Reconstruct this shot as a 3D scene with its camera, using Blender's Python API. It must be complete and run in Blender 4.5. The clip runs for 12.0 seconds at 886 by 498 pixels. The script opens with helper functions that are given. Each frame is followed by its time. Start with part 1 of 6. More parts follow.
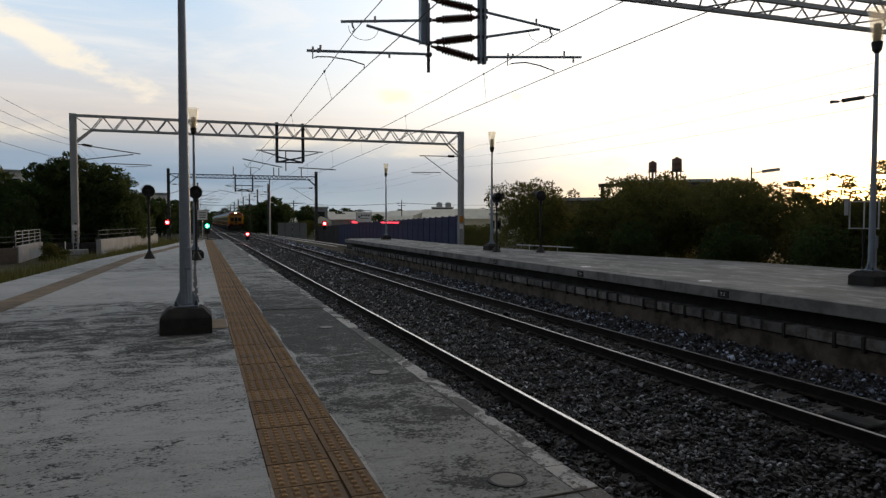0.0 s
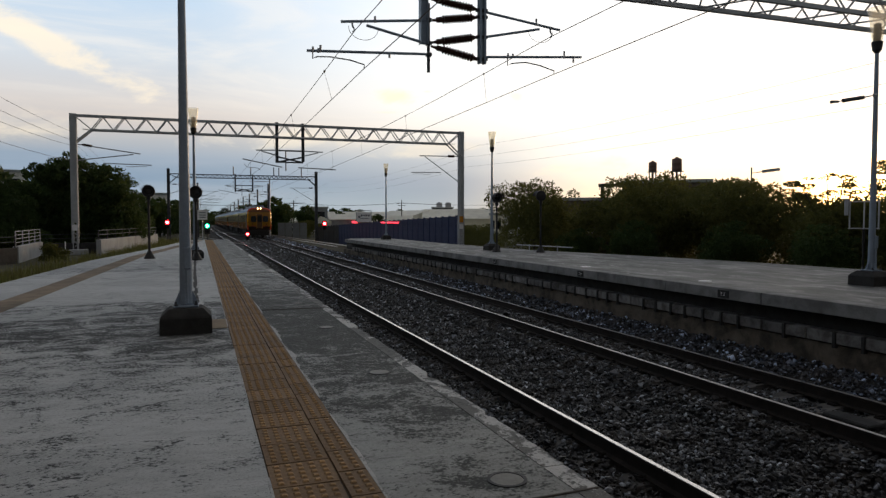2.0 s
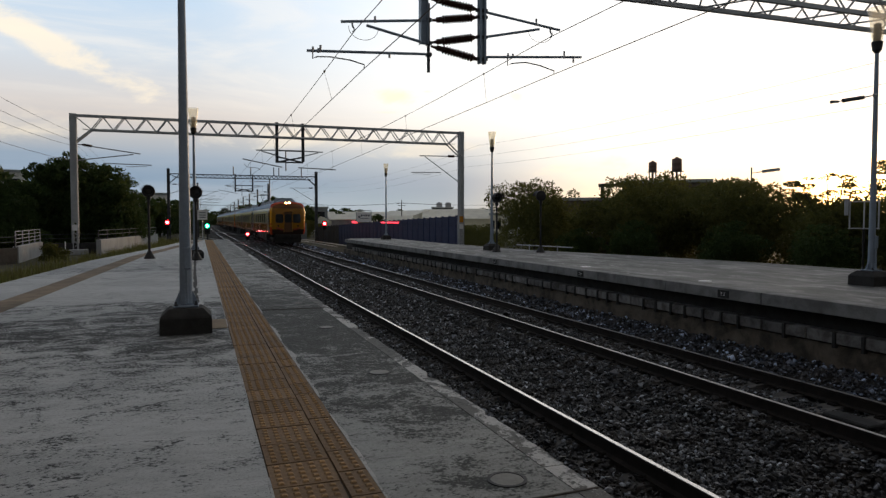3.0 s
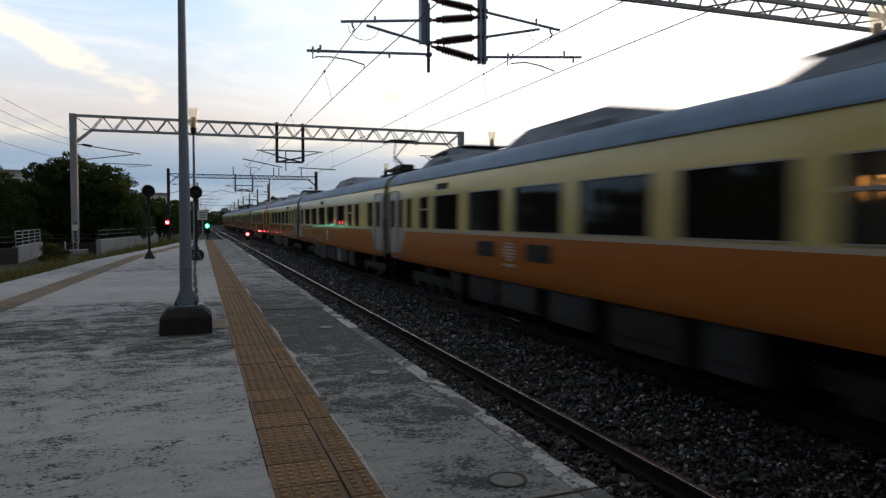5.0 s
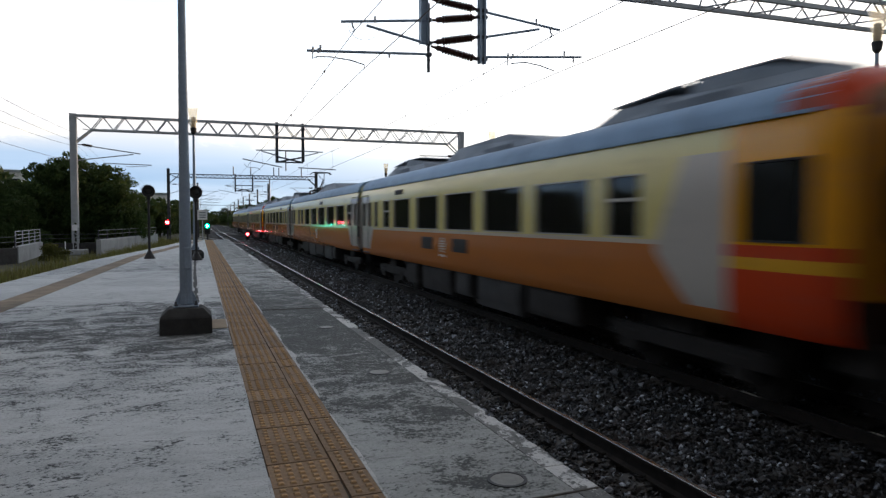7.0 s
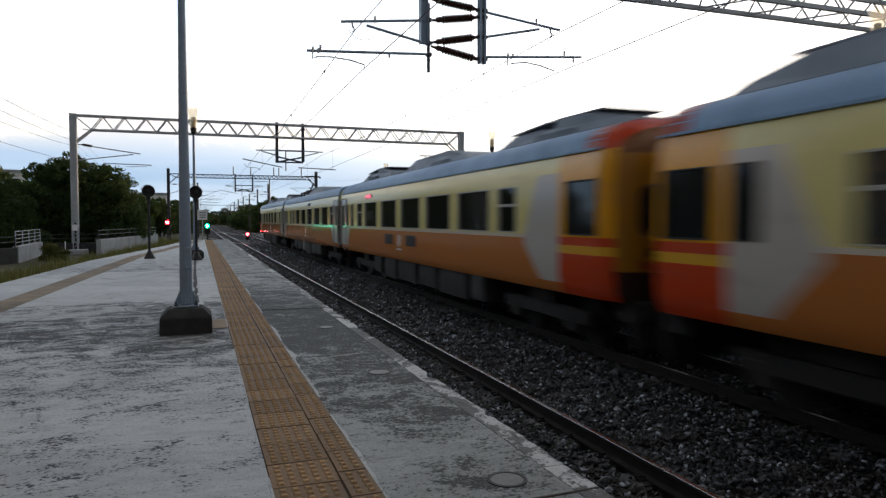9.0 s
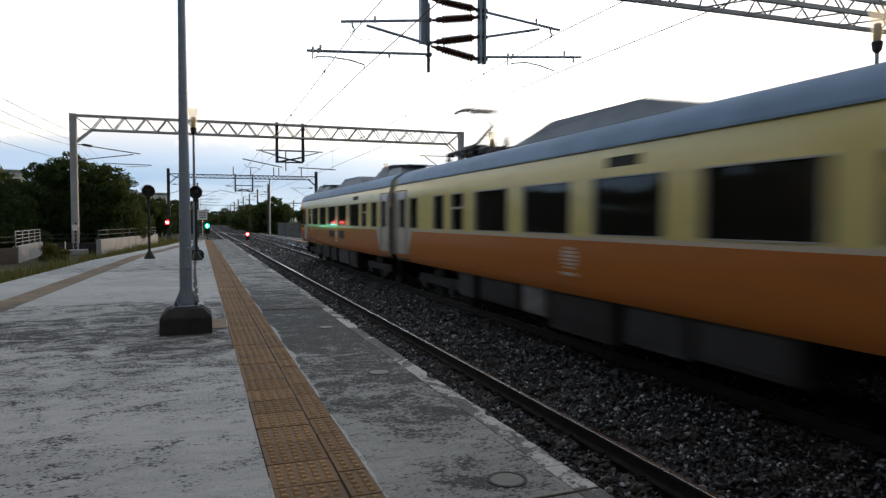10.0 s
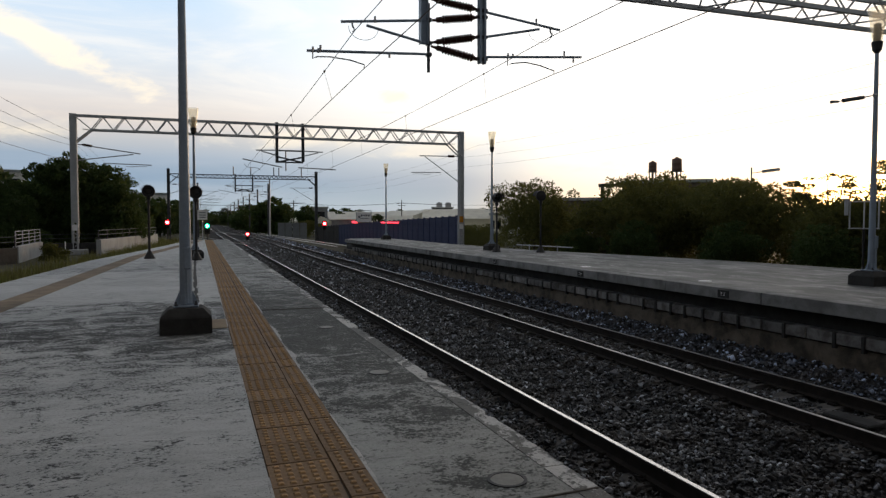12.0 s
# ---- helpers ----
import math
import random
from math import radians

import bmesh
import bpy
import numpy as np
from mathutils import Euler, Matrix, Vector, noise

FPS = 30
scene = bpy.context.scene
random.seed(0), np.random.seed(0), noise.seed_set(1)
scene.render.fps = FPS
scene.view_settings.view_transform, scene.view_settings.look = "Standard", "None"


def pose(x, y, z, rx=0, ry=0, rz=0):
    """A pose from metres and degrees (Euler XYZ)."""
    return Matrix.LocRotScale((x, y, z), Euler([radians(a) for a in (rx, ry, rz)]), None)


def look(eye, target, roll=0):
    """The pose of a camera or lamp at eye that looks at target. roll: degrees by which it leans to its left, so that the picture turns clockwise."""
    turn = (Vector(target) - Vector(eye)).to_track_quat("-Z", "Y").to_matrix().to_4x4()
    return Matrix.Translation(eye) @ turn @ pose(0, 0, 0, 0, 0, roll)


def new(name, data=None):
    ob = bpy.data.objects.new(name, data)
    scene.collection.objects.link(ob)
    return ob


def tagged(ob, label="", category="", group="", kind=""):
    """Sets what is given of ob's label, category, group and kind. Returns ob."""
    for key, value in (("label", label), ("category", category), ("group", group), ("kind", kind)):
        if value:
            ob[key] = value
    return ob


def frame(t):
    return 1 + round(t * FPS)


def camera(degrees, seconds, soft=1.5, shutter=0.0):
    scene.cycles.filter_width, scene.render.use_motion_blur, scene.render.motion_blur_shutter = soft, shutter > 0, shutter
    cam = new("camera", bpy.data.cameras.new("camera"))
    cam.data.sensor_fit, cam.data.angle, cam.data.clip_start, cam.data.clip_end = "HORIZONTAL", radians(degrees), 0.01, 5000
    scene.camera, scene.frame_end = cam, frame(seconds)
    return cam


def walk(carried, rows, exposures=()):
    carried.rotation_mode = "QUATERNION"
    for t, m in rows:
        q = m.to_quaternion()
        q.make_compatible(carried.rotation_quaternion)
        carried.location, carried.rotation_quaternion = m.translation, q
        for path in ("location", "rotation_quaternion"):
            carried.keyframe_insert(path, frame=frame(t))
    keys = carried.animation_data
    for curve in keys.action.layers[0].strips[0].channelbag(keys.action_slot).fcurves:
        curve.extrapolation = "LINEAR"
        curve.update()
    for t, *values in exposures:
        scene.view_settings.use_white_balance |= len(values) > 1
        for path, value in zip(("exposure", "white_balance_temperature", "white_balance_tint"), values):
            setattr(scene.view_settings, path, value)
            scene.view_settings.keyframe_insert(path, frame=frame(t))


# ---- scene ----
# ---------------------------------------------------------------- camera
# World: x across the tracks, y along them, z = 0 on the rail heads.
cam = camera(66.1, 12.0, soft=1.35, shutter=0.42)
EYE = pose(0, 0, 2.12, 87.58, 0, -19.68)
walk(cam, [(0.0, EYE), (12.0, EYE)],
     exposures=[(0.0, 0.13, 6500, 10), (3.4, 0.13, 6500, 10), (4.6, 0.13, 6480, 10), (5.1, 0.38, 6250, 10), (5.6, 0.78, 5980, 10), (6.2, 0.94, 5930, 10),
                (7.2, 0.94, 6120, 10), (9.0, 0.93, 6250, 10), (10.6, 0.92, 6400, 10), (11.3, 0.82, 6450, 10), (11.6, 0.54, 6480, 10), (12.0, 0.28, 6500, 10)])

PLAT = 0.95          # platform top
NEAR, FAR = 3.14, 6.87   # track centres
SPEED, FRONT = 28.14, 141.1  # train speed in m/s, its front at the start

# ---------------------------------------------------------------- sky and sun
SUN_AZ, SUN_EL = radians(50.0), radians(3.0)
DAY_AZ = radians(4.0)   # middle of the bright half of the sky
SUN_DIR = Vector((math.sin(SUN_AZ) * math.cos(SUN_EL), math.cos(SUN_AZ) * math.cos(SUN_EL), math.sin(SUN_EL)))


class Nodes:
    """Short hand for building node trees."""

    def __init__(self, tree):
        self.t = tree
        tree.nodes.clear()

    def n(self, kind):
        return self.t.nodes.new(kind)

    def link(self, a, b):
        self.t.links.new(a, b)

    def put(self, value, socket):
        if isinstance(value, bpy.types.NodeSocket):
            self.link(value, socket)
        else:
            socket.default_value = value

    def math(self, op, a, b=0.0, c=0.0, clamp=False):
        node = self.t.nodes.new("ShaderNodeMath")
        node.operation, node.use_clamp = op, clamp
        for v, s in zip((a, b, c), node.inputs):
            self.put(v, s)
        return node.outputs[0]

    def mix(self, f, a, b, blend="MIX"):
        node = self.t.nodes.new("ShaderNodeMix")
        node.data_type, node.blend_type = "RGBA", blend
        self.put(f, node.inputs[0])
        self.put(col(a), node.inputs[6])
        self.put(col(b), node.inputs[7])
        return node.outputs[2]

    def noise(self, vec, scale, detail=4.0, rough=0.55, dist=0.0):
        node = self.t.nodes.new("ShaderNodeTexNoise")
        if vec is not None:
            self.link(vec, node.inputs["Vector"])
        node.inputs["Scale"].default_value = scale
        node.inputs["Detail"].default_value = detail
        node.inputs["Roughness"].default_value = rough
        node.inputs["Distortion"].default_value = dist
        return node.outputs["Fac"]

    def ramp(self, f, stops):
        node = self.t.nodes.new("ShaderNodeValToRGB")
        e = node.color_ramp.elements
        while len(e) < len(stops):
            e.new(0.5)
        for el, (p, c) in zip(e, stops):
            el.position, el.color = p, col(c)
        self.put(f, node.inputs[0])
        return node.outputs[0]

    def smooth(self, v, lo, hi):
        node = self.t.nodes.new("ShaderNodeMapRange")
        node.interpolation_type = "SMOOTHSTEP"
        self.put(v, node.inputs[0])
        node.inputs[1].default_value, node.inputs[2].default_value = lo, hi
        return node.outputs[0]

    def mapping(self, vec, scale=(1, 1, 1), loc=(0, 0, 0), rot=(0, 0, 0)):
        node = self.t.nodes.new("ShaderNodeMapping")
        self.link(vec, node.inputs[0])
        node.inputs[1].default_value, node.inputs[2].default_value, node.inputs[3].default_value = loc, rot, scale
        return node.outputs[0]

    def bump(self, height, strength, dist=0.01):
        node = self.t.nodes.new("ShaderNodeBump")
        node.inputs["Strength"].default_value, node.inputs["Distance"].default_value = strength, dist
        self.link(height, node.inputs["Height"])
        return node.outputs[0]


def col(c):
    if isinstance(c, (bpy.types.NodeSocket, float, int)):
        return c if isinstance(c, bpy.types.NodeSocket) else (c, c, c, 1)
    return (*c, 1) if len(c) == 3 else c


# warm clouds: a long streak, a puff and its fragments, the band low over the yard
CLOUDS = [(-10.0, 12.6, 9.0, 1.3, -24.0, .75), (-13.5, 6.8, 7.0, 1.5, 4.0, .45), (15.8, 10.2, 2.8, .9, 6.0, 1.0), (18.3, 10.6, 1.1, .25, 2.0, .7), (25.7, 10.1, .8, .4, -8.0, .6),
          (14.8, 8.9, 1.6, .22, 0.0, .6), (8.0, 6.6, 9.0, .9, 3.0, .5), (19.0, 5.9, 5.0, .7, 5.0, .5), (31.0, 4.2, 5.0, .8, 6.0, .6)]


def build_world():
    world = bpy.data.worlds.new("sky")
    scene.world = world
    world.use_nodes = True
    N = Nodes(world.node_tree)
    out, bg = N.n("ShaderNodeOutputWorld"), N.n("ShaderNodeBackground")
    tc = N.n("ShaderNodeTexCoord").outputs["Generated"]
    sep = N.n("ShaderNodeSeparateXYZ")
    N.link(tc, sep.inputs[0])
    z = N.math("MAXIMUM", sep.outputs[2], 0.0)
    # nearness to the sun's bearing
    flat = N.math("SQRT", N.math("ADD", N.math("MULTIPLY", sep.outputs[0], sep.outputs[0]),
                                 N.math("MULTIPLY", sep.outputs[1], sep.outputs[1])))
    dot = N.math("ADD", N.math("MULTIPLY", sep.outputs[0], math.sin(SUN_AZ)), N.math("MULTIPLY", sep.outputs[1], math.cos(SUN_AZ)))
    bearing = N.math("DIVIDE", dot, N.math("MAXIMUM", flat, 0.001))
    wide_glow, low_glow = N.smooth(bearing, 0.60, 0.985), N.smooth(bearing, 0.86, 0.997)
    blend = N.smooth(z, .03, .17)
    near = N.math("ADD", N.math("MULTIPLY", wide_glow, blend), N.math("MULTIPLY", low_glow, N.math("SUBTRACT", 1.0, blend)))
    e = N.math("POWER", z, 0.5)     # stretches the low sky
    away = N.ramp(e, [(0.0, (.37, .46, .53)), (.15, (.27, .39, .48)), (.24, (.185, .285, .42)), (.29, (.235, .315, .43)), (.325, (.42, .425, .45)), (.365, (.66, .57, .51)),
                      (.46, (.60, .655, .72)), (.56, (.47, .63, .81)), (.68, (.16, .20, .28)), (1.0, (.05, .07, .105))])
    side = N.ramp(e, [(0.0, (.98, .72, .40)), (.13, (1.0, .83, .54)), (.21, (1.0, .88, .69)), (.30, (1.0, .955, .88)),
                      (.56, (1.0, .99, .98)), (.68, (.20, .24, .31)), (1.0, (.035, .055, .095))])
    side = N.mix(1.0, side, 1.05, "MULTIPLY")
    base = N.mix(near, away, side)
    # the sky behind has gone dim
    ahead = N.math("ADD", N.math("MULTIPLY", sep.outputs[0], math.sin(DAY_AZ)), N.math("MULTIPLY", sep.outputs[1], math.cos(DAY_AZ)))
    facing = N.smooth(N.math("DIVIDE", ahead, N.math("MAXIMUM", flat, 0.001)), -.5, .6)
    base = N.mix(facing, N.mix(1.0, base, .20, "MULTIPLY"), base)
    # thin high cloud, then the clouds that catch the low sun: (bearing, height, half length, half width, lean, strength), in degrees
    streak = N.noise(N.mapping(tc, (1.2, 1.2, 7.0), (0.3, 0.1, 0.0), (0.25, 0.1, 0.0)), 2.1, 7, .6, .9)
    low = N.smooth(z, .10, .22)
    # cloud above the view is strengthened, unseen, to brighten the ground
    warm = N.mix(N.math("MULTIPLY", N.math("MULTIPLY", N.smooth(streak, .47, .66), low), N.math("ADD", .32, N.math("MULTIPLY", N.smooth(z, .31, .42), .48))), base, (1.0, .90, .78))
    curl = N.noise(N.mapping(tc, (1.0, 1.0, 2.2), (1.7, .4, .2)), 13.0, 7, .62, .4)
    for az, el, ln, wd, lean, k in CLOUDS:
        az, el, lean = radians(az), radians(el), radians(lean)
        c = Vector((math.sin(az) * math.cos(el), math.cos(az) * math.cos(el), math.sin(el)))
        right = Vector((math.cos(az), -math.sin(az), 0))
        up = right.cross(c)
        u, v = right * math.cos(lean) + up * math.sin(lean), up * math.cos(lean) - right * math.sin(lean)
        far = []
        for axis, size in ((u, ln), (v, wd)):
            d = N.n("ShaderNodeVectorMath")
            d.operation = "DOT_PRODUCT"
            N.link(tc, d.inputs[0])
            d.inputs[1].default_value = axis / math.sin(radians(size))
            far.append(d.outputs["Value"])
        r = N.math("SQRT", N.math("ADD", N.math("MULTIPLY", far[0], far[0]), N.math("MULTIPLY", far[1], far[1])))
        ahead_of = N.n("ShaderNodeVectorMath")
        ahead_of.operation = "DOT_PRODUCT"
        N.link(tc, ahead_of.inputs[0])
        ahead_of.inputs[1].default_value = c
        body = N.math("ADD", N.math("SUBTRACT", 1.0, r), N.math("MULTIPLY", N.math("SUBTRACT", curl, .5), 3.0))
        mask = N.math("MULTIPLY", N.smooth(body, 0.0, .9), N.math("GREATER_THAN", ahead_of.outputs["Value"], .5))
        warm = N.mix(N.math("MULTIPLY", mask, k), warm, (1.0, .86, .66))
    dark = N.noise(N.mapping(tc, (1.0, 1.0, 9.0), (.1, .8, 0.0)), 2.6, 6, .55)
    shade = N.math("MULTIPLY", N.math("MULTIPLY", N.smooth(dark, .45, .70), N.smooth(z, .24, .06)), N.math("SUBTRACT", .45, N.math("MULTIPLY", near, .40)))
    warm = N.mix(shade, warm, (.34, .40, .50))
    # the clear air behind the cloud
    sky = N.n("ShaderNodeTexSky")
    sky.sky_type = "NISHITA"
    sky.sun_disc, sky.sun_elevation, sky.sun_rotation = False, SUN_EL, SUN_AZ
    air = N.mix(1.0, sky.outputs[0], .022, "MULTIPLY")
    both = N.mix(1.0, warm, air, "ADD")
    # glow of the hidden sun in the haze
    d = N.n("ShaderNodeVectorMath")
    d.operation = "DOT_PRODUCT"
    N.link(tc, d.inputs[0])
    d.inputs[1].default_value = SUN_DIR
    glow = N.math("POWER", N.smooth(d.outputs["Value"], math.cos(radians(4.5)), 1.0), 2.0)
    both = N.mix(1.0, both, N.mix(1.0, (9.0, 5.0, 1.7), glow, "MULTIPLY"), "ADD")
    N.link(both, bg.inputs[0])
    bg.inputs[1].default_value = 1.0
    N.link(bg.outputs[0], out.inputs[0])


build_world()
sun = new("sun", bpy.data.lights.new("sun", "SUN"))
sun.data.energy, sun.data.angle, sun.data.color = 1.1, radians(6), (1.0, .66, .36)
sun.matrix_world = look((0, 0, 0), -SUN_DIR)
sun.location = (60, 50, 30)
# ---------------------------------------------------------------- materials
def material(name, colour=.5, rough=.6, metal=0.0, build=None, emit=None, power=0.0):
    m = bpy.data.materials.new(name)
    m.use_nodes = True
    N = Nodes(m.node_tree)
    out, b = N.n("ShaderNodeOutputMaterial"), N.n("ShaderNodeBsdfPrincipled")
    N.link(b.outputs[0], out.inputs[0])
    b.inputs["Base Color"].default_value = col(colour)
    b.inputs["Roughness"].default_value, b.inputs["Metallic"].default_value = rough, metal
    if emit:
        b.inputs["Emission Color"].default_value, b.inputs["Emission Strength"].default_value = col(emit), power
    if build:
        build(N, b, N.n("ShaderNodeTexCoord").outputs["Object"])
    return m


def worn(name, colour, dark, rough=.6, metal=0.0, scale=3.0, amount=.6, bump=.15, grain=60.0, island=0.0, pieces=0.0):
    """Base colour with blotches of a second colour, fine grain and relief."""
    def build(N, b, tc):
        big = N.noise(tc, scale, 6, .62, .3)
        fine = N.noise(tc, grain, 3, .6)
        c = N.mix(N.math("MULTIPLY", N.smooth(big, .38, .68), amount), colour, dark)
        c = N.mix(.22, c, N.ramp(fine, [(.3, (.3, .3, .3)), (.7, (.75, .75, .75))]), "OVERLAY")
        if island:
            g = N.n("ShaderNodeNewGeometry").outputs["Random Per Island"]
            c = N.mix(island, c, N.ramp(g, [(0, (.08, .08, .08)), (1, (.95, .95, .95))]), "OVERLAY")
        if pieces:
            g = N.n("ShaderNodeObjectInfo").outputs["Random"]
            c = N.mix(pieces, c, N.ramp(g, [(0, (.1, .1, .1)), (1, (.9, .9, .9))]), "OVERLAY")
        if metal < .2:
            b.inputs["Specular IOR Level"].default_value = .3
        N.link(c, b.inputs["Base Color"])
        N.link(N.math("ADD", rough - .12, N.math("MULTIPLY", big, .25)), b.inputs["Roughness"])
        N.link(N.bump(N.math("ADD", fine, big), bump, .01), b.inputs["Normal"])
    return material(name, colour, rough, metal, build)


def platform_concrete(name, light, dark, cover, age=((0, .45), (20, .45))):
    """Trowelled concrete with grit and algae-dark stains; age gives their spread along the platform (y, amount)."""
    def build(N, b, tc):
        sep = N.n("ShaderNodeSeparateXYZ")
        N.link(tc, sep.inputs[0])
        wide = N.noise(N.mapping(tc, (.7, .9, 1.0)), .8, 5, .6, .8)
        along = N.math("ADD", sep.outputs[1], N.math("MULTIPLY", N.math("SUBTRACT", wide, .5), 7.0))
        old = N.ramp(N.math("DIVIDE", along, 30.0), [(y / 30, (a, a, a)) for y, a in age])
        mid = N.noise(N.mapping(tc, (.75, 1.2, 1.0), (3, 1, 0)), 3.2, 9, .72, 1.1)
        grit = N.noise(N.mapping(tc, (.85, 1.15, 1.0), (9, 5, 0)), 17, 8, .8, .5)
        fine = N.noise(tc, 60, 5, .75)
        speck = N.noise(N.mapping(tc, (1.0, 1.15, 1.0), (7, 2, 0)), 44, 3, .6, .6)
        f = N.math("ADD", N.math("MULTIPLY", mid, .46), N.math("ADD", N.math("MULTIPLY", grit, .19), N.math("MULTIPLY", speck, .35)))
        f = N.math("ADD", f, N.math("MULTIPLY", old, .17))
        m = N.smooth(f, cover - .02, cover + .04)
        tone = N.mix(N.smooth(wide, .38, .62), light, N.mix(1.0, light, .82, "MULTIPLY"))
        c = N.mix(m, tone, dark)
        # pale scuffs, fine dark pits and drawn-out trowel marks
        pale = N.noise(N.mapping(tc, (.6, 1.1, 1.0), (4, 2, 0)), 4.5, 8, .74, 1.0)
        c = N.mix(N.math("MULTIPLY", N.smooth(pale, .60, .70), .5), c, N.mix(1.0, light, 1.3, "MULTIPLY"))
        c = N.mix(N.math("MULTIPLY", N.math("MULTIPLY", N.smooth(fine, .52, .62), .65), N.math("ADD", old, .15)), c, N.mix(1.0, dark, .5, "MULTIPLY"))
        c = N.mix(N.math("MULTIPLY", N.math("MULTIPLY", N.smooth(fine, .46, .38), .45), old), c, N.mix(1.0, light, 1.15, "MULTIPLY"))
        fleck = N.noise(N.mapping(tc, (.8, 1.6, 1.0), (2, 3, 0)), 9, 9, .82, .8)
        c = N.mix(N.math("MULTIPLY", N.smooth(fleck, .585, .63), .8), c, N.mix(1.0, dark, .8, "MULTIPLY"))
        soft = N.noise(N.mapping(tc, (1.0, 2.2, 1.0), (5, 2, 0), (0, 0, .2)), 5, 7, .65, .6)
        c = N.mix(.35, c, N.ramp(soft, [(.3, (.28, .28, .28)), (.7, (.72, .72, .72))]), "OVERLAY")
        b.inputs["Specular IOR Level"].default_value = .22
        N.link(c, b.inputs["Base Color"])
        N.link(N.math("ADD", .55, N.math("MULTIPLY", m, .25)), b.inputs["Roughness"])
        N.link(N.bump(N.math("ADD", fine, grit), .5, .008), b.inputs["Normal"])
    return material(name, light, .6, 0, build)


def chipped_paint(name, paint, bare, dark):
    """Concrete edge with the remains of a white painted line."""
    def build(N, b, tc):
        wide = N.noise(N.mapping(tc, (1.0, .5, 1.0)), 1.6, 6, .7, .6)
        grit = N.noise(tc, 14, 8, .8, .4)
        fine = N.noise(tc, 60, 4, .7)
        c = N.mix(N.smooth(N.math("ADD", N.math("MULTIPLY", grit, .7), N.math("MULTIPLY", wide, .3)), .46, .58), bare, dark)
        f = N.math("ADD", N.math("MULTIPLY", wide, .65), N.math("MULTIPLY", grit, .35))
        c = N.mix(N.math("MULTIPLY", N.smooth(f, .505, .535), .92), c, paint)
        c = N.mix(N.math("MULTIPLY", N.smooth(fine, .55, .65), .4), c, dark)
        b.inputs["Specular IOR Level"].default_value = .22
        N.link(c, b.inputs["Base Color"])
        N.link(N.bump(N.math("ADD", fine, grit), .5, .01), b.inputs["Normal"])
    return material(name, paint, .65, 0, build)


def tile_material():
    """Ochre tile: dot tops painted lighter, shade painted dark between them."""
    def build(N, b, tc):
        sep = N.n("ShaderNodeSeparateXYZ")
        N.link(tc, sep.inputs[0])
        g = N.n("ShaderNodeObjectInfo").outputs["Random"]
        world = N.n("ShaderNodeNewGeometry").outputs["Position"]
        big, fine = N.noise(world, 2.3, 6, .65, .5), N.noise(world, 70, 4, .7)
        dot_top = N.smooth(N.math("ADD", sep.outputs[2], N.math("MULTIPLY", fine, .006)), .006, .015)
        c = N.mix(dot_top, (.20, .125, .064), (.44, .275, .125))
        c = N.mix(N.math("MULTIPLY", N.smooth(big, .45, .68), .6), c, (.15, .11, .075))
        c = N.mix(.3, c, N.ramp(g, [(0, (.25, .24, .22)), (1, (.75, .75, .75))]), "OVERLAY")
        c = N.mix(.3, c, N.ramp(fine, [(.35, (.2, .2, .2)), (.65, (.8, .8, .8))]), "OVERLAY")
        b.inputs["Specular IOR Level"].default_value = .25
        N.link(c, b.inputs["Base Color"])
        N.link(N.bump(fine, .3, .004), b.inputs["Normal"])
    return material("ochre_tactile_tile", .3, .7, 0, build)


def ballast_material():
    """Crushed stone: mostly dark with rust dust, some pale faces."""
    def build(N, b, tc):
        g = N.n("ShaderNodeNewGeometry").outputs["Random Per Island"]
        fine = N.noise(tc, 55, 4, .7)
        c = N.ramp(g, [(0, (.007, .007, .007)), (.45, (.014, .0145, .015)), (.72, (.032, .034, .037)), (.88, (.09, .098, .112)), (.96, (.27, .29, .33)), (1.0, (.52, .57, .64))])
        c = N.mix(N.math("MULTIPLY", N.smooth(N.noise(tc, .9, 4), .45, .7), .35), c, (.05, .036, .026))
        c = N.mix(.4, c, N.ramp(fine, [(.3, (.15, .15, .15)), (.7, (.85, .85, .85))]), "OVERLAY")
        # fresher blue-grey stone was tipped beside the far platform
        sep = N.n("ShaderNodeSeparateXYZ")
        N.link(tc, sep.inputs[0])
        side = N.math("ADD", sep.outputs[0], N.math("MULTIPLY", N.math("SUBTRACT", N.noise(tc, 1.6, 4), .5), .9))
        c = N.mix(N.math("MULTIPLY", N.smooth(side, 7.5, 7.9), .8), c, N.mix(1.0, c, (1.45, 1.65, 2.05), "MULTIPLY"))
        b.inputs["Specular IOR Level"].default_value = .45
        N.link(c, b.inputs["Base Color"])
        N.link(N.bump(fine, .3, .006), b.inputs["Normal"])
    return material("ballast_stone", .1, .48, 0, build)


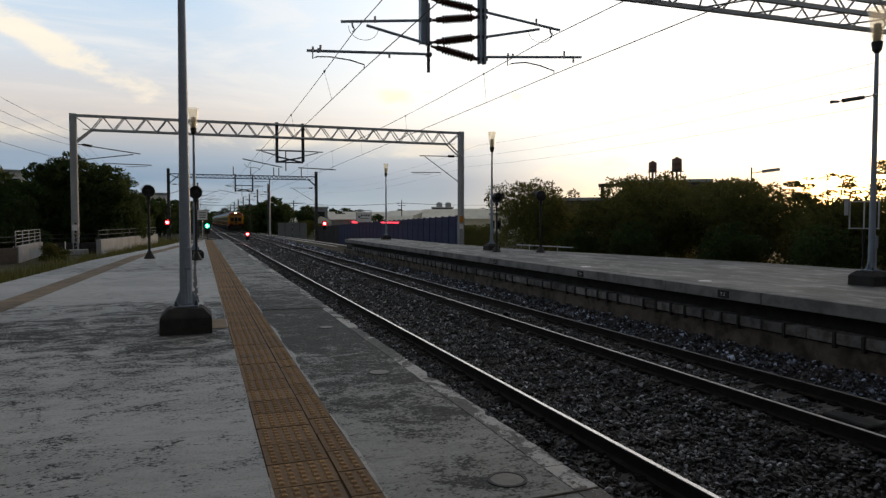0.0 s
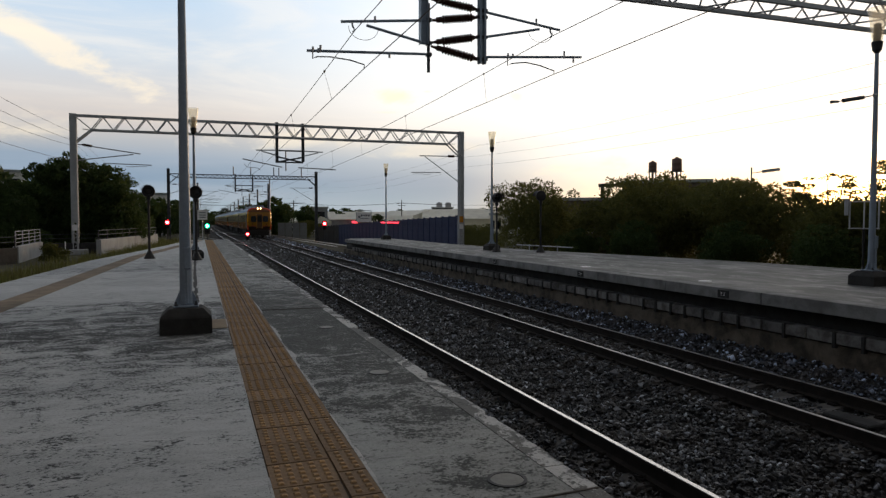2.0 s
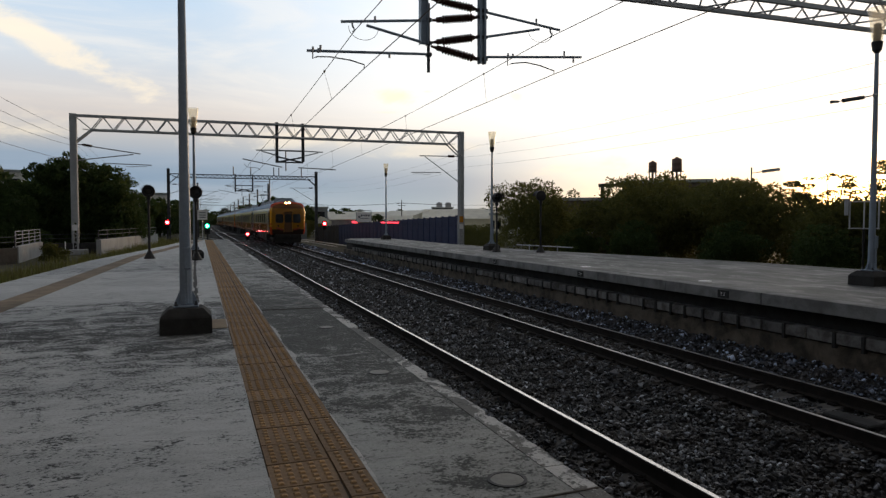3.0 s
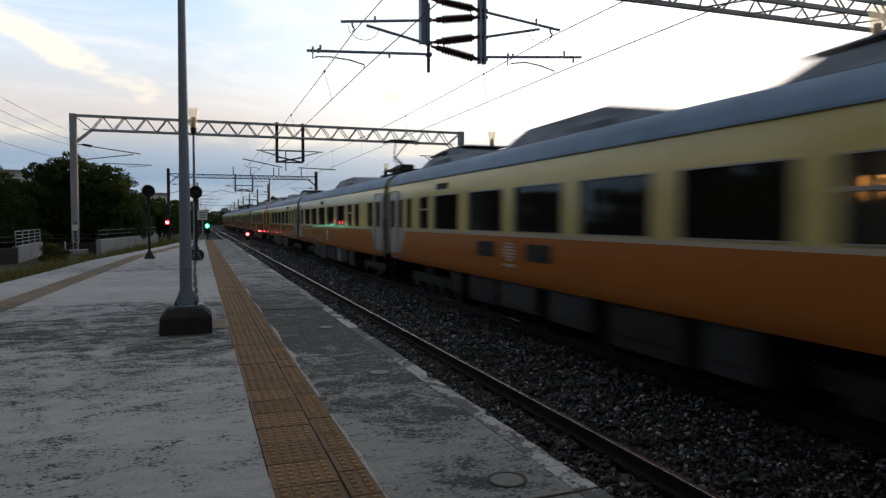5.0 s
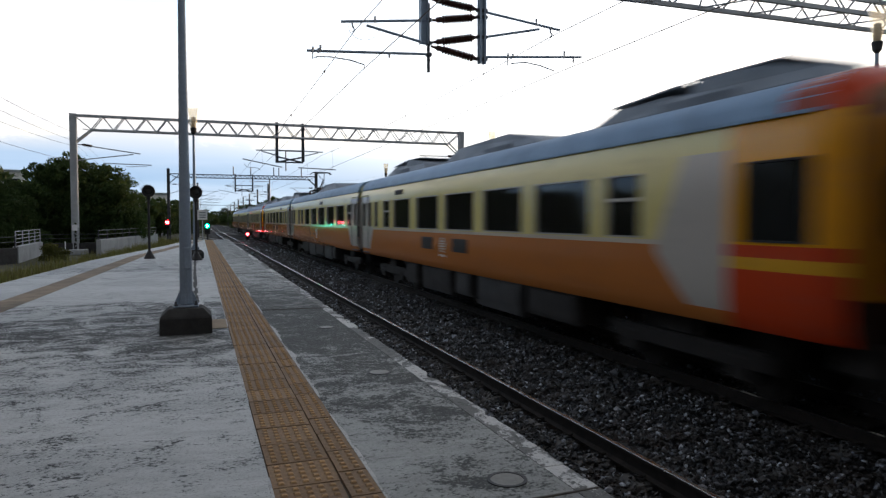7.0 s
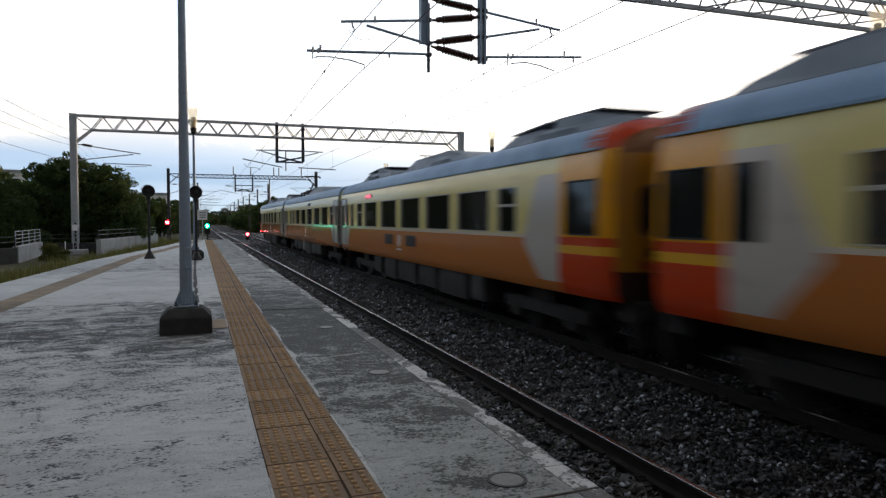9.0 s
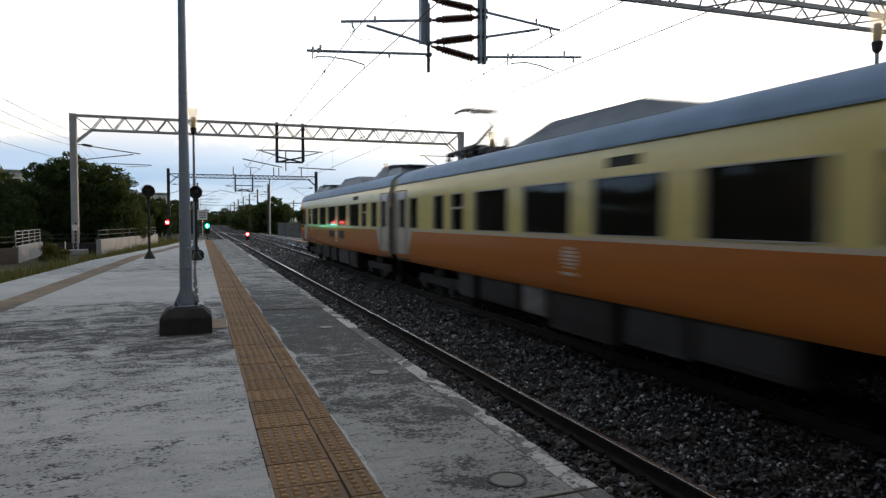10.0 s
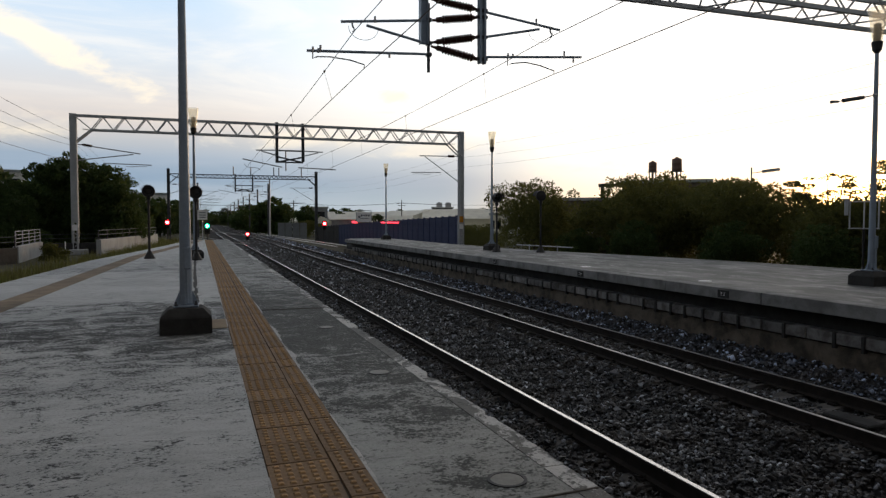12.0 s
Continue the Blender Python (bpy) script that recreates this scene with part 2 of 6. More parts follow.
def far_concrete():
    """Old smooth concrete, darkened; pale stretches along the platform are wear and painted sheen."""
    def build(N, b, tc):
        wide = N.noise(N.mapping(tc, (1.0, .22, 1.0)), 1.1, 6, .62, .6)
        blot = N.noise(N.mapping(tc, (1.0, .45, 1.0), (4, 1, 0)), 1.9, 8, .72, .5)
        fine = N.noise(tc, 42, 5, .75)
        c = N.mix(N.smooth(wide, .36, .64), (.06, .062, .063), (.17, .173, .17))
        c = N.mix(N.math("MULTIPLY", N.smooth(blot, .50, .58), .7), c, (.05, .051, .051))
        c = N.mix(N.math("MULTIPLY", N.smooth(blot, .46, .38), .6), c, (.38, .385, .38))
        c = N.mix(.4, c, N.ramp(fine, [(.3, (.25, .25, .25)), (.7, (.75, .75, .75))]), "OVERLAY")
        b.inputs["Specular IOR Level"].default_value = .35
        N.link(c, b.inputs["Base Color"])
        N.link(N.math("ADD", .42, N.math("MULTIPLY", blot, .35)), b.inputs["Roughness"])
        N.link(N.bump(fine, .35, .006), b.inputs["Normal"])
    return material("far_platform_concrete", .2, .6, 0, build)


# stain stops nearest the viewpoint are raised to include lens fall-off
M_PLAT = platform_concrete("platform_concrete", (.47, .485, .48), (.052, .056, .057), .612,
                           ((0, .34), (3.4, .34), (4.8, .50), (5.8, .52), (7.0, .86), (9.4, .84), (11.0, .26), (14.5, .24), (18, .62), (26, .35)))
M_PLAT_EDGE = platform_concrete("weathered_platform_strip", (.31, .32, .308), (.070, .075, .073), .588,
                                ((0, .22), (2.7, .26), (3.6, .60), (5.0, .66), (7.0, .95), (9.8, .90), (12.5, .55), (18, .45), (26, .6)))
M_MORTAR = platform_concrete("cement_smear", (.46, .46, .45), (.12, .12, .115), .62)
M_COPING = chipped_paint("coping_concrete", (.58, .58, .57), (.15, .152, .145), (.04, .042, .04))
M_FARPLAT = far_concrete()
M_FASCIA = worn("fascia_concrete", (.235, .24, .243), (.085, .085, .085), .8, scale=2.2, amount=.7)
M_LEDGE = worn("ledge_concrete", (.20, .20, .202), (.07, .066, .06), .85, scale=4.5, amount=.9, pieces=.45)
M_WALLBROWN = worn("stained_foundation_concrete", (.135, .115, .092), (.03, .027, .024), .88, scale=2.4, amount=.9)
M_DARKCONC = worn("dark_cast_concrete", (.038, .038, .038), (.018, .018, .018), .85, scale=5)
M_TILE = tile_material()
M_GROUT = worn("dark_joint", (.085, .075, .065), (.045, .04, .035), .9)
M_BALLAST = ballast_material()
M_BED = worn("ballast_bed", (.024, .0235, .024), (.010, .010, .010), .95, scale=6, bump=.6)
M_SLEEPER = worn("sleeper_concrete", (.12, .115, .11), (.04, .038, .035), .8, scale=5, pieces=.2)
M_RUST = worn("rusty_rail_web", (.020, .016, .014), (.011, .010, .009), .9, scale=9)
M_RAILTOP = worn("polished_rail_head", (.62, .60, .57), (.45, .43, .40), .24, 1.0, scale=2, amount=.3, bump=.03)
# darker, rougher copy: a weaker sky reflection is put into its colour
M_RAILDARK = worn("darker_rail_head", (.42, .40, .38), (.25, .24, .23), .36, 1.0, scale=3, amount=.5, bump=.05)
M_GALV = worn("galvanised_steel", (.44, .46, .49), (.32, .33, .35), .5, .2, scale=3, amount=.5, bump=.05)
M_POLE = worn("blue_grey_painted_pole", (.26, .32, .40), (.19, .23, .29), .42, .1, scale=4, amount=.4, bump=.04)
M_DARKSTEEL = worn("dark_steel", (.06, .065, .075), (.035, .035, .04), .55, .3, scale=5, bump=.06)
M_BLACK = worn("black_paint", (.018, .018, .02), (.03, .03, .03), .5, scale=6, bump=.05)
M_INSUL = worn("brown_porcelain", (.05, .022, .016), (.03, .015, .012), .25, scale=9, bump=.02)
M_WIRE = worn("copper_wire", (.10, .085, .075), (.06, .05, .045), .5, .6, scale=9, bump=0.02)
M_SOIL = worn("dry_soil_and_grass", (.075, .075, .04), (.045, .04, .028), .95, scale=.35, amount=.8, bump=.5, grain=9)
M_GRASS = worn("rough_grass", (.19, .20, .055), (.24, .19, .08), .8, scale=2, island=.4)
M_BARK = worn("bark", (.075, .06, .045), (.04, .032, .025), .9, scale=8, bump=.6)
M_WHITEWALL = worn("grey_render", (.36, .375, .39), (.23, .235, .24), .8, scale=1.1)
M_PALEWALL = worn("pale_wall_paint", (.80, .79, .76), (.52, .50, .47), .75, scale=.6)
M_CREAMWALL = worn("cream_wall_paint", (.80, .76, .62), (.66, .61, .48), .75, scale=.5)
M_PALEROOF = worn("pale_metal_roofing", (.82, .80, .70), (.64, .62, .54), .6, 0, scale=.5)
M_ROOFMETAL = worn("pale_sheet_roof", (.34, .37, .38), (.24, .26, .27), .45, .2, scale=.5)
M_TANK = worn("water_tank_steel", (.13, .08, .06), (.09, .06, .045), .5, .3, scale=2)
M_BLUEFENCE = worn("blue_hoarding_paint", (.017, .030, .088), (.012, .02, .055), .7, 0, scale=1.5, amount=.5)
M_GREYFENCE = worn("grey_sheet_fence", (.22, .24, .26), (.15, .16, .17), .6, .1, scale=1.5)
M_SIGNWHITE = worn("white_sign_enamel", (.84, .84, .86), (.7, .7, .7), .5, scale=3, amount=.3, bump=.03)
M_ORANGEPLATE = worn("orange_plate_enamel", (.60, .25, .03), (.45, .18, .03), .5, scale=5, amount=.3, bump=.03)
M_SIGNTEXT = material("sign_writing", (.05, .06, .10), .6)
M_REDBAR = material("red_sign_panel", (.5, .02, .03), .5, emit=(1, .05, .08), power=2.2)
M_GLASS = material("window_glass", (.012, .014, .016), .05)
M_CABGLASS = material("cab_window_glass", (.016, .017, .018), .08)
M_LAMPGLASS = None
M_RED = material("red_signal_light", (.6, .02, .02), .4, emit=(1, .012, .02), power=7)
M_REDCORE = material("red_signal_core", (.6, .02, .02), .4, emit=(1, .12, .13), power=50)
M_GREENCORE = material("green_signal_core", (.02, .6, .3), .4, emit=(.12, 1, .55), power=60)
M_GREEN = material("green_signal_light", (.02, .6, .3), .4, emit=(.005, 1, .36), power=3.5)
M_HEAD = material("headlight_glow", (1, .9, .7), .3, emit=(1, .56, .19), power=22)


def leaf_material(name, a, b_, yellow):
    def build(N, b, tc):
        g = N.n("ShaderNodeNewGeometry").outputs["Random Per Island"]
        big = N.noise(tc, .8, 3)
        c = N.mix(g, a, b_)
        c = N.mix(N.math("MULTIPLY", N.smooth(big, .5, .7), .6), c, yellow)
        N.link(c, b.inputs["Base Color"])
        out = [n for n in N.t.nodes if n.bl_idname == "ShaderNodeOutputMaterial"][0]
        tr, mx = N.n("ShaderNodeBsdfTranslucent"), N.n("ShaderNodeMixShader")
        N.link(N.mix(1.0, N.mix(.6, c, yellow), 1.25, "MULTIPLY"), tr.inputs[0])
        b.inputs["Specular IOR Level"].default_value = .2
        mx.inputs[0].default_value = .44
        N.link(b.outputs[0], mx.inputs[1])
        N.link(tr.outputs[0], mx.inputs[2])
        N.link(mx.outputs[0], out.inputs[0])
    return material(name, a, .65, 0, build)


M_LEAF = leaf_material("dark_green_leaves", (.028, .056, .018), (.046, .080, .024), (.070, .086, .024))
M_LEAF2 = leaf_material("olive_leaves", (.045, .057, .017), (.079, .090, .026), (.155, .142, .037))


def lantern_glass():
    m = bpy.data.materials.new("amber_lantern_glass")
    m.use_nodes = True
    N = Nodes(m.node_tree)
    out, mx = N.n("ShaderNodeOutputMaterial"), N.n("ShaderNodeMixShader")
    g, t = N.n("ShaderNodeBsdfGlossy"), N.n("ShaderNodeBsdfTransparent")
    d, m2 = N.n("ShaderNodeBsdfTranslucent"), N.n("ShaderNodeMixShader")
    tc = N.n("ShaderNodeTexCoord").outputs["Object"]
    tint = N.mix(N.noise(tc, 7, 3), (.99, .985, .96), (.985, .96, .88))
    N.link(tint, t.inputs[0])
    N.link(tint, d.inputs[0])
    g.inputs["Roughness"].default_value = .15
    m2.inputs[0].default_value = .12
    N.link(t.outputs[0], m2.inputs[1])
    N.link(d.outputs[0], m2.inputs[2])
    mx.inputs[0].default_value = .08
    N.link(m2.outputs[0], mx.inputs[1])
    N.link(g.outputs[0], mx.inputs[2])
    N.link(mx.outputs[0], out.inputs[0])
    return m


def tinted_glass():
    """Dark tinted pane that one can see through."""
    m = bpy.data.materials.new("tinted_train_glass")
    m.use_nodes = True
    N = Nodes(m.node_tree)
    out, mx, g, t = N.n("ShaderNodeOutputMaterial"), N.n("ShaderNodeMixShader"), N.n("ShaderNodeBsdfGlossy"), N.n("ShaderNodeBsdfTransparent")
    fr = N.n("ShaderNodeFresnel")
    fr.inputs[0].default_value = 1.55
    t.inputs[0].default_value = (.52, .48, .41, 1)
    g.inputs["Color"].default_value = (.75, .78, .8, 1)
    g.inputs["Roughness"].default_value = .035
    # the panes are slightly wavy along the car
    tc = N.n("ShaderNodeTexCoord").outputs["Object"]
    wave = N.bump(N.noise(N.mapping(tc, (.2, 1.0, .25)), 2.2, 2), 1.0, .006)
    N.link(wave, g.inputs["Normal"])
    N.link(wave, fr.inputs["Normal"])
    N.link(fr.outputs[0], mx.inputs[0])
    N.link(t.outputs[0], mx.inputs[1])
    N.link(g.outputs[0], mx.inputs[2])
    # grey veil: thin dust, and faint reflections painted in with it
    dust, veil = N.n("ShaderNodeBsdfDiffuse"), N.n("ShaderNodeMixShader")
    dust.inputs[0].default_value = (.20, .20, .18, 1)
    veil.inputs[0].default_value = .06
    N.link(mx.outputs[0], veil.inputs[1])
    N.link(dust.outputs[0], veil.inputs[2])
    N.link(veil.outputs[0], out.inputs[0])
    return m


M_TRAINGLASS = tinted_glass()
M_LAMPGLASS = lantern_glass()
M_LAMPCORE = worn("lantern_core", (.42, .33, .20), (.30, .23, .14), .5, scale=12)


# ---------------------------------------------------------------- mesh helpers
def mesh_of(name, bm, mat, smooth=False):
    me = bpy.data.meshes.new(name)
    bmesh.ops.recalc_face_normals(bm, faces=bm.faces)
    bm.to_mesh(me)
    bm.free()
    for m in (mat if isinstance(mat, (list, tuple)) else [mat]):
        me.materials.append(m)
    if smooth:
        me.shade_smooth()
        me.set_sharp_from_angle(angle=radians(38))
    return me


def part(name, bm, mat, parent=None, label="", smooth=False, m=None):
    ob = new(name, mesh_of(name, bm, mat, smooth))
    if parent is not None:
        ob.parent = parent
    if m is not None:
        ob.matrix_basis = m
    if label:
        ob["label"] = label
    return ob


def share(name, me, parent, m, label=""):
    """One more object on a mesh that exists."""
    ob = new(name, me)
    ob.parent = parent
    ob.matrix_basis = m
    if label:
        ob["label"] = label
    return ob


def empty(name, m, label, category, group="", kind=""):
    ob = new(name)
    ob.empty_display_size = .1
    ob.matrix_basis = m
    return tagged(ob, label, category, group, kind)


def box(bm, x0, x1, y0, y1, z0, z1, bevel=0.0, mat=0):
    vs = bmesh.ops.create_cube(bm, size=1.0)["verts"]
    for v in vs:
        v.co = Vector(((x0 + x1) / 2 + v.co.x * (x1 - x0), (y0 + y1) / 2 + v.co.y * (y1 - y0), (z0 + z1) / 2 + v.co.z * (z1 - z0)))
    faces = list({f for v in vs for f in v.link_faces})
    for f in faces:
        f.material_index = mat
    if bevel:
        es = list({e for v in vs for e in v.link_edges})
        r = bmesh.ops.bevel(bm, geom=es, offset=bevel, segments=1, affect="EDGES", profile=.7)
        for f in r["faces"]:
            f.material_index = mat
    return bm


def tube(bm, p0, p1, r0, r1=None, seg=8, mat=0):
    p0, p1 = Vector(p0), Vector(p1)
    r1 = r0 if r1 is None else r1
    axis = p1 - p0
    q = axis.to_track_quat("Z", "Y")
    rings = []
    for p, r in ((p0, r0), (p1, r1)):
        rings.append([bm.verts.new(p + q @ Vector((r * math.cos(2 * math.pi * i / seg), r * math.sin(2 * math.pi * i / seg), 0))) for i in range(seg)])
    for i in range(seg):
        f = bm.faces.new((rings[0][i], rings[0][(i + 1) % seg], rings[1][(i + 1) % seg], rings[1][i]))
        f.material_index = mat
    for ring in rings:
        f = bm.faces.new(ring)
        f.material_index = mat
    return bm


def path(bm, pts, r, seg=6):
    """A bent rod through the points, in one piece."""
    pts = [Vector(p) for p in pts]
    rings = []
    for i, p in enumerate(pts):
        d = (pts[min(i + 1, len(pts) - 1)] - pts[max(i - 1, 0)]).normalized()
        q = d.to_track_quat("Z", "Y")
        rings.append([bm.verts.new(p + q @ Vector((r * math.cos(2 * math.pi * k / seg), r * math.sin(2 * math.pi * k / seg), 0))) for k in range(seg)])
    for a, b in zip(rings, rings[1:]):
        # the ring of least twist
        sh = min(range(seg), key=lambda o: sum((a[k].co - b[(k + o) % seg].co).length for k in range(seg)))
        for k in range(seg):
            bm.faces.new((a[k], a[(k + 1) % seg], b[(k + 1 + sh) % seg], b[(k + sh) % seg]))
    bm.faces.new(rings[0])
    bm.faces.new(rings[-1])
    return bm


def lathe(bm, prof, seg=16, at=(0, 0, 0), mat=0, axis="Z"):
    """Turn a profile of (radius, height) about an upright axis."""
    rings = []
    for r, z in prof:
        ring = []
        for i in range(seg):
            a = 2 * math.pi * i / seg
            p = Vector((r * math.cos(a), r * math.sin(a), z))
            if axis == "Y":
                p = Vector((p.x, p.z, p.y))
            ring.append(bm.verts.new(Vector(at) + p))
        rings.append(ring)
    for a, b in zip(rings, rings[1:]):
        for i in range(seg):
            f = bm.faces.new((a[i], a[(i + 1) % seg], b[(i + 1) % seg], b[i]))
            f.material_index = mat
    for ring in (rings[0], rings[-1]):
        f = bm.faces.new(ring)
        f.material_index = mat
    return bm


def prism(bm, poly, axis, a, b, mat=0):
    """A polygon drawn out along one axis: poly holds the two other coordinates."""
    def at(u, v, w):
        return {"x": (w, u, v), "y": (u, w, v), "z": (u, v, w)}[axis]
    r0 = [bm.verts.new(at(u, v, a)) for u, v in poly]
    r1 = [bm.verts.new(at(u, v, b)) for u, v in poly]
    n = len(poly)
    fs = [bm.faces.new(r0), bm.faces.new(r1)]
    for i in range(n):
        fs.append(bm.faces.new((r0[i], r0[(i + 1) % n], r1[(i + 1) % n], r1[i])))
    for f in fs:
        f.material_index = mat
    return bm


def raw(name, verts, faces, mat, parent=None, smooth=False):
    me = bpy.data.meshes.new(name)
    me.from_pydata(verts, [], faces)
    me.materials.append(mat)
    if smooth:
        me.shade_smooth()
    ob = new(name, me)
    ob.parent = parent
    return ob


def B():
    return bmesh.new()
# ---------------------------------------------------------------- ground, platforms, tracks
def ground():
    n = 60
    xs = np.sign(np.linspace(-1, 1, n)) * np.abs(np.linspace(-1, 1, n)) ** 4 * 2500
    verts, faces = [], []
    for j, y in enumerate(xs):
        for i, x in enumerate(xs):
            verts.append((x, y + 40, -.62 + .10 * noise.noise((x * .2, y * .2, 0))))
    for j in range(n - 1):
        for i in range(n - 1):
            a = j * n + i
            faces.append((a, a + 1, a + n + 1, a + n))
    tagged(raw("ground", verts, faces, M_SOIL, smooth=True), "bare soil with rough dry grass beside the railway", "ground", kind="structure")


def slab(name, poly, z0, z1, mat, label, category):
    bm = B()
    prism(bm, poly, "z", z0, z1)
    ob = part(name, bm, mat)
    return tagged(ob, label, category, kind="structure")


L_TAPER = [(-12, -4.1), (2, -4.0), (10, -3.75), (15, -3.45), (22, -3.0), (28, -2.2), (35, -1.35), (43, -.55)]
X_STRIP0, X_STRIP1 = .28, .728      # tactile strip
X_EDGE = 1.64


def platform_near():
    ends = [(x, y) for y, x in L_TAPER]
    slab("platform_near", [(X_STRIP0, -12)] + ends + [(X_STRIP0, 43)], -.6, PLAT, M_PLAT,
         "pale trowelled concrete island platform with dark weather stains", "platform")
    slab("platform_strip", [(X_STRIP1, -12), (X_STRIP1, 43), (X_EDGE - .115, 43), (X_EDGE - .115, -12)], -.6, PLAT - .004, M_PLAT_EDGE,
         "dark weathered concrete strip between paving and platform edge", "platform")
    slab("paving_bed", [(X_STRIP0, -12), (X_STRIP0, 43), (X_STRIP1, 43), (X_STRIP1, -12)], -.6, PLAT - .016, M_GROUT,
         "dark bedding under the tactile paving", "platform")
    # coping blocks along the edge
    edge = empty("platform_edge", pose(0, 0, 0), "chipped pale concrete coping along the platform edge", "platform edge", kind="structure")
    rnd = random.Random(4)
    y = -10.0
    while y < 42.6:
        ln = rnd.uniform(1.5, 2.4)
        bm = B()
        n = 22
        outer = [(X_EDGE - .118, y + ln - .004), (X_EDGE - .118, y + .004)]
        for i in range(n + 1):
            outer.append((X_EDGE - rnd.uniform(0, .012) - (.035 if rnd.random() < .12 else 0), y + .004 + (ln - .008) * i / n))
        prism(bm, outer, "z", PLAT - .16, PLAT - .001)
        part("coping_block", bm, M_COPING, edge)
        y += ln
    bm = B()
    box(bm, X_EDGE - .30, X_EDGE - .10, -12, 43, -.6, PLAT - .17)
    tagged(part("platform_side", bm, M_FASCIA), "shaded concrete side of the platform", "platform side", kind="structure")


def joints():
    """Narrow dark joints across the strip beside the edge."""
    for y, tilt in ((2.52, 2), (9.1, -1), (15.6, 1), (22.1, 0)):
        bm = B()
        box(bm, -(X_EDGE - X_STRIP1) / 2, (X_EDGE - X_STRIP1) / 2, -.005, .005, -.01, .0025)
        tagged(part("joint_filler", bm, M_GROUT, m=pose((X_EDGE + X_STRIP1) / 2 - .01, y, PLAT, 0, 0, tilt)), "narrow dark joint across the platform strip", "joint", kind="structure")


def mortar_smears():
    """Pale cement smeared over the joints on both sides of the tactile strip."""
    rnd = random.Random(14)
    for x, side in ((X_STRIP0, -1), (X_STRIP1, 1)):
        y = 1.0
        while y < 24:
            ln = rnd.uniform(.5, 1.6)
            n = 12
            wide = rnd.uniform(.012, .05) * (1.0 if side > 0 else .6)
            outer = [(x + side * (.002 + wide * rnd.uniform(.15, 1.0) * math.sin(math.pi * (i + .4) / (n + .8))), y + ln * i / n) for i in range(n + 1)]
            bm = B()
            prism(bm, [(x - side * .004, y), *outer, (x - side * .004, y + ln)], "z", PLAT - .012, PLAT + .003)
            tagged(part("mortar_smear", bm, M_MORTAR), "pale cement smear along the tactile paving", "mortar", "mortar smears", "structure")
            y += ln + (rnd.uniform(.0, .5) if rnd.random() < .6 else rnd.uniform(.5, 1.5))


def tile_mesh(w, l, nx, ny):
    bm = B()
    box(bm, -w / 2 + .003, w / 2 - .003, -l / 2 + .006, l / 2 - .006, -.012, .004)
    for i in range(nx):
        for j in range(ny):
            x, y = (i + .5) / nx * (w - .03) - (w - .03) / 2, (j + .5) / ny * (l - .03) - (l - .03) / 2
            hx, hy = .0125, .0105
            b = [bm.verts.new((x + sx * hx * 1.25, y + sy * hy * 1.35, .004)) for sx, sy in ((-1, -1), (1, -1), (1, 1), (-1, 1))]
            t = [bm.verts.new((x + sx * hx * .7, y + sy * hy * .6, .0115)) for sx, sy in ((-1, -1), (1, -1), (1, 1), (-1, 1))]
            bm.faces.new(t)
            for k in range(4):
                bm.faces.new((b[k], b[(k + 1) % 4], t[(k + 1) % 4], t[k]))
    return mesh_of("tactile_tile", bm, M_TILE)


M_GUIDE = worn("dusty_ochre_tile", (.215, .158, .095), (.12, .095, .068), .75, scale=4, amount=.7, pieces=.3)


def tactile_paving():
    strip = empty("tactile_paving", pose(0, 0, 0), "ochre tactile paving tiles with worn raised dots, their shading painted in", "tactile paving", kind="structure")
    wide, slim = tile_mesh(.302, .30, 5, 5), tile_mesh(.142, .30, 2, 5)
    rnd = random.Random(8)
    for i in range(-7, 143):
        y = .15 + .30 * i
        for me, x in ((wide, X_STRIP0 + .153), (slim, X_STRIP1 - .070)):
            share("tactile_tile", me, strip, pose(x + rnd.uniform(-.002, .002), y + (.10 if me is slim else 0), PLAT - .004 + rnd.uniform(-.0015, .0015), rnd.uniform(-.3, .3), rnd.uniform(-.3, .3), rnd.uniform(-.35, .35)))
    side = empty("guide_paving", pose(0, 0, 0), "dusty ochre guide paving along the other platform edge", "tactile paving", kind="structure")
    band = [(-10, -3.1), (10, -2.58), (16, -2.28), (24, -1.90), (34, -.75), (42, .0)]
    for (ya, xa), (yb, xb) in zip(band, band[1:]):
        n = int((yb - ya) / .6)
        for k in range(n):
            t0, t1 = k / n, (k + 1) / n
            y0, y1 = ya + (yb - ya) * t0 + .004, ya + (yb - ya) * t1 - .004
            x0, x1 = xa + (xb - xa) * t0, xa + (xb - xa) * t1
            bm = B()
            prism(bm, [(x0 - .2, y0), (x0 + .2, y0), (x1 + .2, y1), (x1 - .2, y1)], "z", PLAT - .01, PLAT + .005)
            part("guide_tile", bm, M_GUIDE, side)
    bm = B()
    box(bm, -.12, X_STRIP0 - .005, 7.72, 8.42, PLAT - .01, PLAT + .004)
    tagged(part("tactile_patch", bm, M_GUIDE), "single ochre paving tile between lamp base and strip", "paving tile", kind="structure")


FAR_EDGE = 8.50


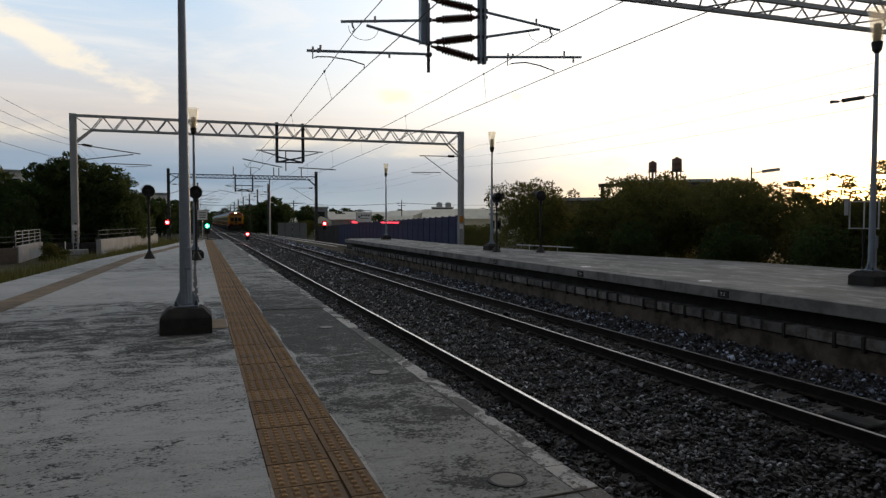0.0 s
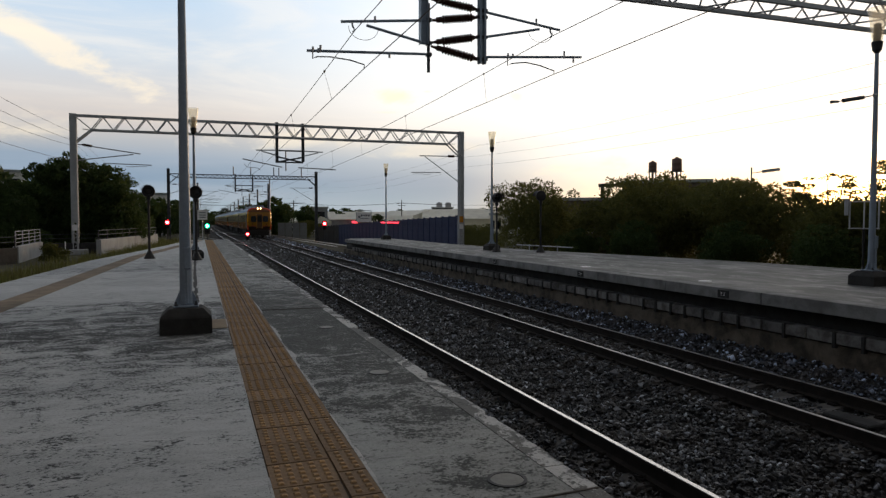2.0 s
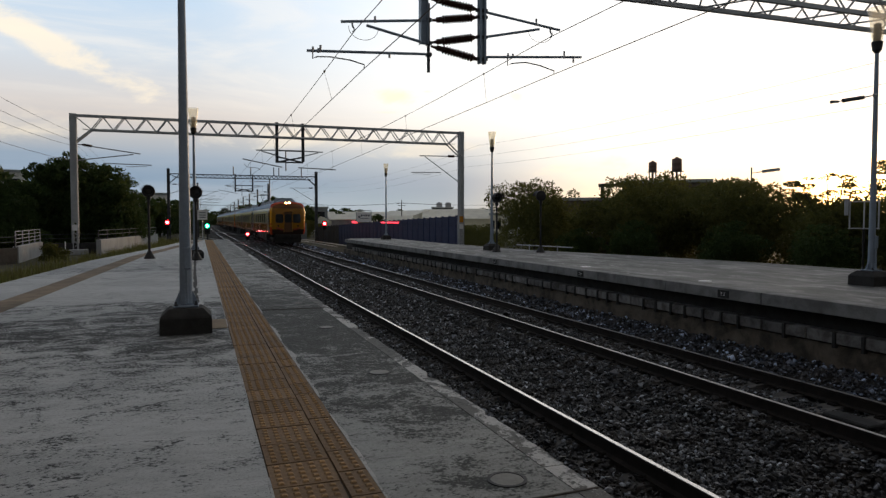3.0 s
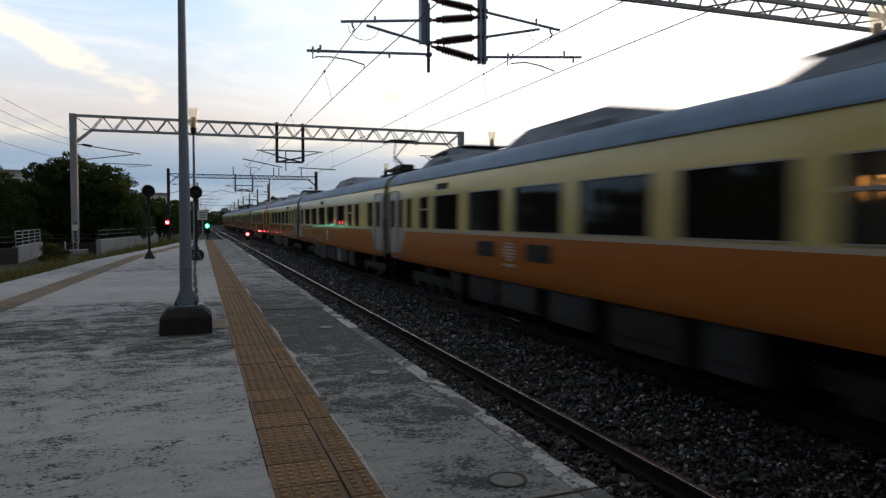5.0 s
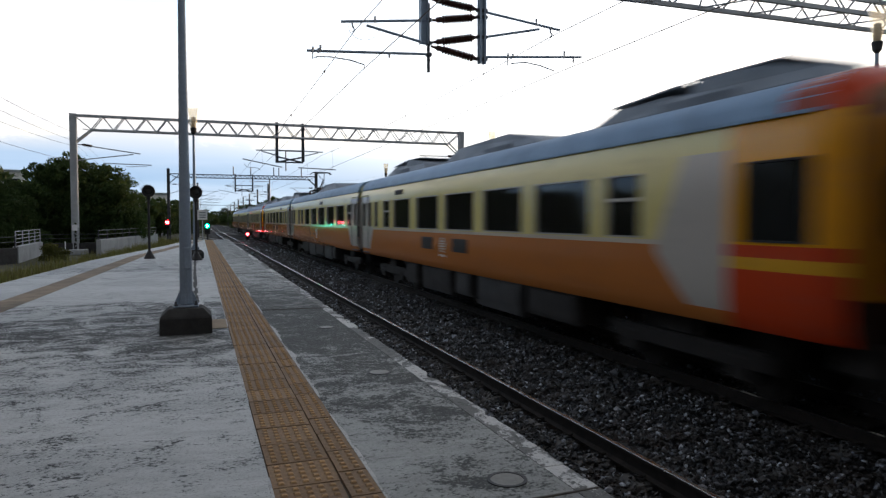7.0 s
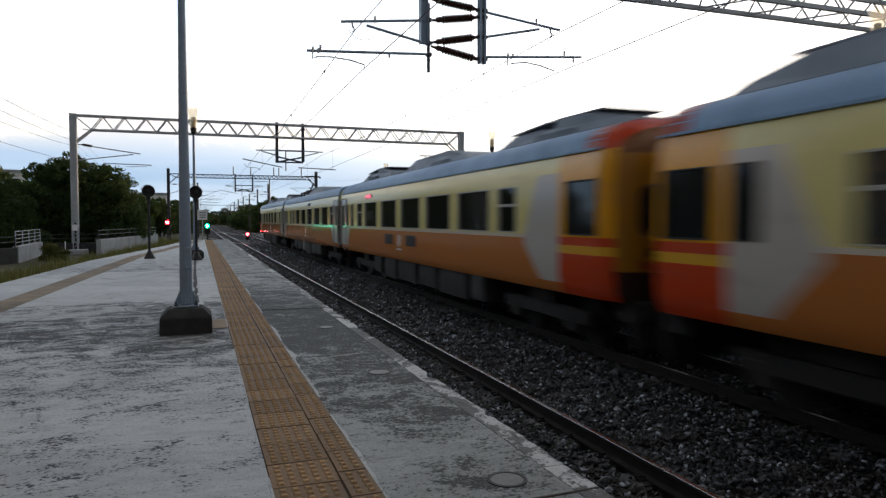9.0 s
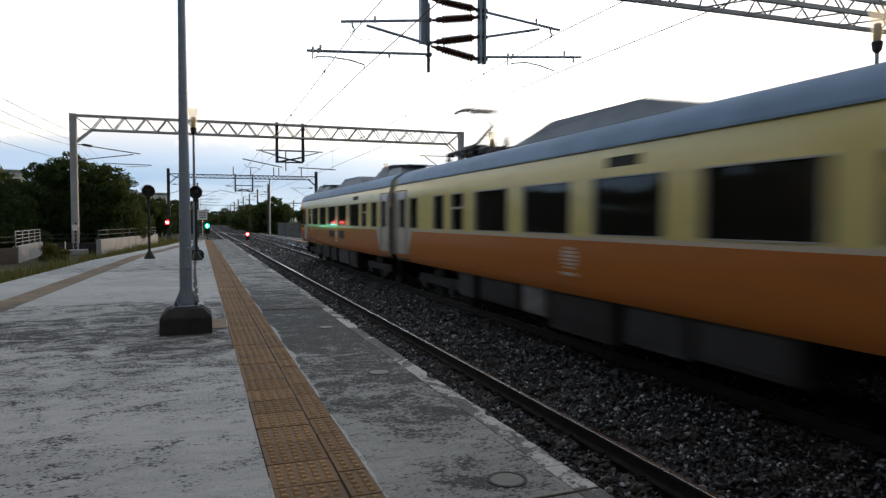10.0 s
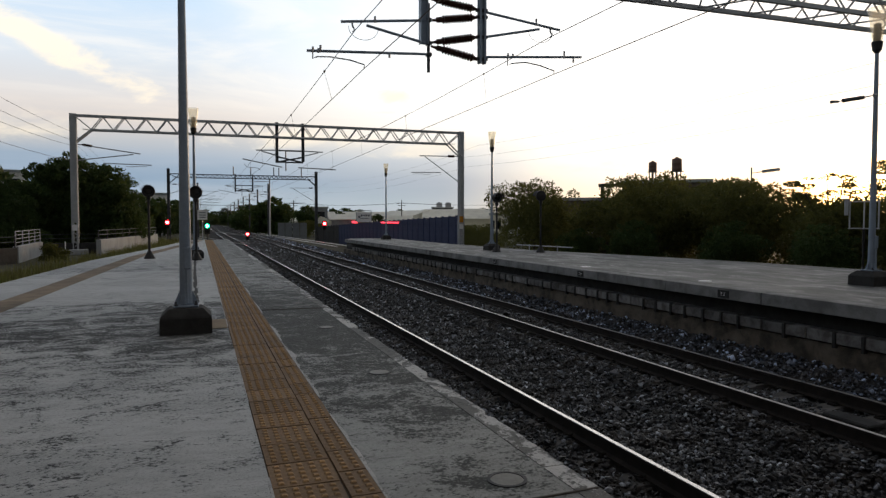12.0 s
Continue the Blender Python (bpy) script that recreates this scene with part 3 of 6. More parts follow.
def platform_far():
    poly = [(FAR_EDGE, -25), (FAR_EDGE, 38), (9.0, 43), (11.6, 43), (11.7, 32), (12.3, 24), (13.5, 19.7), (14.5, 15), (15.0, 11), (15.3, -25)]
    slab("platform_far", poly, PLAT - .185, PLAT, M_FARPLAT, "grey concrete platform slab with pale patches of wear and painted sheen", "platform")
    wall = empty("platform_wall", pose(0, 0, 0), "layered concrete platform wall with precast ledge blocks", "platform wall", kind="structure")
    # near-black concrete puts the shade of the recess into the wall colour
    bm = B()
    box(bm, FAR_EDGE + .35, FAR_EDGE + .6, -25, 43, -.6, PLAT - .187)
    part("core_wall", bm, M_DARKCONC, wall, "recessed wall under the slab, its shade painted dark")
    bm = B()
    box(bm, FAR_EDGE + .16, FAR_EDGE + .36, -25, 43, -.6, .31)
    part("foundation_wall", bm, M_WALLBROWN, wall, "brown stained foundation wall")
    rnd = random.Random(3)
    y = -4.0
    while y < 40:
        ln = rnd.choice((.40, .46, .5, .46))
        bm = B()
        box(bm, FAR_EDGE + .10, FAR_EDGE + .40, y + .012, y + ln - .012, .335, .50, .012)
        part("ledge_block", bm, M_LEDGE, wall)
        if rnd.random() < .75:
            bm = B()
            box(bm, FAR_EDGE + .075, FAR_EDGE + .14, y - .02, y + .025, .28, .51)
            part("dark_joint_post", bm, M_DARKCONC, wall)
        y += ln
    y = -20.0
    while y < 40:
        bm = B()
        box(bm, FAR_EDGE - .012, FAR_EDGE + .3, y, y + 2.36, PLAT - .19, PLAT + .003, .008)
        part("coping_slab", bm, M_FASCIA, wall)
        y += 2.38
    for y, wd in ((9.38, .26), (14.05, .26), (19.0, .24), (25.2, .22)):
        plate = empty("position_plate", pose(FAR_EDGE - .014, y, PLAT - .10, 0, 0, 0), "small black car position plate with white marks on the platform edge", "sign", "position plates")
        bm = B()
        box(bm, -.012, .0, -wd / 2, wd / 2, -.068, .068, .004)
        part("plate", bm, M_BLACK, plate)
        for k in (-1, 1):
            bm = B()
            for s in (-1, 0, 1):
                box(bm, -.0145, -.011, k * .034 - .018, k * .034 + .018, s * .022 - .004, s * .022 + .004)
            part("marking", bm, M_SIGNWHITE, plate)
    for y in (6.3, 10.6, 14.9):
        bm = B()
        lathe(bm, [(.13, 0), (.13, .004), (.11, .008)], 16, (9.15, y, PLAT))
        tagged(part("platform_light", bm, M_SIGNWHITE), "flush pale round warning light in the far platform", "platform light", "far platform lights")


def rail_mesh(y0, y1):
    """One rail: foot, web and head, with the polished top apart."""
    prof = [(-.06, -.153), (.06, -.153), (.06, -.142), (.012, -.125), (.010, -.04), (.033, -.032), (.033, -.006), (.027, -.001), (-.027, -.001), (-.033, -.006), (-.033, -.032), (-.010, -.04), (-.012, -.125), (-.06, -.142)]
    bm = B()
    prism(bm, prof, "y", y0, y1)
    top = B()
    prism(top, [(-.026, -.0015), (.026, -.0015), (.022, .001), (-.022, .001)], "y", y0, y1)
    dark_top = B()
    prism(dark_top, [(-.026, -.0015), (.026, -.0015), (.022, .001), (-.022, .001)], "y", y0, y1)
    return mesh_of("rail", bm, M_RUST), mesh_of("running_surface", top, M_RAILTOP), mesh_of("running_surface", dark_top, M_RAILDARK)


def sleeper_mesh():
    bm = B()
    prism(bm, [(-1.0, -.36), (1.0, -.36), (1.0, -.20), (.86, -.165), (.38, -.165), (.25, -.195), (-.25, -.195), (-.38, -.165), (-.86, -.165), (-1.0, -.20)], "y", -.12, .12)
    return mesh_of("sleeper", bm, M_SLEEPER)


def clip_mesh():
    bm = B()
    box(bm, -.045, .045, -.05, .05, -.165, -.145)
    path(bm, [(-.03, -.04, -.14), (-.03, .035, -.12), (.0, .045, -.125), (.03, .03, -.12), (.03, -.04, -.14)], .009, 5)
    return mesh_of("rail_clip", bm, M_RUST)


def tracks():
    me, top, dull = rail_mesh(-12, 400)
    sl, cl = sleeper_mesh(), clip_mesh()
    rnd = random.Random(5)
    for name, x, label in (("near_track", NEAR, "railway track beside the platform, bright worn rails on concrete sleepers"),
                           ("through_track", FAR, "railway track on concrete sleepers that the train runs on")):
        t = empty(name, pose(x, 0, 0), label, "railway track", "tracks", "structure")
        for s in (-1, 1):
            r = share("rail", me, t, pose(s * .5665, 0, 0))
            share("running_surface", top if name == "near_track" else dull, r, pose(0, 0, 0), "steel running surface")
        for i in range(-16, 150):
            y = -.6 + .62 * i
            share("sleeper", sl, t, pose(rnd.uniform(-.02, .02), y, rnd.uniform(-.008, .004), 0, 0, rnd.uniform(-.8, .8)))
            if 1 < y < 14:
                for s in (-1, 1):
                    for k in (-1, 1):
                        share("rail_clip", cl, t, pose(s * .5665 + k * .085, y, 0, 0, 0, 90 - 90 * k))
    # balise box between the rails
    bm = B()
    box(bm, -.13, .13, -.30, .30, -.16, -.11, .015)
    tagged(part("track_magnet", bm, M_DARKCONC, m=pose(FAR + .05, 5.6, 0)), "flat dark track magnet box between the rails", "track magnet")
    # turnout beyond the platform end
    turn = empty("crossover_track", pose(0, 0, 0), "diverging turnout rails beyond the platform end", "railway track", "tracks", "structure")
    for (xa, ya, xb, yb) in ((NEAR, 62, -.6, 96), (NEAR, 130, FAR, 92)):
        for s in (-1, 1):
            ang = math.degrees(math.atan2(xb - xa, yb - ya))
            ln = math.hypot(xb - xa, yb - ya)
            bm = B()
            box(bm, -.03, .03, 0, ln, -.03, .003)
            part("diverging_rail", bm, M_RAILDARK, turn, m=pose(xa + s * .5665, ya, 0, 0, 0, -ang))
    t = empty("side_track", pose(0, 0, 0), "siding track curving away behind the far platform", "railway track", "tracks", "structure")
    pts = [(11.1, 55), (10.6, 72), (9.6, 95), (8.6, 125)]
    for s in (-1, 1):
        bm = B()
        for (xa, ya), (xb, yb) in zip(pts, pts[1:]):
            tube(bm, (xa + s * .5665, ya, -.03), (xb + s * .5665, yb, -.03), .034, seg=6)
        part("rail", bm, M_RAILDARK, t)


def ballast():
    # shaped bed: shoulders and a dip between the tracks
    xs = np.linspace(1.4, FAR_EDGE + .3, 36)
    ys = np.concatenate([np.linspace(-8, 30, 120), np.linspace(30.8, 420, 60)])
    verts = [(x, y, bed_height(x) - .045 + .02 * noise.noise((x * 2.3, y * 2.3, 1))) for y in ys for x in xs]
    n = len(xs)
    faces = [(j * n + i, j * n + i + 1, (j + 1) * n + i + 1, (j + 1) * n + i) for j in range(len(ys) - 1) for i in range(n - 1)]
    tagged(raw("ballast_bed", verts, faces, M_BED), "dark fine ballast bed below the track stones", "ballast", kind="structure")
    # stones
    rng = np.random.default_rng(11)
    spots = []
    for (ya, yb, dens, size) in ((-3, 1.2, 200, .045), (1.2, 7, 960, .0255), (7, 13, 800, .028), (13, 24, 400, .035), (24, 50, 150, .048), (50, 90, 60, .075)):
        k = int((yb - ya) * (FAR_EDGE - 1.45) * dens)
        p = np.stack([rng.uniform(1.5, FAR_EDGE + .15, k), rng.uniform(ya, yb, k), np.full(k, size)], 1)
        spots.append(p)
    p = np.concatenate(spots)
    keep = np.ones(len(p), bool)
    for c in (NEAR, FAR):
        for s in (-1, 1):
            keep &= np.abs(p[:, 0] - c - s * .5665) > .075
    ph = ((p[:, 1] + .6) / .62) % 1.0
    onsl = (np.minimum(ph, 1 - ph) < .20) & ((np.abs(p[:, 0] - NEAR) < .98) | (np.abs(p[:, 0] - FAR) < .98))
    bare = (p[:, 1] < 7.5) & ((p[:, 0] > FAR - .45) | (p[:, 0] < NEAR - .62))
    keep &= ~(onsl & (rng.random(len(p)) > np.where(bare, .30, .86)))
    p = p[keep]
    for near, label in ((True, "loose grey crushed ballast stones beside the near platform"), (False, "loose grey crushed ballast stones along the rails")):
        heap(p[(p[:, 1] < 7.0) == near], near, rng, label)


def heap(p, near, rng, label):
    """Angular stones: rounder where the camera is close, eight-faced further on."""
    st = B()
    if near:
        bmesh.ops.create_icosphere(st, subdivisions=1, radius=1)
    else:
        vs = [st.verts.new(c) for c in ((1, 0, 0), (-1, 0, 0), (0, 1, 0), (0, -1, 0), (0, 0, 1), (0, 0, -1))]
        for a in (0, 1):
            for b in (2, 3):
                for c in (4, 5):
                    st.faces.new((vs[a], vs[b], vs[c]))
        bmesh.ops.recalc_face_normals(st, faces=st.faces)
        st.verts.index_update()
    bv = np.array([v.co[:] for v in st.verts])
    bf = np.array([[v.index for v in f.verts] for f in st.faces])
    st.free()
    k = len(p)
    s = p[:, 2] * rng.uniform(.5, 1.3, k) * (1 + .6 * (rng.random(k) < .06)) * (1.0 if near else 1.2)
    ax = rng.uniform(.6, 1.3, (k, 3)) * s[:, None]
    ax[:, 2] *= .75
    ang = rng.uniform(0, 6.283, k)
    tilt = rng.uniform(-.7, .7, k)
    v = bv[None] * ax[:, None, :] * rng.uniform(.5, 1.35, (k, len(bv), 1))
    ct, sn = np.cos(tilt)[:, None], np.sin(tilt)[:, None]
    y2, z2 = v[..., 1] * ct - v[..., 2] * sn, v[..., 1] * sn + v[..., 2] * ct
    ca, sa = np.cos(ang)[:, None], np.sin(ang)[:, None]
    x3, y3 = v[..., 0] * ca - y2 * sa, v[..., 0] * sa + y2 * ca
    zb = np.array([bed_height(x) for x in p[:, 0]]) + rng.uniform(-.035, .014, k)
    ph = ((p[:, 1] + .6) / .62) % 1.0
    bare = (p[:, 1] < 7.5) & ((p[:, 0] > FAR - .45) | (p[:, 0] < NEAR - .62))
    zb += np.where((np.minimum(ph, 1 - ph) < .20) & ~bare, .032, 0.0)
    co = np.stack([x3 + p[:, 0:1], y3 + p[:, 1:2], z2 + zb[:, None]], -1).reshape(-1, 3)
    fa = (bf[None] + (np.arange(k) * len(bv))[:, None, None]).reshape(-1, 3)
    me = bpy.data.meshes.new("ballast_stones")
    me.vertices.add(len(co))
    me.vertices.foreach_set("co", co.ravel())
    me.loops.add(fa.size)
    me.loops.foreach_set("vertex_index", fa.ravel().astype(np.int32))
    me.polygons.add(len(fa))
    me.polygons.foreach_set("loop_start", np.arange(0, fa.size, 3, dtype=np.int32))
    me.update(calc_edges=True)
    me.shade_flat()
    me.materials.append(M_BALLAST)
    tagged(new("ballast_stones", me), label, "ballast", kind="stuff")


def cable_channel():
    """Narrow dark cable channel in the platform between the lamp bases, with crumbling cement beside it."""
    c = empty("cable_channel", pose(0, 0, 0), "narrow dark cable channel between the lamp bases with cement beside it", "cable channel", kind="structure")
    rnd = random.Random(6)
    pts = [(-.02, 8.1), (-.04, 9.6), (-.06, 11.2), (-.085, 13.6), (-.11, 17.0), (-.135, 21.4)]
    for (xa, ya), (xb, yb) in zip(pts, pts[1:]):
        bm = B()
        prism(bm, [(xa - .04, ya), (xa + .03, ya), (xb + .03, yb), (xb - .04, yb)], "z", PLAT - .02, PLAT + .003)
        part("channel_cover", bm, M_DARKCONC, c)
        for sd in (-.055, .05):
            y = ya
            while y < yb - .5:
                ln = min(rnd.uniform(.4, 1.1), yb - y)
                x = xa + (xb - xa) * (y - ya) / (yb - ya) + sd
                bm = B()
                prism(bm, [(x - rnd.uniform(.01, .045), y), (x + rnd.uniform(.01, .035), y + .04), (x + rnd.uniform(.015, .045), y + ln * .6), (x + .002, y + ln), (x - rnd.uniform(.015, .045), y + ln * .5)], "z", PLAT - .02, PLAT + .005)
                part("cement_strip", bm, M_MORTAR, c)
                y += ln + rnd.uniform(.1, .8)


def bed_height(x):
    h = -.33
    for c in (NEAR, FAR):
        d = abs(x - c)
        h = max(h, -.195 - max(0.0, d - .95) * .42)
    if x > FAR + .9:
        h = max(h, -.165 + min(.17, (x - FAR - .9) * .2))
    return h


ground()
platform_near()
tactile_paving()
mortar_smears()
joints()
cable_channel()
platform_far()
tracks()
ballast()
# ---------------------------------------------------------------- overhead line
def lacing(bm, a, b, c, d, n, r):
    """Zigzag between the chords a-b and c-d."""
    a, b, c, d = map(Vector, (a, b, c, d))
    pts = [(a.lerp(b, i / (2 * n)) if i % 2 == 0 else c.lerp(d, i / (2 * n))) for i in range(2 * n + 1)]
    for p, q in zip(pts, pts[1:]):
        tube(bm, p, q, r, seg=4)


def insulator(at, to, parent, name="insulator"):
    at, to = Vector(at), Vector(to)
    ln = (to - at).length
    bm = B()
    prof = [(.022, 0), (.03, .10 * ln), (.055, .12 * ln), (.055, .20 * ln)]
    n = 11
    for i in range(n):
        z = (.22 + .64 * i / n) * ln
        prof += [(.045, z), (.088, z + .03 * ln), (.05, z + .055 * ln)]
    prof += [(.05, .88 * ln), (.03, .92 * ln), (.03, ln)]
    lathe(bm, prof, 12)
    q = (to - at).to_track_quat("Z", "Y").to_matrix().to_4x4()
    return part(name, bm, M_INSUL, parent, "ribbed dark brown porcelain insulator", m=Matrix.Translation(at) @ q)


def column(x, y, z0, z1, parent, size=.24, mat=None):
    """Lattice column of four angles with zigzag sides."""
    mat = mat or M_GALV
    bm = B()
    h = size / 2
    for sx in (-1, 1):
        for sy in (-1, 1):
            box(bm, x + sx * h - .045, x + sx * h + .045, y + sy * h - .045, y + sy * h + .045, z0, z1)
    n = int((z1 - z0) / .45)
    for s in (-1, 1):
        lacing(bm, (x - h, y + s * h, z0), (x - h, y + s * h, z1), (x + h, y + s * h, z0), (x + h, y + s * h, z1), n, .02)
        lacing(bm, (x + s * h, y - h, z0), (x + s * h, y - h, z1), (x + s * h, y + h, z0), (x + s * h, y + h, z1), n, .02)
    for k in (-1, 1):
        box(bm, x - h, x + h, y + k * h - .012, y + k * h + .012, z0 + (z1 - z0) * .28, z1)
    part("column", bm, mat, parent, "grey steel lattice column")


def cantilever(parent, x, y, s, reach, zt, zb, wire=5.08, tilt=-.04, low=None):
    """Bracket arm: top tube, stay and steady arm, from x towards the side s."""
    low = zb - .15 if low is None else low
    tip = x + s * reach
    bm = B()
    tube(bm, (x, y, zt), (tip, y, zt + tilt), .03)
    part("bracket_arm", bm, M_GALV, parent, "grey steel bracket tube")
    bm = B()
    tube(bm, (x, y, zb), (tip - s * .35, y, zt + tilt - .03), .028)
    part("stay", bm, M_GALV, parent)
    bm = B()
    tube(bm, (x + s * 1.2, y, low + .02), (x + s * (reach + .55), y, low - .02), .026)
    part("registration_tube", bm, M_GALV, parent)
    bm = B()
    e = x + s * (reach + .3)
    path(bm, [(e, y, low), (e, y, low - .12), (e - s * .35, y, low - .1), (e - s * .8, y, low - .14), (e - s * 1.05, y, wire)], .014, 5)
    part("steady_arm", bm, M_GALV, parent)
    insulator((x + s * .15, y, zt), (x + s * .75, y, zt + tilt * .2), parent)


def gantry(y, xl, xr, zc, depth, base_l, base_r, drop_x, drop_w, drop_z, mat=None, posts=True, width=.9, top=None, pitch=1.5, chord=.10):
    mat = mat or M_GALV
    g = empty("overhead_gantry", pose(0, 0, 0), "grey galvanised lattice gantry carrying the overhead line", "gantry", "overhead gantries")
    column(xl, y, base_l, top or zc + .05, g, mat=mat)
    column(xr, y, base_r, top or zc + .05, g, mat=mat)
    zb = zc - depth
    for nm, yy in (("front_truss", y - width / 2), ("back_truss", y + width / 2)):
        bm = B()
        box(bm, xl, xr, yy - .05, yy + .05, zc - chord, zc)
        box(bm, xl + .9, xr - .9, yy - .05, yy + .05, zb, zb + chord)
        n = int((xr - xl) / pitch)
        lacing(bm, (xl + .9, yy, zb + .05), (xr - .9, yy, zb + .05), (xl + .9, yy, zc - .05), (xr - .9, yy, zc - .05), n, .028)
        tube(bm, (xl + .9, yy, zb + .05), (xl, yy, zb - .75), .045, seg=6)
        tube(bm, (xr - .9, yy, zb + .05), (xr, yy, zb - .75), .045, seg=6)
        tube(bm, (xl + .9, yy, zb + .05), (xl + .1, yy, zc - .08), .03, seg=6)
        tube(bm, (xr - .9, yy, zb + .05), (xr - .1, yy, zc - .08), .03, seg=6)
        part(nm, bm, mat, g, "zigzag lattice truss")
    bm = B()
    n = int((xr - xl) / 1.5)
    lacing(bm, (xl + .5, y - width / 2, zb + .05), (xr - .5, y - width / 2, zb + .05), (xl + .5, y + width / 2, zb + .05), (xr - .5, y + width / 2, zb + .05), n, .022)
    part("lacing", bm, mat, g)
    bm = B()
    lacing(bm, (xl + .5, y - width / 2, zc - .05), (xr - .5, y - width / 2, zc - .05), (xl + .5, y + width / 2, zc - .05), (xr - .5, y + width / 2, zc - .05), n, .022)
    part("lacing", bm, mat, g)
    for s in (-1, 1) if posts else ():
        x = drop_x + s * drop_w / 2
        bm = B()
        box(bm, x - .07, x + .07, y - .012, y + .012, drop_z + (.10 if s < 0 else .2), zc + .1)
        for k in (-1, 1):
            box(bm, x + k * .07 - .012, x + k * .07 + .012, y - .07, y + .07, drop_z + (.10 if s < 0 else .2), zc + .1)
        part("drop_post", bm, M_DARKSTEEL, g, "dark steel drop post")
    return g


def far_drop(g, y, x, w, z):
    """Cross-braced drop frame with arms out to both tracks."""
    xa, xb = x - w / 2, x + w / 2
    for p, q in (((xa, z), (xb, z + .32)), ((xa, z + .32), (xb, z)), ((xa, z + .68), (xb, z + .68)), ((xa, z), (xb, z))):
        bm = B()
        tube(bm, (p[0], y, p[1]), (q[0], y, q[1]), .05, seg=6)
        part("cross_brace", bm, M_DARKSTEEL, g)
    bm = B()
    tube(bm, (x - .25, y, z - .5), (x - .25, y, z + .7), .035, seg=6)
    part("centre_post", bm, M_DARKSTEEL, g)
    for s, x0 in ((-1, xa), (1, xb)):
        for (a, b) in (((0, z + .70), (1.2, z + .66)), ((0, z + .38), (.9, z + .62)), ((-.3, z - .30), (1.95, z - .12 - .25 * s))):
            bm = B()
            tube(bm, (x0 + s * a[0], y, a[1]), (x0 + s * b[0], y, b[1]), .035, seg=6)
            part("bracket_arm", bm, M_GALV, g, "grey steel bracket tube")
        bm = B()
        path(bm, [(x0 + s * 1.85, y, z - .15), (x0 + s * 1.7, y, z - .33), (x0 + s * 1.1, y, z - .38), (x0 + s * .95, y, 5.06)], .016, 5)
        part("steady_arm", bm, M_GALV, g)


def near_drop(g, y):
    """Posts, arms and insulators that hang from the nearest gantry."""
    bm = B()
    box(bm, 4.10, 4.115, y - .08, y + .08, 5.55, 7.9)
    box(bm, 4.235, 4.25, y - .08, y + .08, 5.55, 7.9)
    box(bm, 4.115, 4.235, y - .008, y + .008, 5.55, 7.9)
    part("drop_post", bm, M_POLE, g, "blue-grey steel drop post")
    bm = B()
    tube(bm, (4.275, y, 5.02), (4.275, y, 6.35), .032, seg=10)
    for z in (5.36, 5.58, 6.03):
        box(bm, 4.23, 4.33, y - .06, y + .06, z - .035, z + .035, .008)
    part("pipe_mount", bm, M_DARKSTEEL, g)
    for x in (5.35, 5.45):
        bm = B()
        box(bm, x - .012, x + .03, y - .07, y + .07, 5.27, 7.9)
        box(bm, x - .035, x + .05, y - .012, y + .012, 5.27, 7.9)
        part("drop_post", bm, M_POLE, g, "blue-grey steel drop post")
    for z in (5.36, 5.80, 6.20, 6.33):
        bm = B()
        box(bm, 5.29, 5.52, y - .05, y + .05, z - .03, z + .03, .006)
        part("post_clamp", bm, M_DARKSTEEL, g)
    # arms over the platform track
    for a, b, r in (((2.55, 5.835), (4.24, 6.02), .026), ((3.04, 5.81), (4.27, 5.565), .026), ((1.91, 5.245), (4.27, 5.37), .026),
                    ((5.46, 6.31), (7.18, 6.105), .026), ((5.46, 5.805), (6.70, 6.08), .026), ((5.46, 5.41), (7.70, 5.585), .026)):
        bm = B()
        tube(bm, (a[0], y, a[1]), (b[0], y, b[1]), r, seg=10)
        part("bracket_arm", bm, M_POLE, g, "blue-grey steel bracket tube")
    for pts in ([(2.02, 5.25), (2.02, 5.11), (2.10, 5.15), (2.35, 5.165), (2.72, 5.135), (2.99, 5.07), (2.99, 5.0)],
                [(5.98, 5.45), (5.98, 5.28), (6.08, 5.33), (6.39, 5.375), (6.72, 5.335), (7.05, 5.25), (7.05, 5.18)]):
        bm = B()
        path(bm, [(x, y, z) for x, z in pts], .013, 6)
        part("steady_arm", bm, M_GALV, g)
    for x, z, h in ((2.02, 5.25, .07), (2.12, 5.25, .05), (3.48, 5.33, -.10), (2.16, 5.26, .10), (5.98, 5.46, .06), (6.09, 5.47, .05), (7.28, 5.55, .12), (7.50, 5.57, -.12), (3.2, 5.9, .09), (6.62, 6.18, .10)):
        bm = B()
        tube(bm, (x, y - .02, z - .03), (x, y - .02, z + h), .022, seg=6)
        part("arm_clamp", bm, M_GALV, g)
    for x, z, s in ((2.76, 5.85, -1), (6.95, 6.13, 1)):
        bm = B()
        path(bm, [(x, y, z), (x + .01, y, z - .08), (x + .05, y, z - .15), (x + .01, y, z - .19)], .018, 6)
        part("hanger", bm, M_GALV, g)
        bm = B()
        path(bm, [(x - .22 * s + .29 * math.cos(math.pi * k / 12), y, z - .08 - .24 * math.sin(math.pi * k / 12)) for k in range(13)], .005, 4)
        part("jumper_loop", bm, M_WIRE, g)
    for a, b in (((4.33, 6.03), (5.34, 6.19)), ((4.33, 5.60), (5.34, 5.80)), ((4.33, 5.53), (5.36, 5.345)), ((4.33, 6.44), (5.34, 6.335))):
        insulator((a[0], y, a[1]), (b[0], y, b[1]), g)


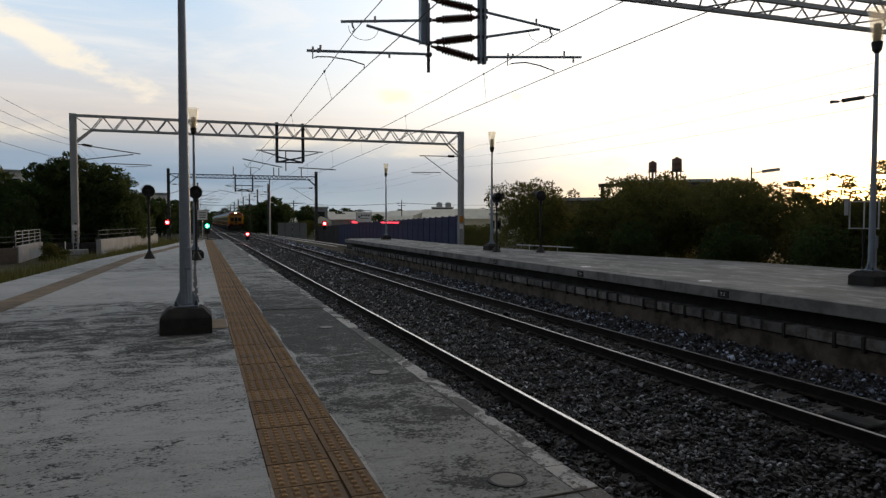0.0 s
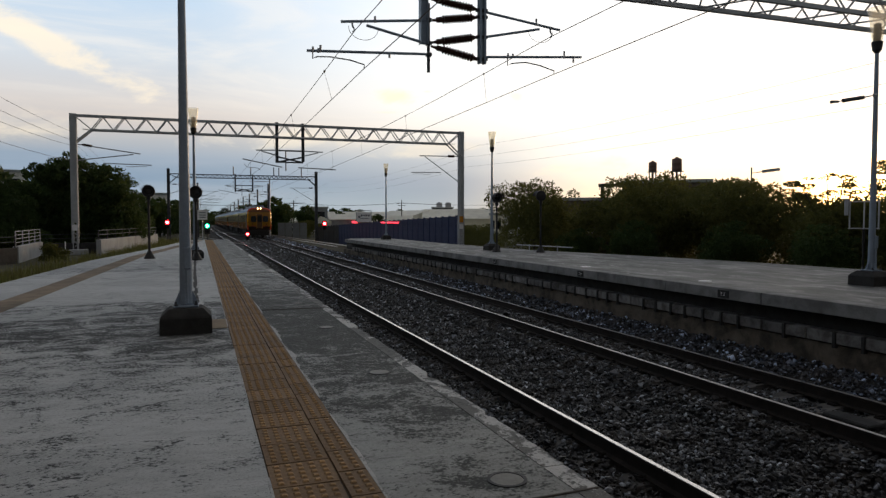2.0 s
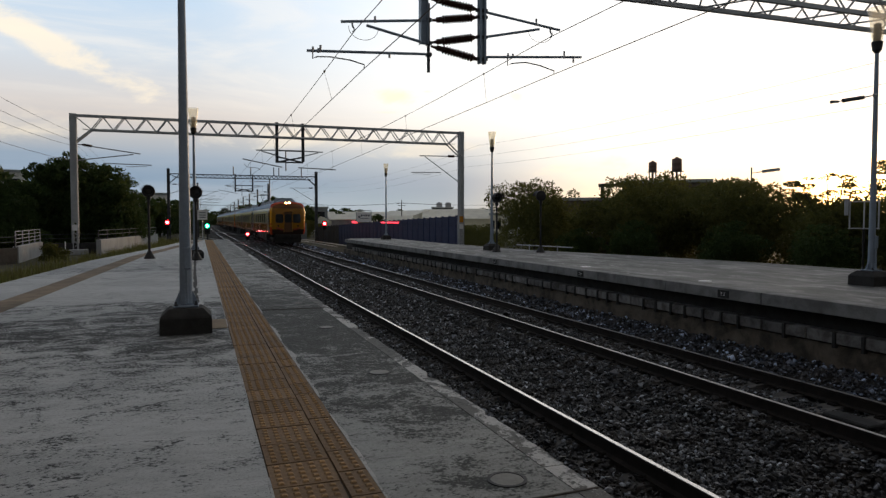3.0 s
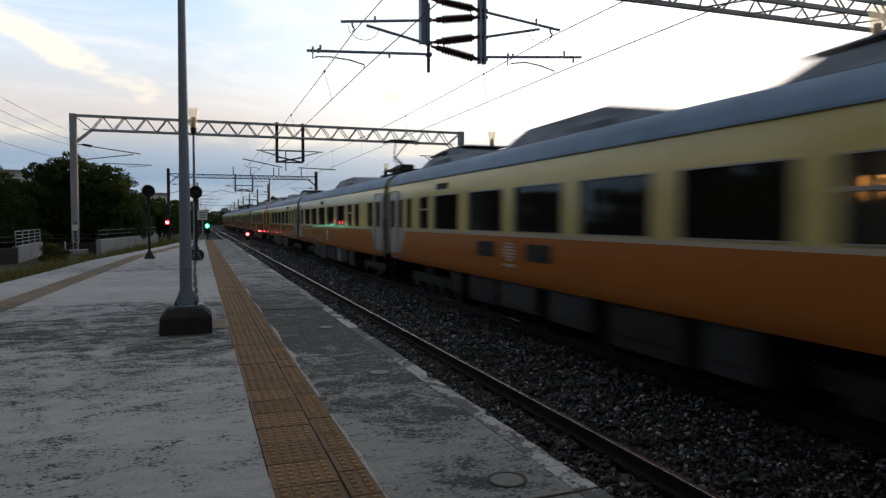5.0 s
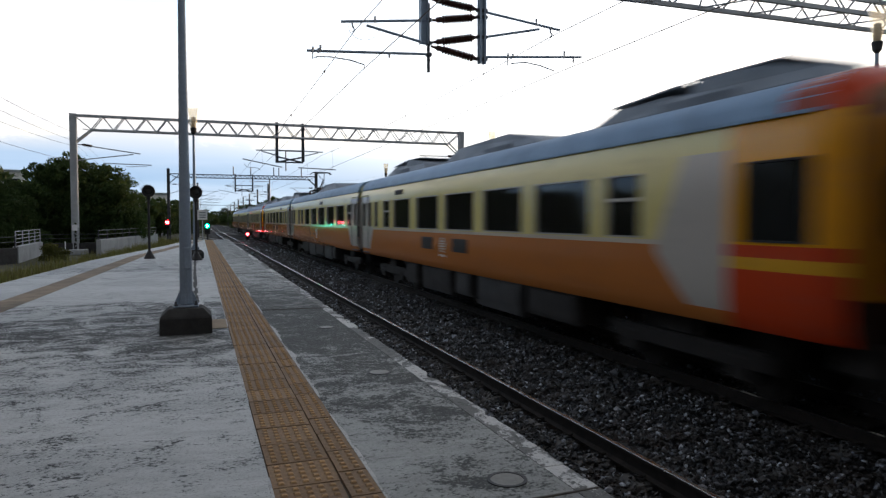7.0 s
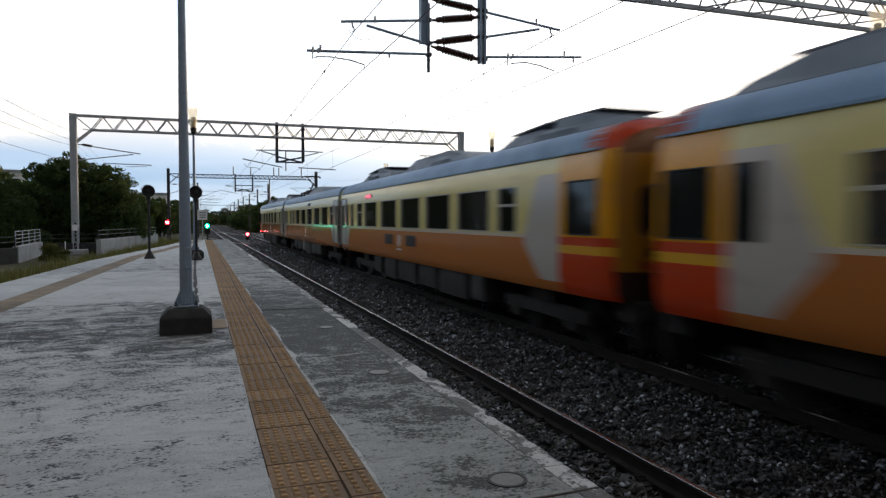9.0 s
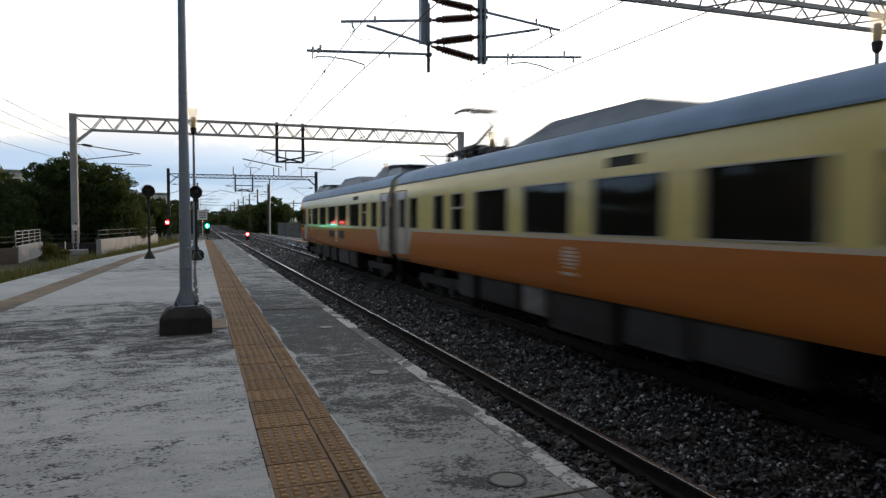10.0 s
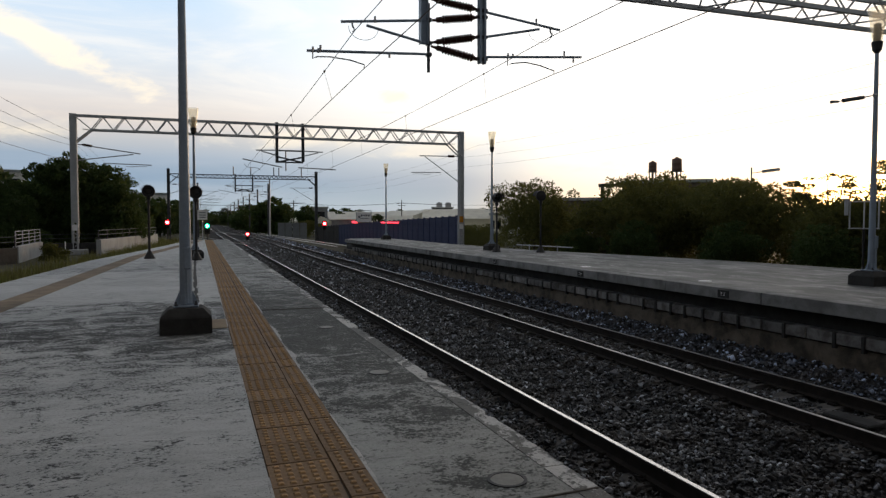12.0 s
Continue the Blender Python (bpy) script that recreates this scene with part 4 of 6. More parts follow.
def overhead():
    g = gantry(12.8, -6.0, 24.0, 7.92, .85, -.5, -.6, 4.95, 1.25, 6.5, width=1.0, posts=False)
    near_drop(g, 12.8)
    g = gantry(41.3, -6.3, 16.0, 7.78, .83, -.3, -.6, 5.13, 1.52, 5.4, width=.5, pitch=1.12, chord=.085)
    far_drop(g, 41.3, 5.13, 1.52, 5.55)
    cantilever(g, -6.1, 41.3, 1, 3.1, 6.2, 5.35, tilt=-.42)
    for x, z, h, mat, label in ((-6.3, 1.72, .16, M_SIGNWHITE, "white mast number plate"), (15.97, 2.18, .20, M_ORANGEPLATE, "orange warning plate"), (15.97, 1.72, .16, M_SIGNWHITE, "white mast number plate")):
        bm = B()
        box(bm, x - .13, x + .13, 41.108, 41.128, z - h, z + h, .006)
        part("number_plate", bm, mat, g, label)
    cantilever(g, 15.8, 41.3, -1, 2.6, 6.24, 4.62, low=5.16)
    for nm, x, b in (("column_footing", -6.3, .2), ("column_footing", 16.0, -.3)):
        bm = B()
        box(bm, x - .55, x + .55, 40.75, 41.85, -.6, b, .05)
        tagged(part(nm, bm, M_FASCIA), "pale concrete footing under a gantry column", "footing", "footings")
    g = gantry(85, -3.3, 13.7, 7.52, .47, -.6, -.6, 5.1, 2.0, 5.4, mat=M_DARKSTEEL, top=8.1, width=.45, pitch=.58, chord=.07)
    far_drop(g, 85, 5.1, 2.0, 5.6)
    for x in (3.9, 5.9, 8.6, 9.2, 11.9):
        bm = B()
        tube(bm, (x, 85, 7.5), (x, 85, 8.5), .06, seg=6)
        part("wire_support", bm, M_DARKSTEEL, g)
    cantilever(g, 13.5, 85, -1, 3.0, 6.1, 4.4)
    cantilever(g, -3.1, 85, 1, 3.0, 6.3, 5.2)
    for y in (106, 126, 147, 168, 190, 212, 236, 260):
        g = empty("overhead_mast", pose(0, 0, 0), "distant dark overhead line masts with bracket arms", "mast", "overhead masts")
        for x, s in ((NEAR - 3.3, 1), (FAR + 3.0, -1)):
            bm = B()
            tube(bm, (x, y, -.6), (x, y, 7.6), .16, .13, 8)
            part("mast", bm, M_DARKSTEEL, g)
            cantilever(g, x, y, s, 2.9, 6.4, 5.4)
    # concrete pole by the line
    g = empty("utility_pole", pose(8.75, 92, -.6), "slim pale concrete pole with one short arm", "pole")
    bm = B()
    tube(bm, (0, 0, 0), (0, 0, 8.2), .11, .09, 10)
    part("shaft", bm, M_GALV, g)
    bm = B()
    tube(bm, (0, 0, 7.8), (-2.6, 0, 7.75), .04)
    part("arm", bm, M_GALV, g)
    # wires
    supports = [-30, 12.8, 41.3, 85, 126, 168, 212, 260, 330]
    for name, x, label, near in (("near_catenary", NEAR, "contact and messenger wires with droppers over the platform track", (2.99, 5.0, 2.80, 5.68)),
                                 ("far_catenary", FAR, "contact and messenger wires with droppers over the train's track", (7.05, 5.18, 6.97, 5.95))):
        w = empty(name, pose(0, 0, 0), label, "overhead wires", "overhead wires")
        ends = [(x + .15 * (-1) ** i, 5.06, x + .1 * (-1) ** i, 6.0) for i in range(len(supports))]
        ends[1] = near
        for i, (a, b) in enumerate(zip(supports, supports[1:])):
            p, q = ends[i], ends[i + 1]
            bm = B()
            tube(bm, (p[0], a, p[1]), (q[0], b, q[1]), .0085, seg=5)
            part("contact_wire", bm, M_WIRE, w)
            n = 8
            pts = [(p[2] + (q[2] - p[2]) * k / n, a + (b - a) * k / n, p[3] + (q[3] - p[3]) * k / n - .22 * 4 * (k / n) * (1 - k / n) * ((b - a) / 45)) for k in range(n + 1)]
            bm = B()
            path(bm, pts, .0085, 5)
            part("messenger_wire", bm, M_WIRE, w)
            for k in (1, 3, 5, 7):
                if 12 < pts[k][1] < 90:
                    t = k / n
                    bm = B()
                    tube(bm, pts[k], (p[0] + (q[0] - p[0]) * t, pts[k][1], p[1] + (q[1] - p[1]) * t), .004, seg=4)
                    lathe(bm, [(.012, -.03), (.03, 0), (.012, .03)], 6, pts[k])
                    part("dropper", bm, M_WIRE, w)
    w = empty("feeder_wires", pose(0, 0, 0), "thin feeder wires strung along the gantry columns", "overhead wires", "overhead wires")
    for x, z, s in ((-6.35, 6.85, .5), (-6.4, 6.42, .5), (-6.45, 6.15, .6), (-6.5, 5.33, .46), (16.3, 6.2, .5), (16.5, 5.6, .4), (17.2, 7.0, .5)):
        for a, b in ((-10, 41.3), (41.3, 85), (85, 126), (126, 200)):
            bm = B()
            pts = [(x + (.06 * (41.3 - (a + (b - a) * k / 16)) if a > 0 and x > 0 else 0) * .6, a + (b - a) * k / 16, z - s * 1.3 * 4 * (k / 16) * (1 - k / 16)) for k in range(17)]
            path(bm, pts, .008 if x < 0 else .0045, 4)
            part("wire", bm, M_WIRE, w)



# ---------------------------------------------------------------- platform furniture
def lamp_post(x, y, height=4.6, r=.055, turn=0.0):
    l = empty("platform_lamp", pose(x, y, PLAT, 0, 0, turn), "blue-grey steel platform lamp with tapered amber glass lantern", "lamp post", "platform lamps")
    bm = B()
    prof = [(.358, 0), (.356, .165), (.338, .185), (.245, .250), (.225, .258), (.10, .262)]
    lathe(bm, prof, 4, (0, 0, 0))
    bmesh.ops.rotate(bm, verts=bm.verts, cent=(0, 0, 0), matrix=Matrix.Rotation(radians(45), 3, "Z"))
    part("base_block", bm, M_DARKCONC, l, "dark chamfered concrete block")
    bm = B()
    box(bm, -.125, .125, -.125, .125, .262, .282, .006)
    part("flange", bm, M_POLE, l, "steel foot flange")
    for a in range(4):
        c, s = math.cos(a * math.pi / 2 + math.pi / 4), math.sin(a * math.pi / 2 + math.pi / 4)
        bm = B()
        tube(bm, (c * .14, s * .14, .27), (c * .14, s * .14, .325), .011, seg=6)
        lathe(bm, [(.02, .283), (.02, .297), (.008, .298)], 6, (c * .14, s * .14, 0))
        part("anchor_bolt", bm, M_DARKSTEEL, l)
        bm = B()
        prism(bm, [(r * .8, .283), (.122, .283), (.118, .30), (r * 1.0, .44), (r * .8, .44)], "y", -.005, .005)
        bmesh.ops.rotate(bm, verts=bm.verts, cent=(0, 0, 0), matrix=Matrix.Rotation(a * math.pi / 2, 3, "Z"))
        part("gusset", bm, M_POLE, l)
    bm = B()
    tube(bm, (0, 0, .283), (0, 0, height - .75), r * 1.12, r * .58, 16)
    part("pole", bm, M_POLE, l, smooth=True)
    bm = B()
    box(bm, -.02, .055, -r * 1.62, -r * .9, .66, .89, .012)
    part("access_cover", bm, M_POLE, l)
    bm = B()
    tube(bm, (.012, -r * 1.42, .31), (.012, -r * 1.32, .70), .013, seg=8)
    part("conduit", bm, M_POLE, l)
    bm = B()
    lathe(bm, [(r * .6, height - .80), (.075, height - .74), (.095, height - .60), (.075, height - .585)], 14)
    part("neck", bm, M_BLACK, l, "black lantern neck")
    bm = B()
    lathe(bm, [(.085, height - .60), (.11, height - .40), (.155, height - .06), (.165, height), (.15, height), (.10, height - .40), (.07, height - .585)], 16)
    ob = part("lantern_glass", bm, M_LAMPGLASS, l, "amber tapered glass shade", smooth=True)
    ob.visible_shadow = False
    bm = B()
    lathe(bm, [(.06, height - .60), (.065, height - .45), (.06, height - .28), (.02, height - .26)], 10)
    part("lantern_core", bm, M_LAMPCORE, l)
    return l


def disc_signal(x, y, top, turn, base=True):
    d = empty("disc_signal", pose(x, y, PLAT, 0, 0, turn), "black round-headed signal on a slim post on the platform", "signal", "disc signals")
    bm = B()
    lathe(bm, [(.17, 0), (.16, .03), (.06, .22), (.04, .25)], 10)
    part("foot", bm, M_BLACK, d)
    bm = B()
    tube(bm, (0, 0, .2), (0, 0, top - .1), .036, .034, 10)
    part("post", bm, M_BLACK, d)
    bm = B()
    lathe(bm, [(.18, -.07), (.19, 0), (.19, .03), (.14, .05), (.05, .05)], 20, (0, 0, top), axis="Y")
    part("head", bm, M_BLACK, d, "round black backing disc", smooth=True)
    bm = B()
    n = 12
    for k in range(n):
        a0, a1 = math.pi * k / n, math.pi * (k + 1) / n
        vs = [bm.verts.new((.19 * math.cos(a), yy, top + .19 * math.sin(a))) for a, yy in ((a0, -.05), (a1, -.05), (a1, -.26), (a0, -.26))]
        bm.faces.new(vs)
    bmesh.ops.solidify(bm, geom=bm.faces, thickness=.008)
    part("hood", bm, M_BLACK, d)
    bm = B()
    lathe(bm, [(.10, -.075), (.09, -.085), (.02, -.09)], 16, (0, 0, top), axis="Y")
    part("lens", bm, M_GLASS, d, "dark unlit lens", smooth=True)
    bm = B()
    box(bm, -.05, .05, -.05, .05, top - .28, top - .12, .008)
    part("cable_box", bm, M_BLACK, d)


def light_signal(name, x, y, z, mat, label, size=.11, post_base=-.4):
    s = empty(name, pose(x, y, post_base), label, "signal", "light signals")
    h = z - post_base
    bm = B()
    tube(bm, (0, 0, 0), (0, 0, h + .25), .05, seg=8)
    part("post", bm, M_DARKSTEEL, s)
    bm = B()
    box(bm, -.2, .2, -.16, .06, h - .65, h + .30, .03)
    part("housing", bm, M_BLACK, s)
    # lens drawn oversized and dimmer so that its disc includes the lamp's bloom
    bm = B()
    lathe(bm, [(size, -.165), (size, -.20), (size * .6, -.215)], 16, (0, 0, h), axis="Y")
    lens = part("lit_lens", bm, mat, s, "signal lens, enlarged to take in its glow")
    bm = B()
    lathe(bm, [(size * .5, -.214), (size * .5, -.222), (size * .2, -.228)], 14, (0, 0, h), axis="Y")
    part("bright_centre", bm, M_REDCORE if mat is M_RED else M_GREENCORE, lens)
    bm = B()
    lathe(bm, [(size, -.165), (size, -.19), (size * .6, -.2)], 16, (0, 0, h - .36), axis="Y")
    part("dark_lens", bm, M_GLASS, s)
    return s


def edge_lights():
    for y in (2.76, 5.08, 7.43, 9.72, 12.05, 14.4, 16.7, 19.0):
        l = empty("platform_light", pose(1.295, y, PLAT - .004), "round dull warning light set flush in the platform", "platform light", "near platform lights")
        bm = B()
        lathe(bm, [(.092, .0), (.092, .0045), (.077, .0055), (.077, .001)], 24)
        part("rim", bm, M_BLACK, l)
        bm = B()
        lathe(bm, [(.0765, .001), (.074, .004), (.05, .005)], 24)
        part("lens", bm, M_LENS, l, "dull greyish lens")


M_LENS = worn("dull_lens", (.17, .165, .15), (.11, .105, .095), .5, scale=20, amount=.4, bump=.05)


def name_board(x, y):
    b = empty("station_board", pose(x, y, -.1), "white station board with dark writing on two posts", "sign")
    for s in (-1, 1):
        bm = B()
        tube(bm, (s * .85, 0, 0), (s * .85, 0, 3.3), .04, seg=8)
        part("post", bm, M_GALV, b)
    bm = B()
    tube(bm, (-.85, 0, 3.3), (.85, 0, 3.3), .04, seg=8)
    part("top_rail", bm, M_GALV, b)
    bm = B()
    box(bm, -.82, .82, -.03, .03, 2.0, 3.1, .01)
    part("panel", bm, M_SIGNWHITE, b)
    bm = B()
    for k in range(4):
        box(bm, -.35 + k * .27, -.17 + k * .27, -.034, -.03, 2.65, 2.85)
    box(bm, -.4, .55, -.034, -.03, 2.4, 2.46)
    part("writing", bm, M_SIGNTEXT, b)
    bm = B()
    lathe(bm, [(.12, -.034), (.12, -.03)], 16, (-.55, 0, 2.6), axis="Y")
    part("emblem", bm, M_SIGNTEXT, b)


def small_board(x, y, z):
    b = empty("track_notice", pose(x, y, -.5), "small white notice board on a slim post beyond the platform", "sign")
    bm = B()
    z += 1.45
    tube(bm, (0, .03, 0), (0, .03, z + .3), .03, seg=8)
    part("post", bm, M_GALV, b)
    bm = B()
    box(bm, -.3, .3, -.015, .015, z, z + .62, .01)
    part("panel", bm, M_SIGNWHITE, b)
    bm = B()
    for k in range(3):
        box(bm, -.2, .2, -.019, -.015, z + .12 + k * .15, z + .18 + k * .15)
    part("writing", bm, M_GREYFENCE, b)


overhead()
lamp_post(-.142, 7.65, r=.058)
lamp_post(-.13, 22.4)
lamp_post(10.75, 24.4)
lamp_post(10.7, 40.2)
lamp_post(11.39, 8.93, 4.93)
disc_signal(-1.44, 22.5, 2.05, 0)
disc_signal(-.09, 21.2, 1.98, 0)
disc_signal(10.33, 23.0, 2.0, 0)
disc_signal(11.67, 22.1, 2.05, 180)
light_signal("home_signal", -2.92, 71.3, 1.906, M_RED, "red light signal on a dark post beyond the gantry", .2)
light_signal("starting_signal", .575, 55.4, 1.685, M_GREEN, "green light signal beyond the platform end", .17)
light_signal("dwarf_signal", 4.9, 76.5, .62, M_RED, "red dwarf signal between the two tracks", .18)
light_signal("siding_signal", 12.6, 73, 1.76, M_RED, "red light signal beside the siding", .2)
edge_lights()
arm = empty("side_lamp", pose(11.39, 8.93, PLAT), "slim tube lamp on an arm fixed to the lamp post", "lamp")
bm = B()
tube(bm, (.03, 0, 3.41), (-.34, 0, 3.33), .012, seg=6)
tube(bm, (.0, -.02, 3.405), (-.08, -.02, 3.385), .03, seg=6)
part("bracket", bm, M_GALV, arm)
bm = B()
tube(bm, (-.30, 0, 3.34), (-.78, 0, 3.255), .035, seg=10)
part("tube_lamp", bm, M_DARKSTEEL, arm)
bm = B()
tube(bm, (-.78, 0, 3.255), (-.94, 0, 3.225), .008, seg=5)
tube(bm, (-.90, 0, 3.23), (-1.06, 0, 3.215), .022, .03, seg=6)
part("end_fitting", bm, M_DARKSTEEL, arm)
name_board(17.4, 75)
small_board(.19, 46, 1.2)
# ---------------------------------------------------------------- plants
def leaf_cloud(blobs, count, size, rng):
    """Leaf quads gathered near the skins of uneven blobs (x, y, z, rx, ry, rz)."""
    w = np.array([b[3] * b[4] + b[4] * b[5] + b[3] * b[5] for b in blobs])
    pick = rng.choice(len(blobs), count, p=w / w.sum())
    bl = np.array(blobs)[pick]
    d = rng.normal(size=(count, 3))
    d /= np.linalg.norm(d, axis=1)[:, None]
    bump = 1 + .22 * np.sin(d[:, 0] * 7 + bl[:, 0] * 3) * np.cos(d[:, 1] * 6 + bl[:, 2] * 5)
    rad = rng.uniform(.55, 1.0, count) ** .5 * bump + rng.exponential(.05, count)
    c = bl[:, :3] + d * bl[:, 3:6] * rad[:, None]
    # sprays of leaves
    u = rng.normal(size=(count, 3)); u /= np.linalg.norm(u, axis=1)[:, None]
    v = np.cross(u, rng.normal(size=(count, 3))); v /= np.linalg.norm(v, axis=1)[:, None]
    s = size * rng.uniform(.6, 1.5, count)[:, None]
    a, b, e, f = c - u * s, c + v * s * .45, c + u * s, c - v * s * .45
    co = np.stack([a, b, e, f], 1).reshape(-1, 3)
    return co, np.arange(count * 4).reshape(-1, 4)


def tree_mesh(seed, height, spread, count, size, low=.15):
    rng = np.random.default_rng(seed)
    blobs = []
    for k in range(13):
        a, r = rng.uniform(0, 6.283), spread * rng.uniform(.15, .75)
        z = height * rng.uniform(low + .12, .86)
        q = spread * rng.uniform(.22, .48) * (1.15 - .45 * z / height)
        blobs.append((r * math.cos(a), r * math.sin(a), z, q, q, q * rng.uniform(.6, .95)))
    blobs.append((0, 0, height * .55, spread * .55, spread * .55, height * .33))
    # tufts that break the outline of the crown
    for k in range(22):
        a, el = rng.uniform(0, 6.283), rng.uniform(.15, 1.5)
        r, q = spread * rng.uniform(.72, .95), spread * rng.uniform(.07, .15)
        blobs.append((r * math.cos(el) * math.cos(a), r * math.cos(el) * math.sin(a), height * .5 + height * rng.uniform(.38, .47) * math.sin(el), q, q, q * .6))
    co, fa = leaf_cloud(blobs, count, size, rng)
    bm = B()
    tube(bm, (0, 0, -.4), (.05, .02, height * .35), .05 * height * .45, .035 * height * .45, 8)
    for b in blobs[:9]:
        tube(bm, (.04, .02, height * rng.uniform(.2, .36)), (b[0] * .8, b[1] * .8, b[2]), .022 * height * .4, .006 * height * .4, 5)
    me = bpy.data.meshes.new("crown")
    me.from_pydata(co.tolist(), [], fa.tolist())
    return me, mesh_of("trunk", bm, M_BARK)


def layered_tree(seed, height, spread, count, size):
    """Open crown: flat sprays of leaves at the ends of spreading limbs, with sky between them."""
    rng = np.random.default_rng(seed)
    blobs, bm = [], B()
    tube(bm, (0, 0, -.4), (.04, .02, height * .45), .03 * height, .02 * height, 8)
    for k in range(15):
        a, r = k * 2.4 + rng.uniform(-.3, .3), spread * rng.uniform(.25, .95)
        z = height * rng.uniform(.62, .97) - r * .10
        end = Vector((r * math.cos(a), r * math.sin(a), z))
        tube(bm, (.04, .02, height * rng.uniform(.32, .45)), end, .010 * height, .004 * height, 5)
        for _ in range(4):
            q = spread * rng.uniform(.07, .16)
            blobs.append((end.x + rng.normal(0, .14) * spread, end.y + rng.normal(0, .14) * spread, end.z + rng.normal(0, .03) * height, q, q, q * .35))
    co, fa = leaf_cloud(blobs, count, size, rng)
    me = bpy.data.meshes.new("crown")
    me.from_pydata(co.tolist(), [], fa.tolist())
    me.materials.append(M_LEAF2)
    return me, mesh_of("trunk", bm, M_BARK)


def tree_kind(seed, height, spread, count, size, leaf, low=.15):
    crown, trunk = tree_mesh(seed, height, spread, count, size, low)
    crown.materials.append(leaf)
    return crown, trunk


def plant(kind, x, y, z, turn, scale, label, group, name="tree"):
    crown, trunk = kind
    t = empty(name, pose(x, y, z, 0, 0, turn) @ Matrix.Diagonal((scale, scale, scale, 1)), label, name, group)
    share("trunk", trunk, t, pose(0, 0, 0))
    share("crown", crown, t, pose(0, 0, 0))
    return t


def greenery():
    rnd = random.Random(21)
    broad = [tree_kind(s, 4.6, 2.6, 19000, .058, M_LEAF2, .02) for s in (1, 2, 3)]
    tall = [tree_kind(s, 6.6, 2.9, 17000, .092, M_LEAF, .1) for s in (4, 5)]
    far = tree_kind(31, 7.0, 3.4, 1500, .42, M_LEAF, .0)
    far2 = tree_kind(32, 6.4, 3.8, 1500, .42, M_LEAF, .0)
    airy = layered_tree(9, 6.4, 2.6, 6500, .055)
    lb, gb = "dense olive-green tree behind the far platform", "trees behind the far platform"
    # low front trees: darker leaves paint in the shade at the row's foot
    shrub = tree_kind(3, 4.6, 2.6, 13500, .072, M_LEAF, .02)
    # two staggered rows right of the far platform
    for x, y, s in ((17.4, 33.5, 1.1), (18.6, 29.0, .86), (19.8, 25.2, 1.09), (20.3, 21.6, .96), (20.9, 18.0, .80), (21.4, 14.8, .86), (22.5, 9.0, .95), (22.0, 2.6, 1.05), (22.5, -5, 1.0), (22.5, -12, 1.0),
                    (19.5, 38.5, 1.08), (22.6, 31.0, 1.0), (23.8, 26.6, 1.07), (24.4, 22.4, .84), (22.8, 18.8, .74), (24.0, 20.2, .76), (21.4, 27.6, 1.13), (22.0, 24.0, 1.02), (25.4, 18.6, .80), (26.6, 14.0, 1.15), (18.4, 16.3, .58), (18.2, 20.4, .58), (18.3, 12.4, .58), (18.5, 8.6, .62), (17.6, 24.6, .58), (16.9, 28.4, .5)):
        plant(far if y < 5 else shrub if s < .7 else rnd.choice(broad), x + rnd.uniform(-.4, .4), y + rnd.uniform(-.5, .5), -.6, rnd.uniform(0, 360), s * rnd.uniform(.97, 1.03), lb, gb)
    plant(airy, 22.4, 19.2, -.6, 40, .70, "thin-crowned tree with gaps against the low sun", "open trees")
    plant(airy, 24.6, 17.6, -.6, 160, .84, "thin-crowned tree with gaps against the low sun", "open trees")
    plant(airy, 24.2, 15.9, -.6, 250, .80, "thin-crowned tree with gaps against the low sun", "open trees")
    # beyond the left wall
    lb, gb = "dark bushy tree behind the parapet wall", "trees behind the parapet"
    for x, y, s, k in ((-15.5, 46, .75, 0), (-12.6, 45, .72, 1), (-10.4, 46, .74, 0), (-8.6, 47.5, .93, 1), (-7.2, 48, 1.0, 1), (-6.0, 49.5, .92, 0), (-5.6, 55, .74, 1), (-18.5, 44, .86, 1), (-13.5, 42.8, .7, 0), (-9.6, 43.6, .62, 1), (-5.9, 62, .6, 1), (-5.0, 47.4, .76, 1), (-20.6, 44, .85, 0),
                       # unseen row out of view, added to darken window reflections and side light
                       (-14, 30, .9, 1), (-15, 24, 1.0, 0), (-14, 18, .9, 1), (-15, 11, 1.0, 0), (-14, 4, .95, 1), (-15, -3, 1.0, 0), (-14, -10, .95, 1), (-19, 34, 1.0, 0)):
        plant(tall[k] if y > 41 else far, x, y, -.6, rnd.uniform(0, 360), s * (1.07 if y > 41 and x > -14 else .95), lb, gb)
    # woods beside the line far away
    lb, gb = "dark rounded tree beside the distant line", "distant trees"
    for x, y, s in ((10.4, 121, .85), (12.2, 118, .95), (13.6, 121, .85), (11.0, 165, 1.0), (13, 185, 1.1), (12, 205, 1.1), (-3.0, 150, 1.1), (-5, 175, 1.2), (-3.5, 205, 1.2), (-6, 120, .9), (-8.0, 100, .9), (26, 110, .55), (30, 118, .6), (24.2, 124, .62)):
        plant(rnd.choice((tall[0], far)) if y < 130 else far2, x, y, -.6, rnd.uniform(0, 360), s, lb, gb)
    # hidden row, added so that the train windows mirror less sky
    for x, y, s in ((-12, 70, 1.0), (-14, 78, 1.05), (-12.5, 86, 1.0), (-14.5, 94, 1.1), (-13, 102, 1.0), (-15, 111, 1.1), (-14, 121, 1.1), (-16, 64, 1.0), (-17, 132, 1.1), (-16, 145, 1.1)):
        plant(far, x, y, -.6, rnd.uniform(0, 360), s, "dark bushy tree behind the parapet wall", "trees behind the parapet")
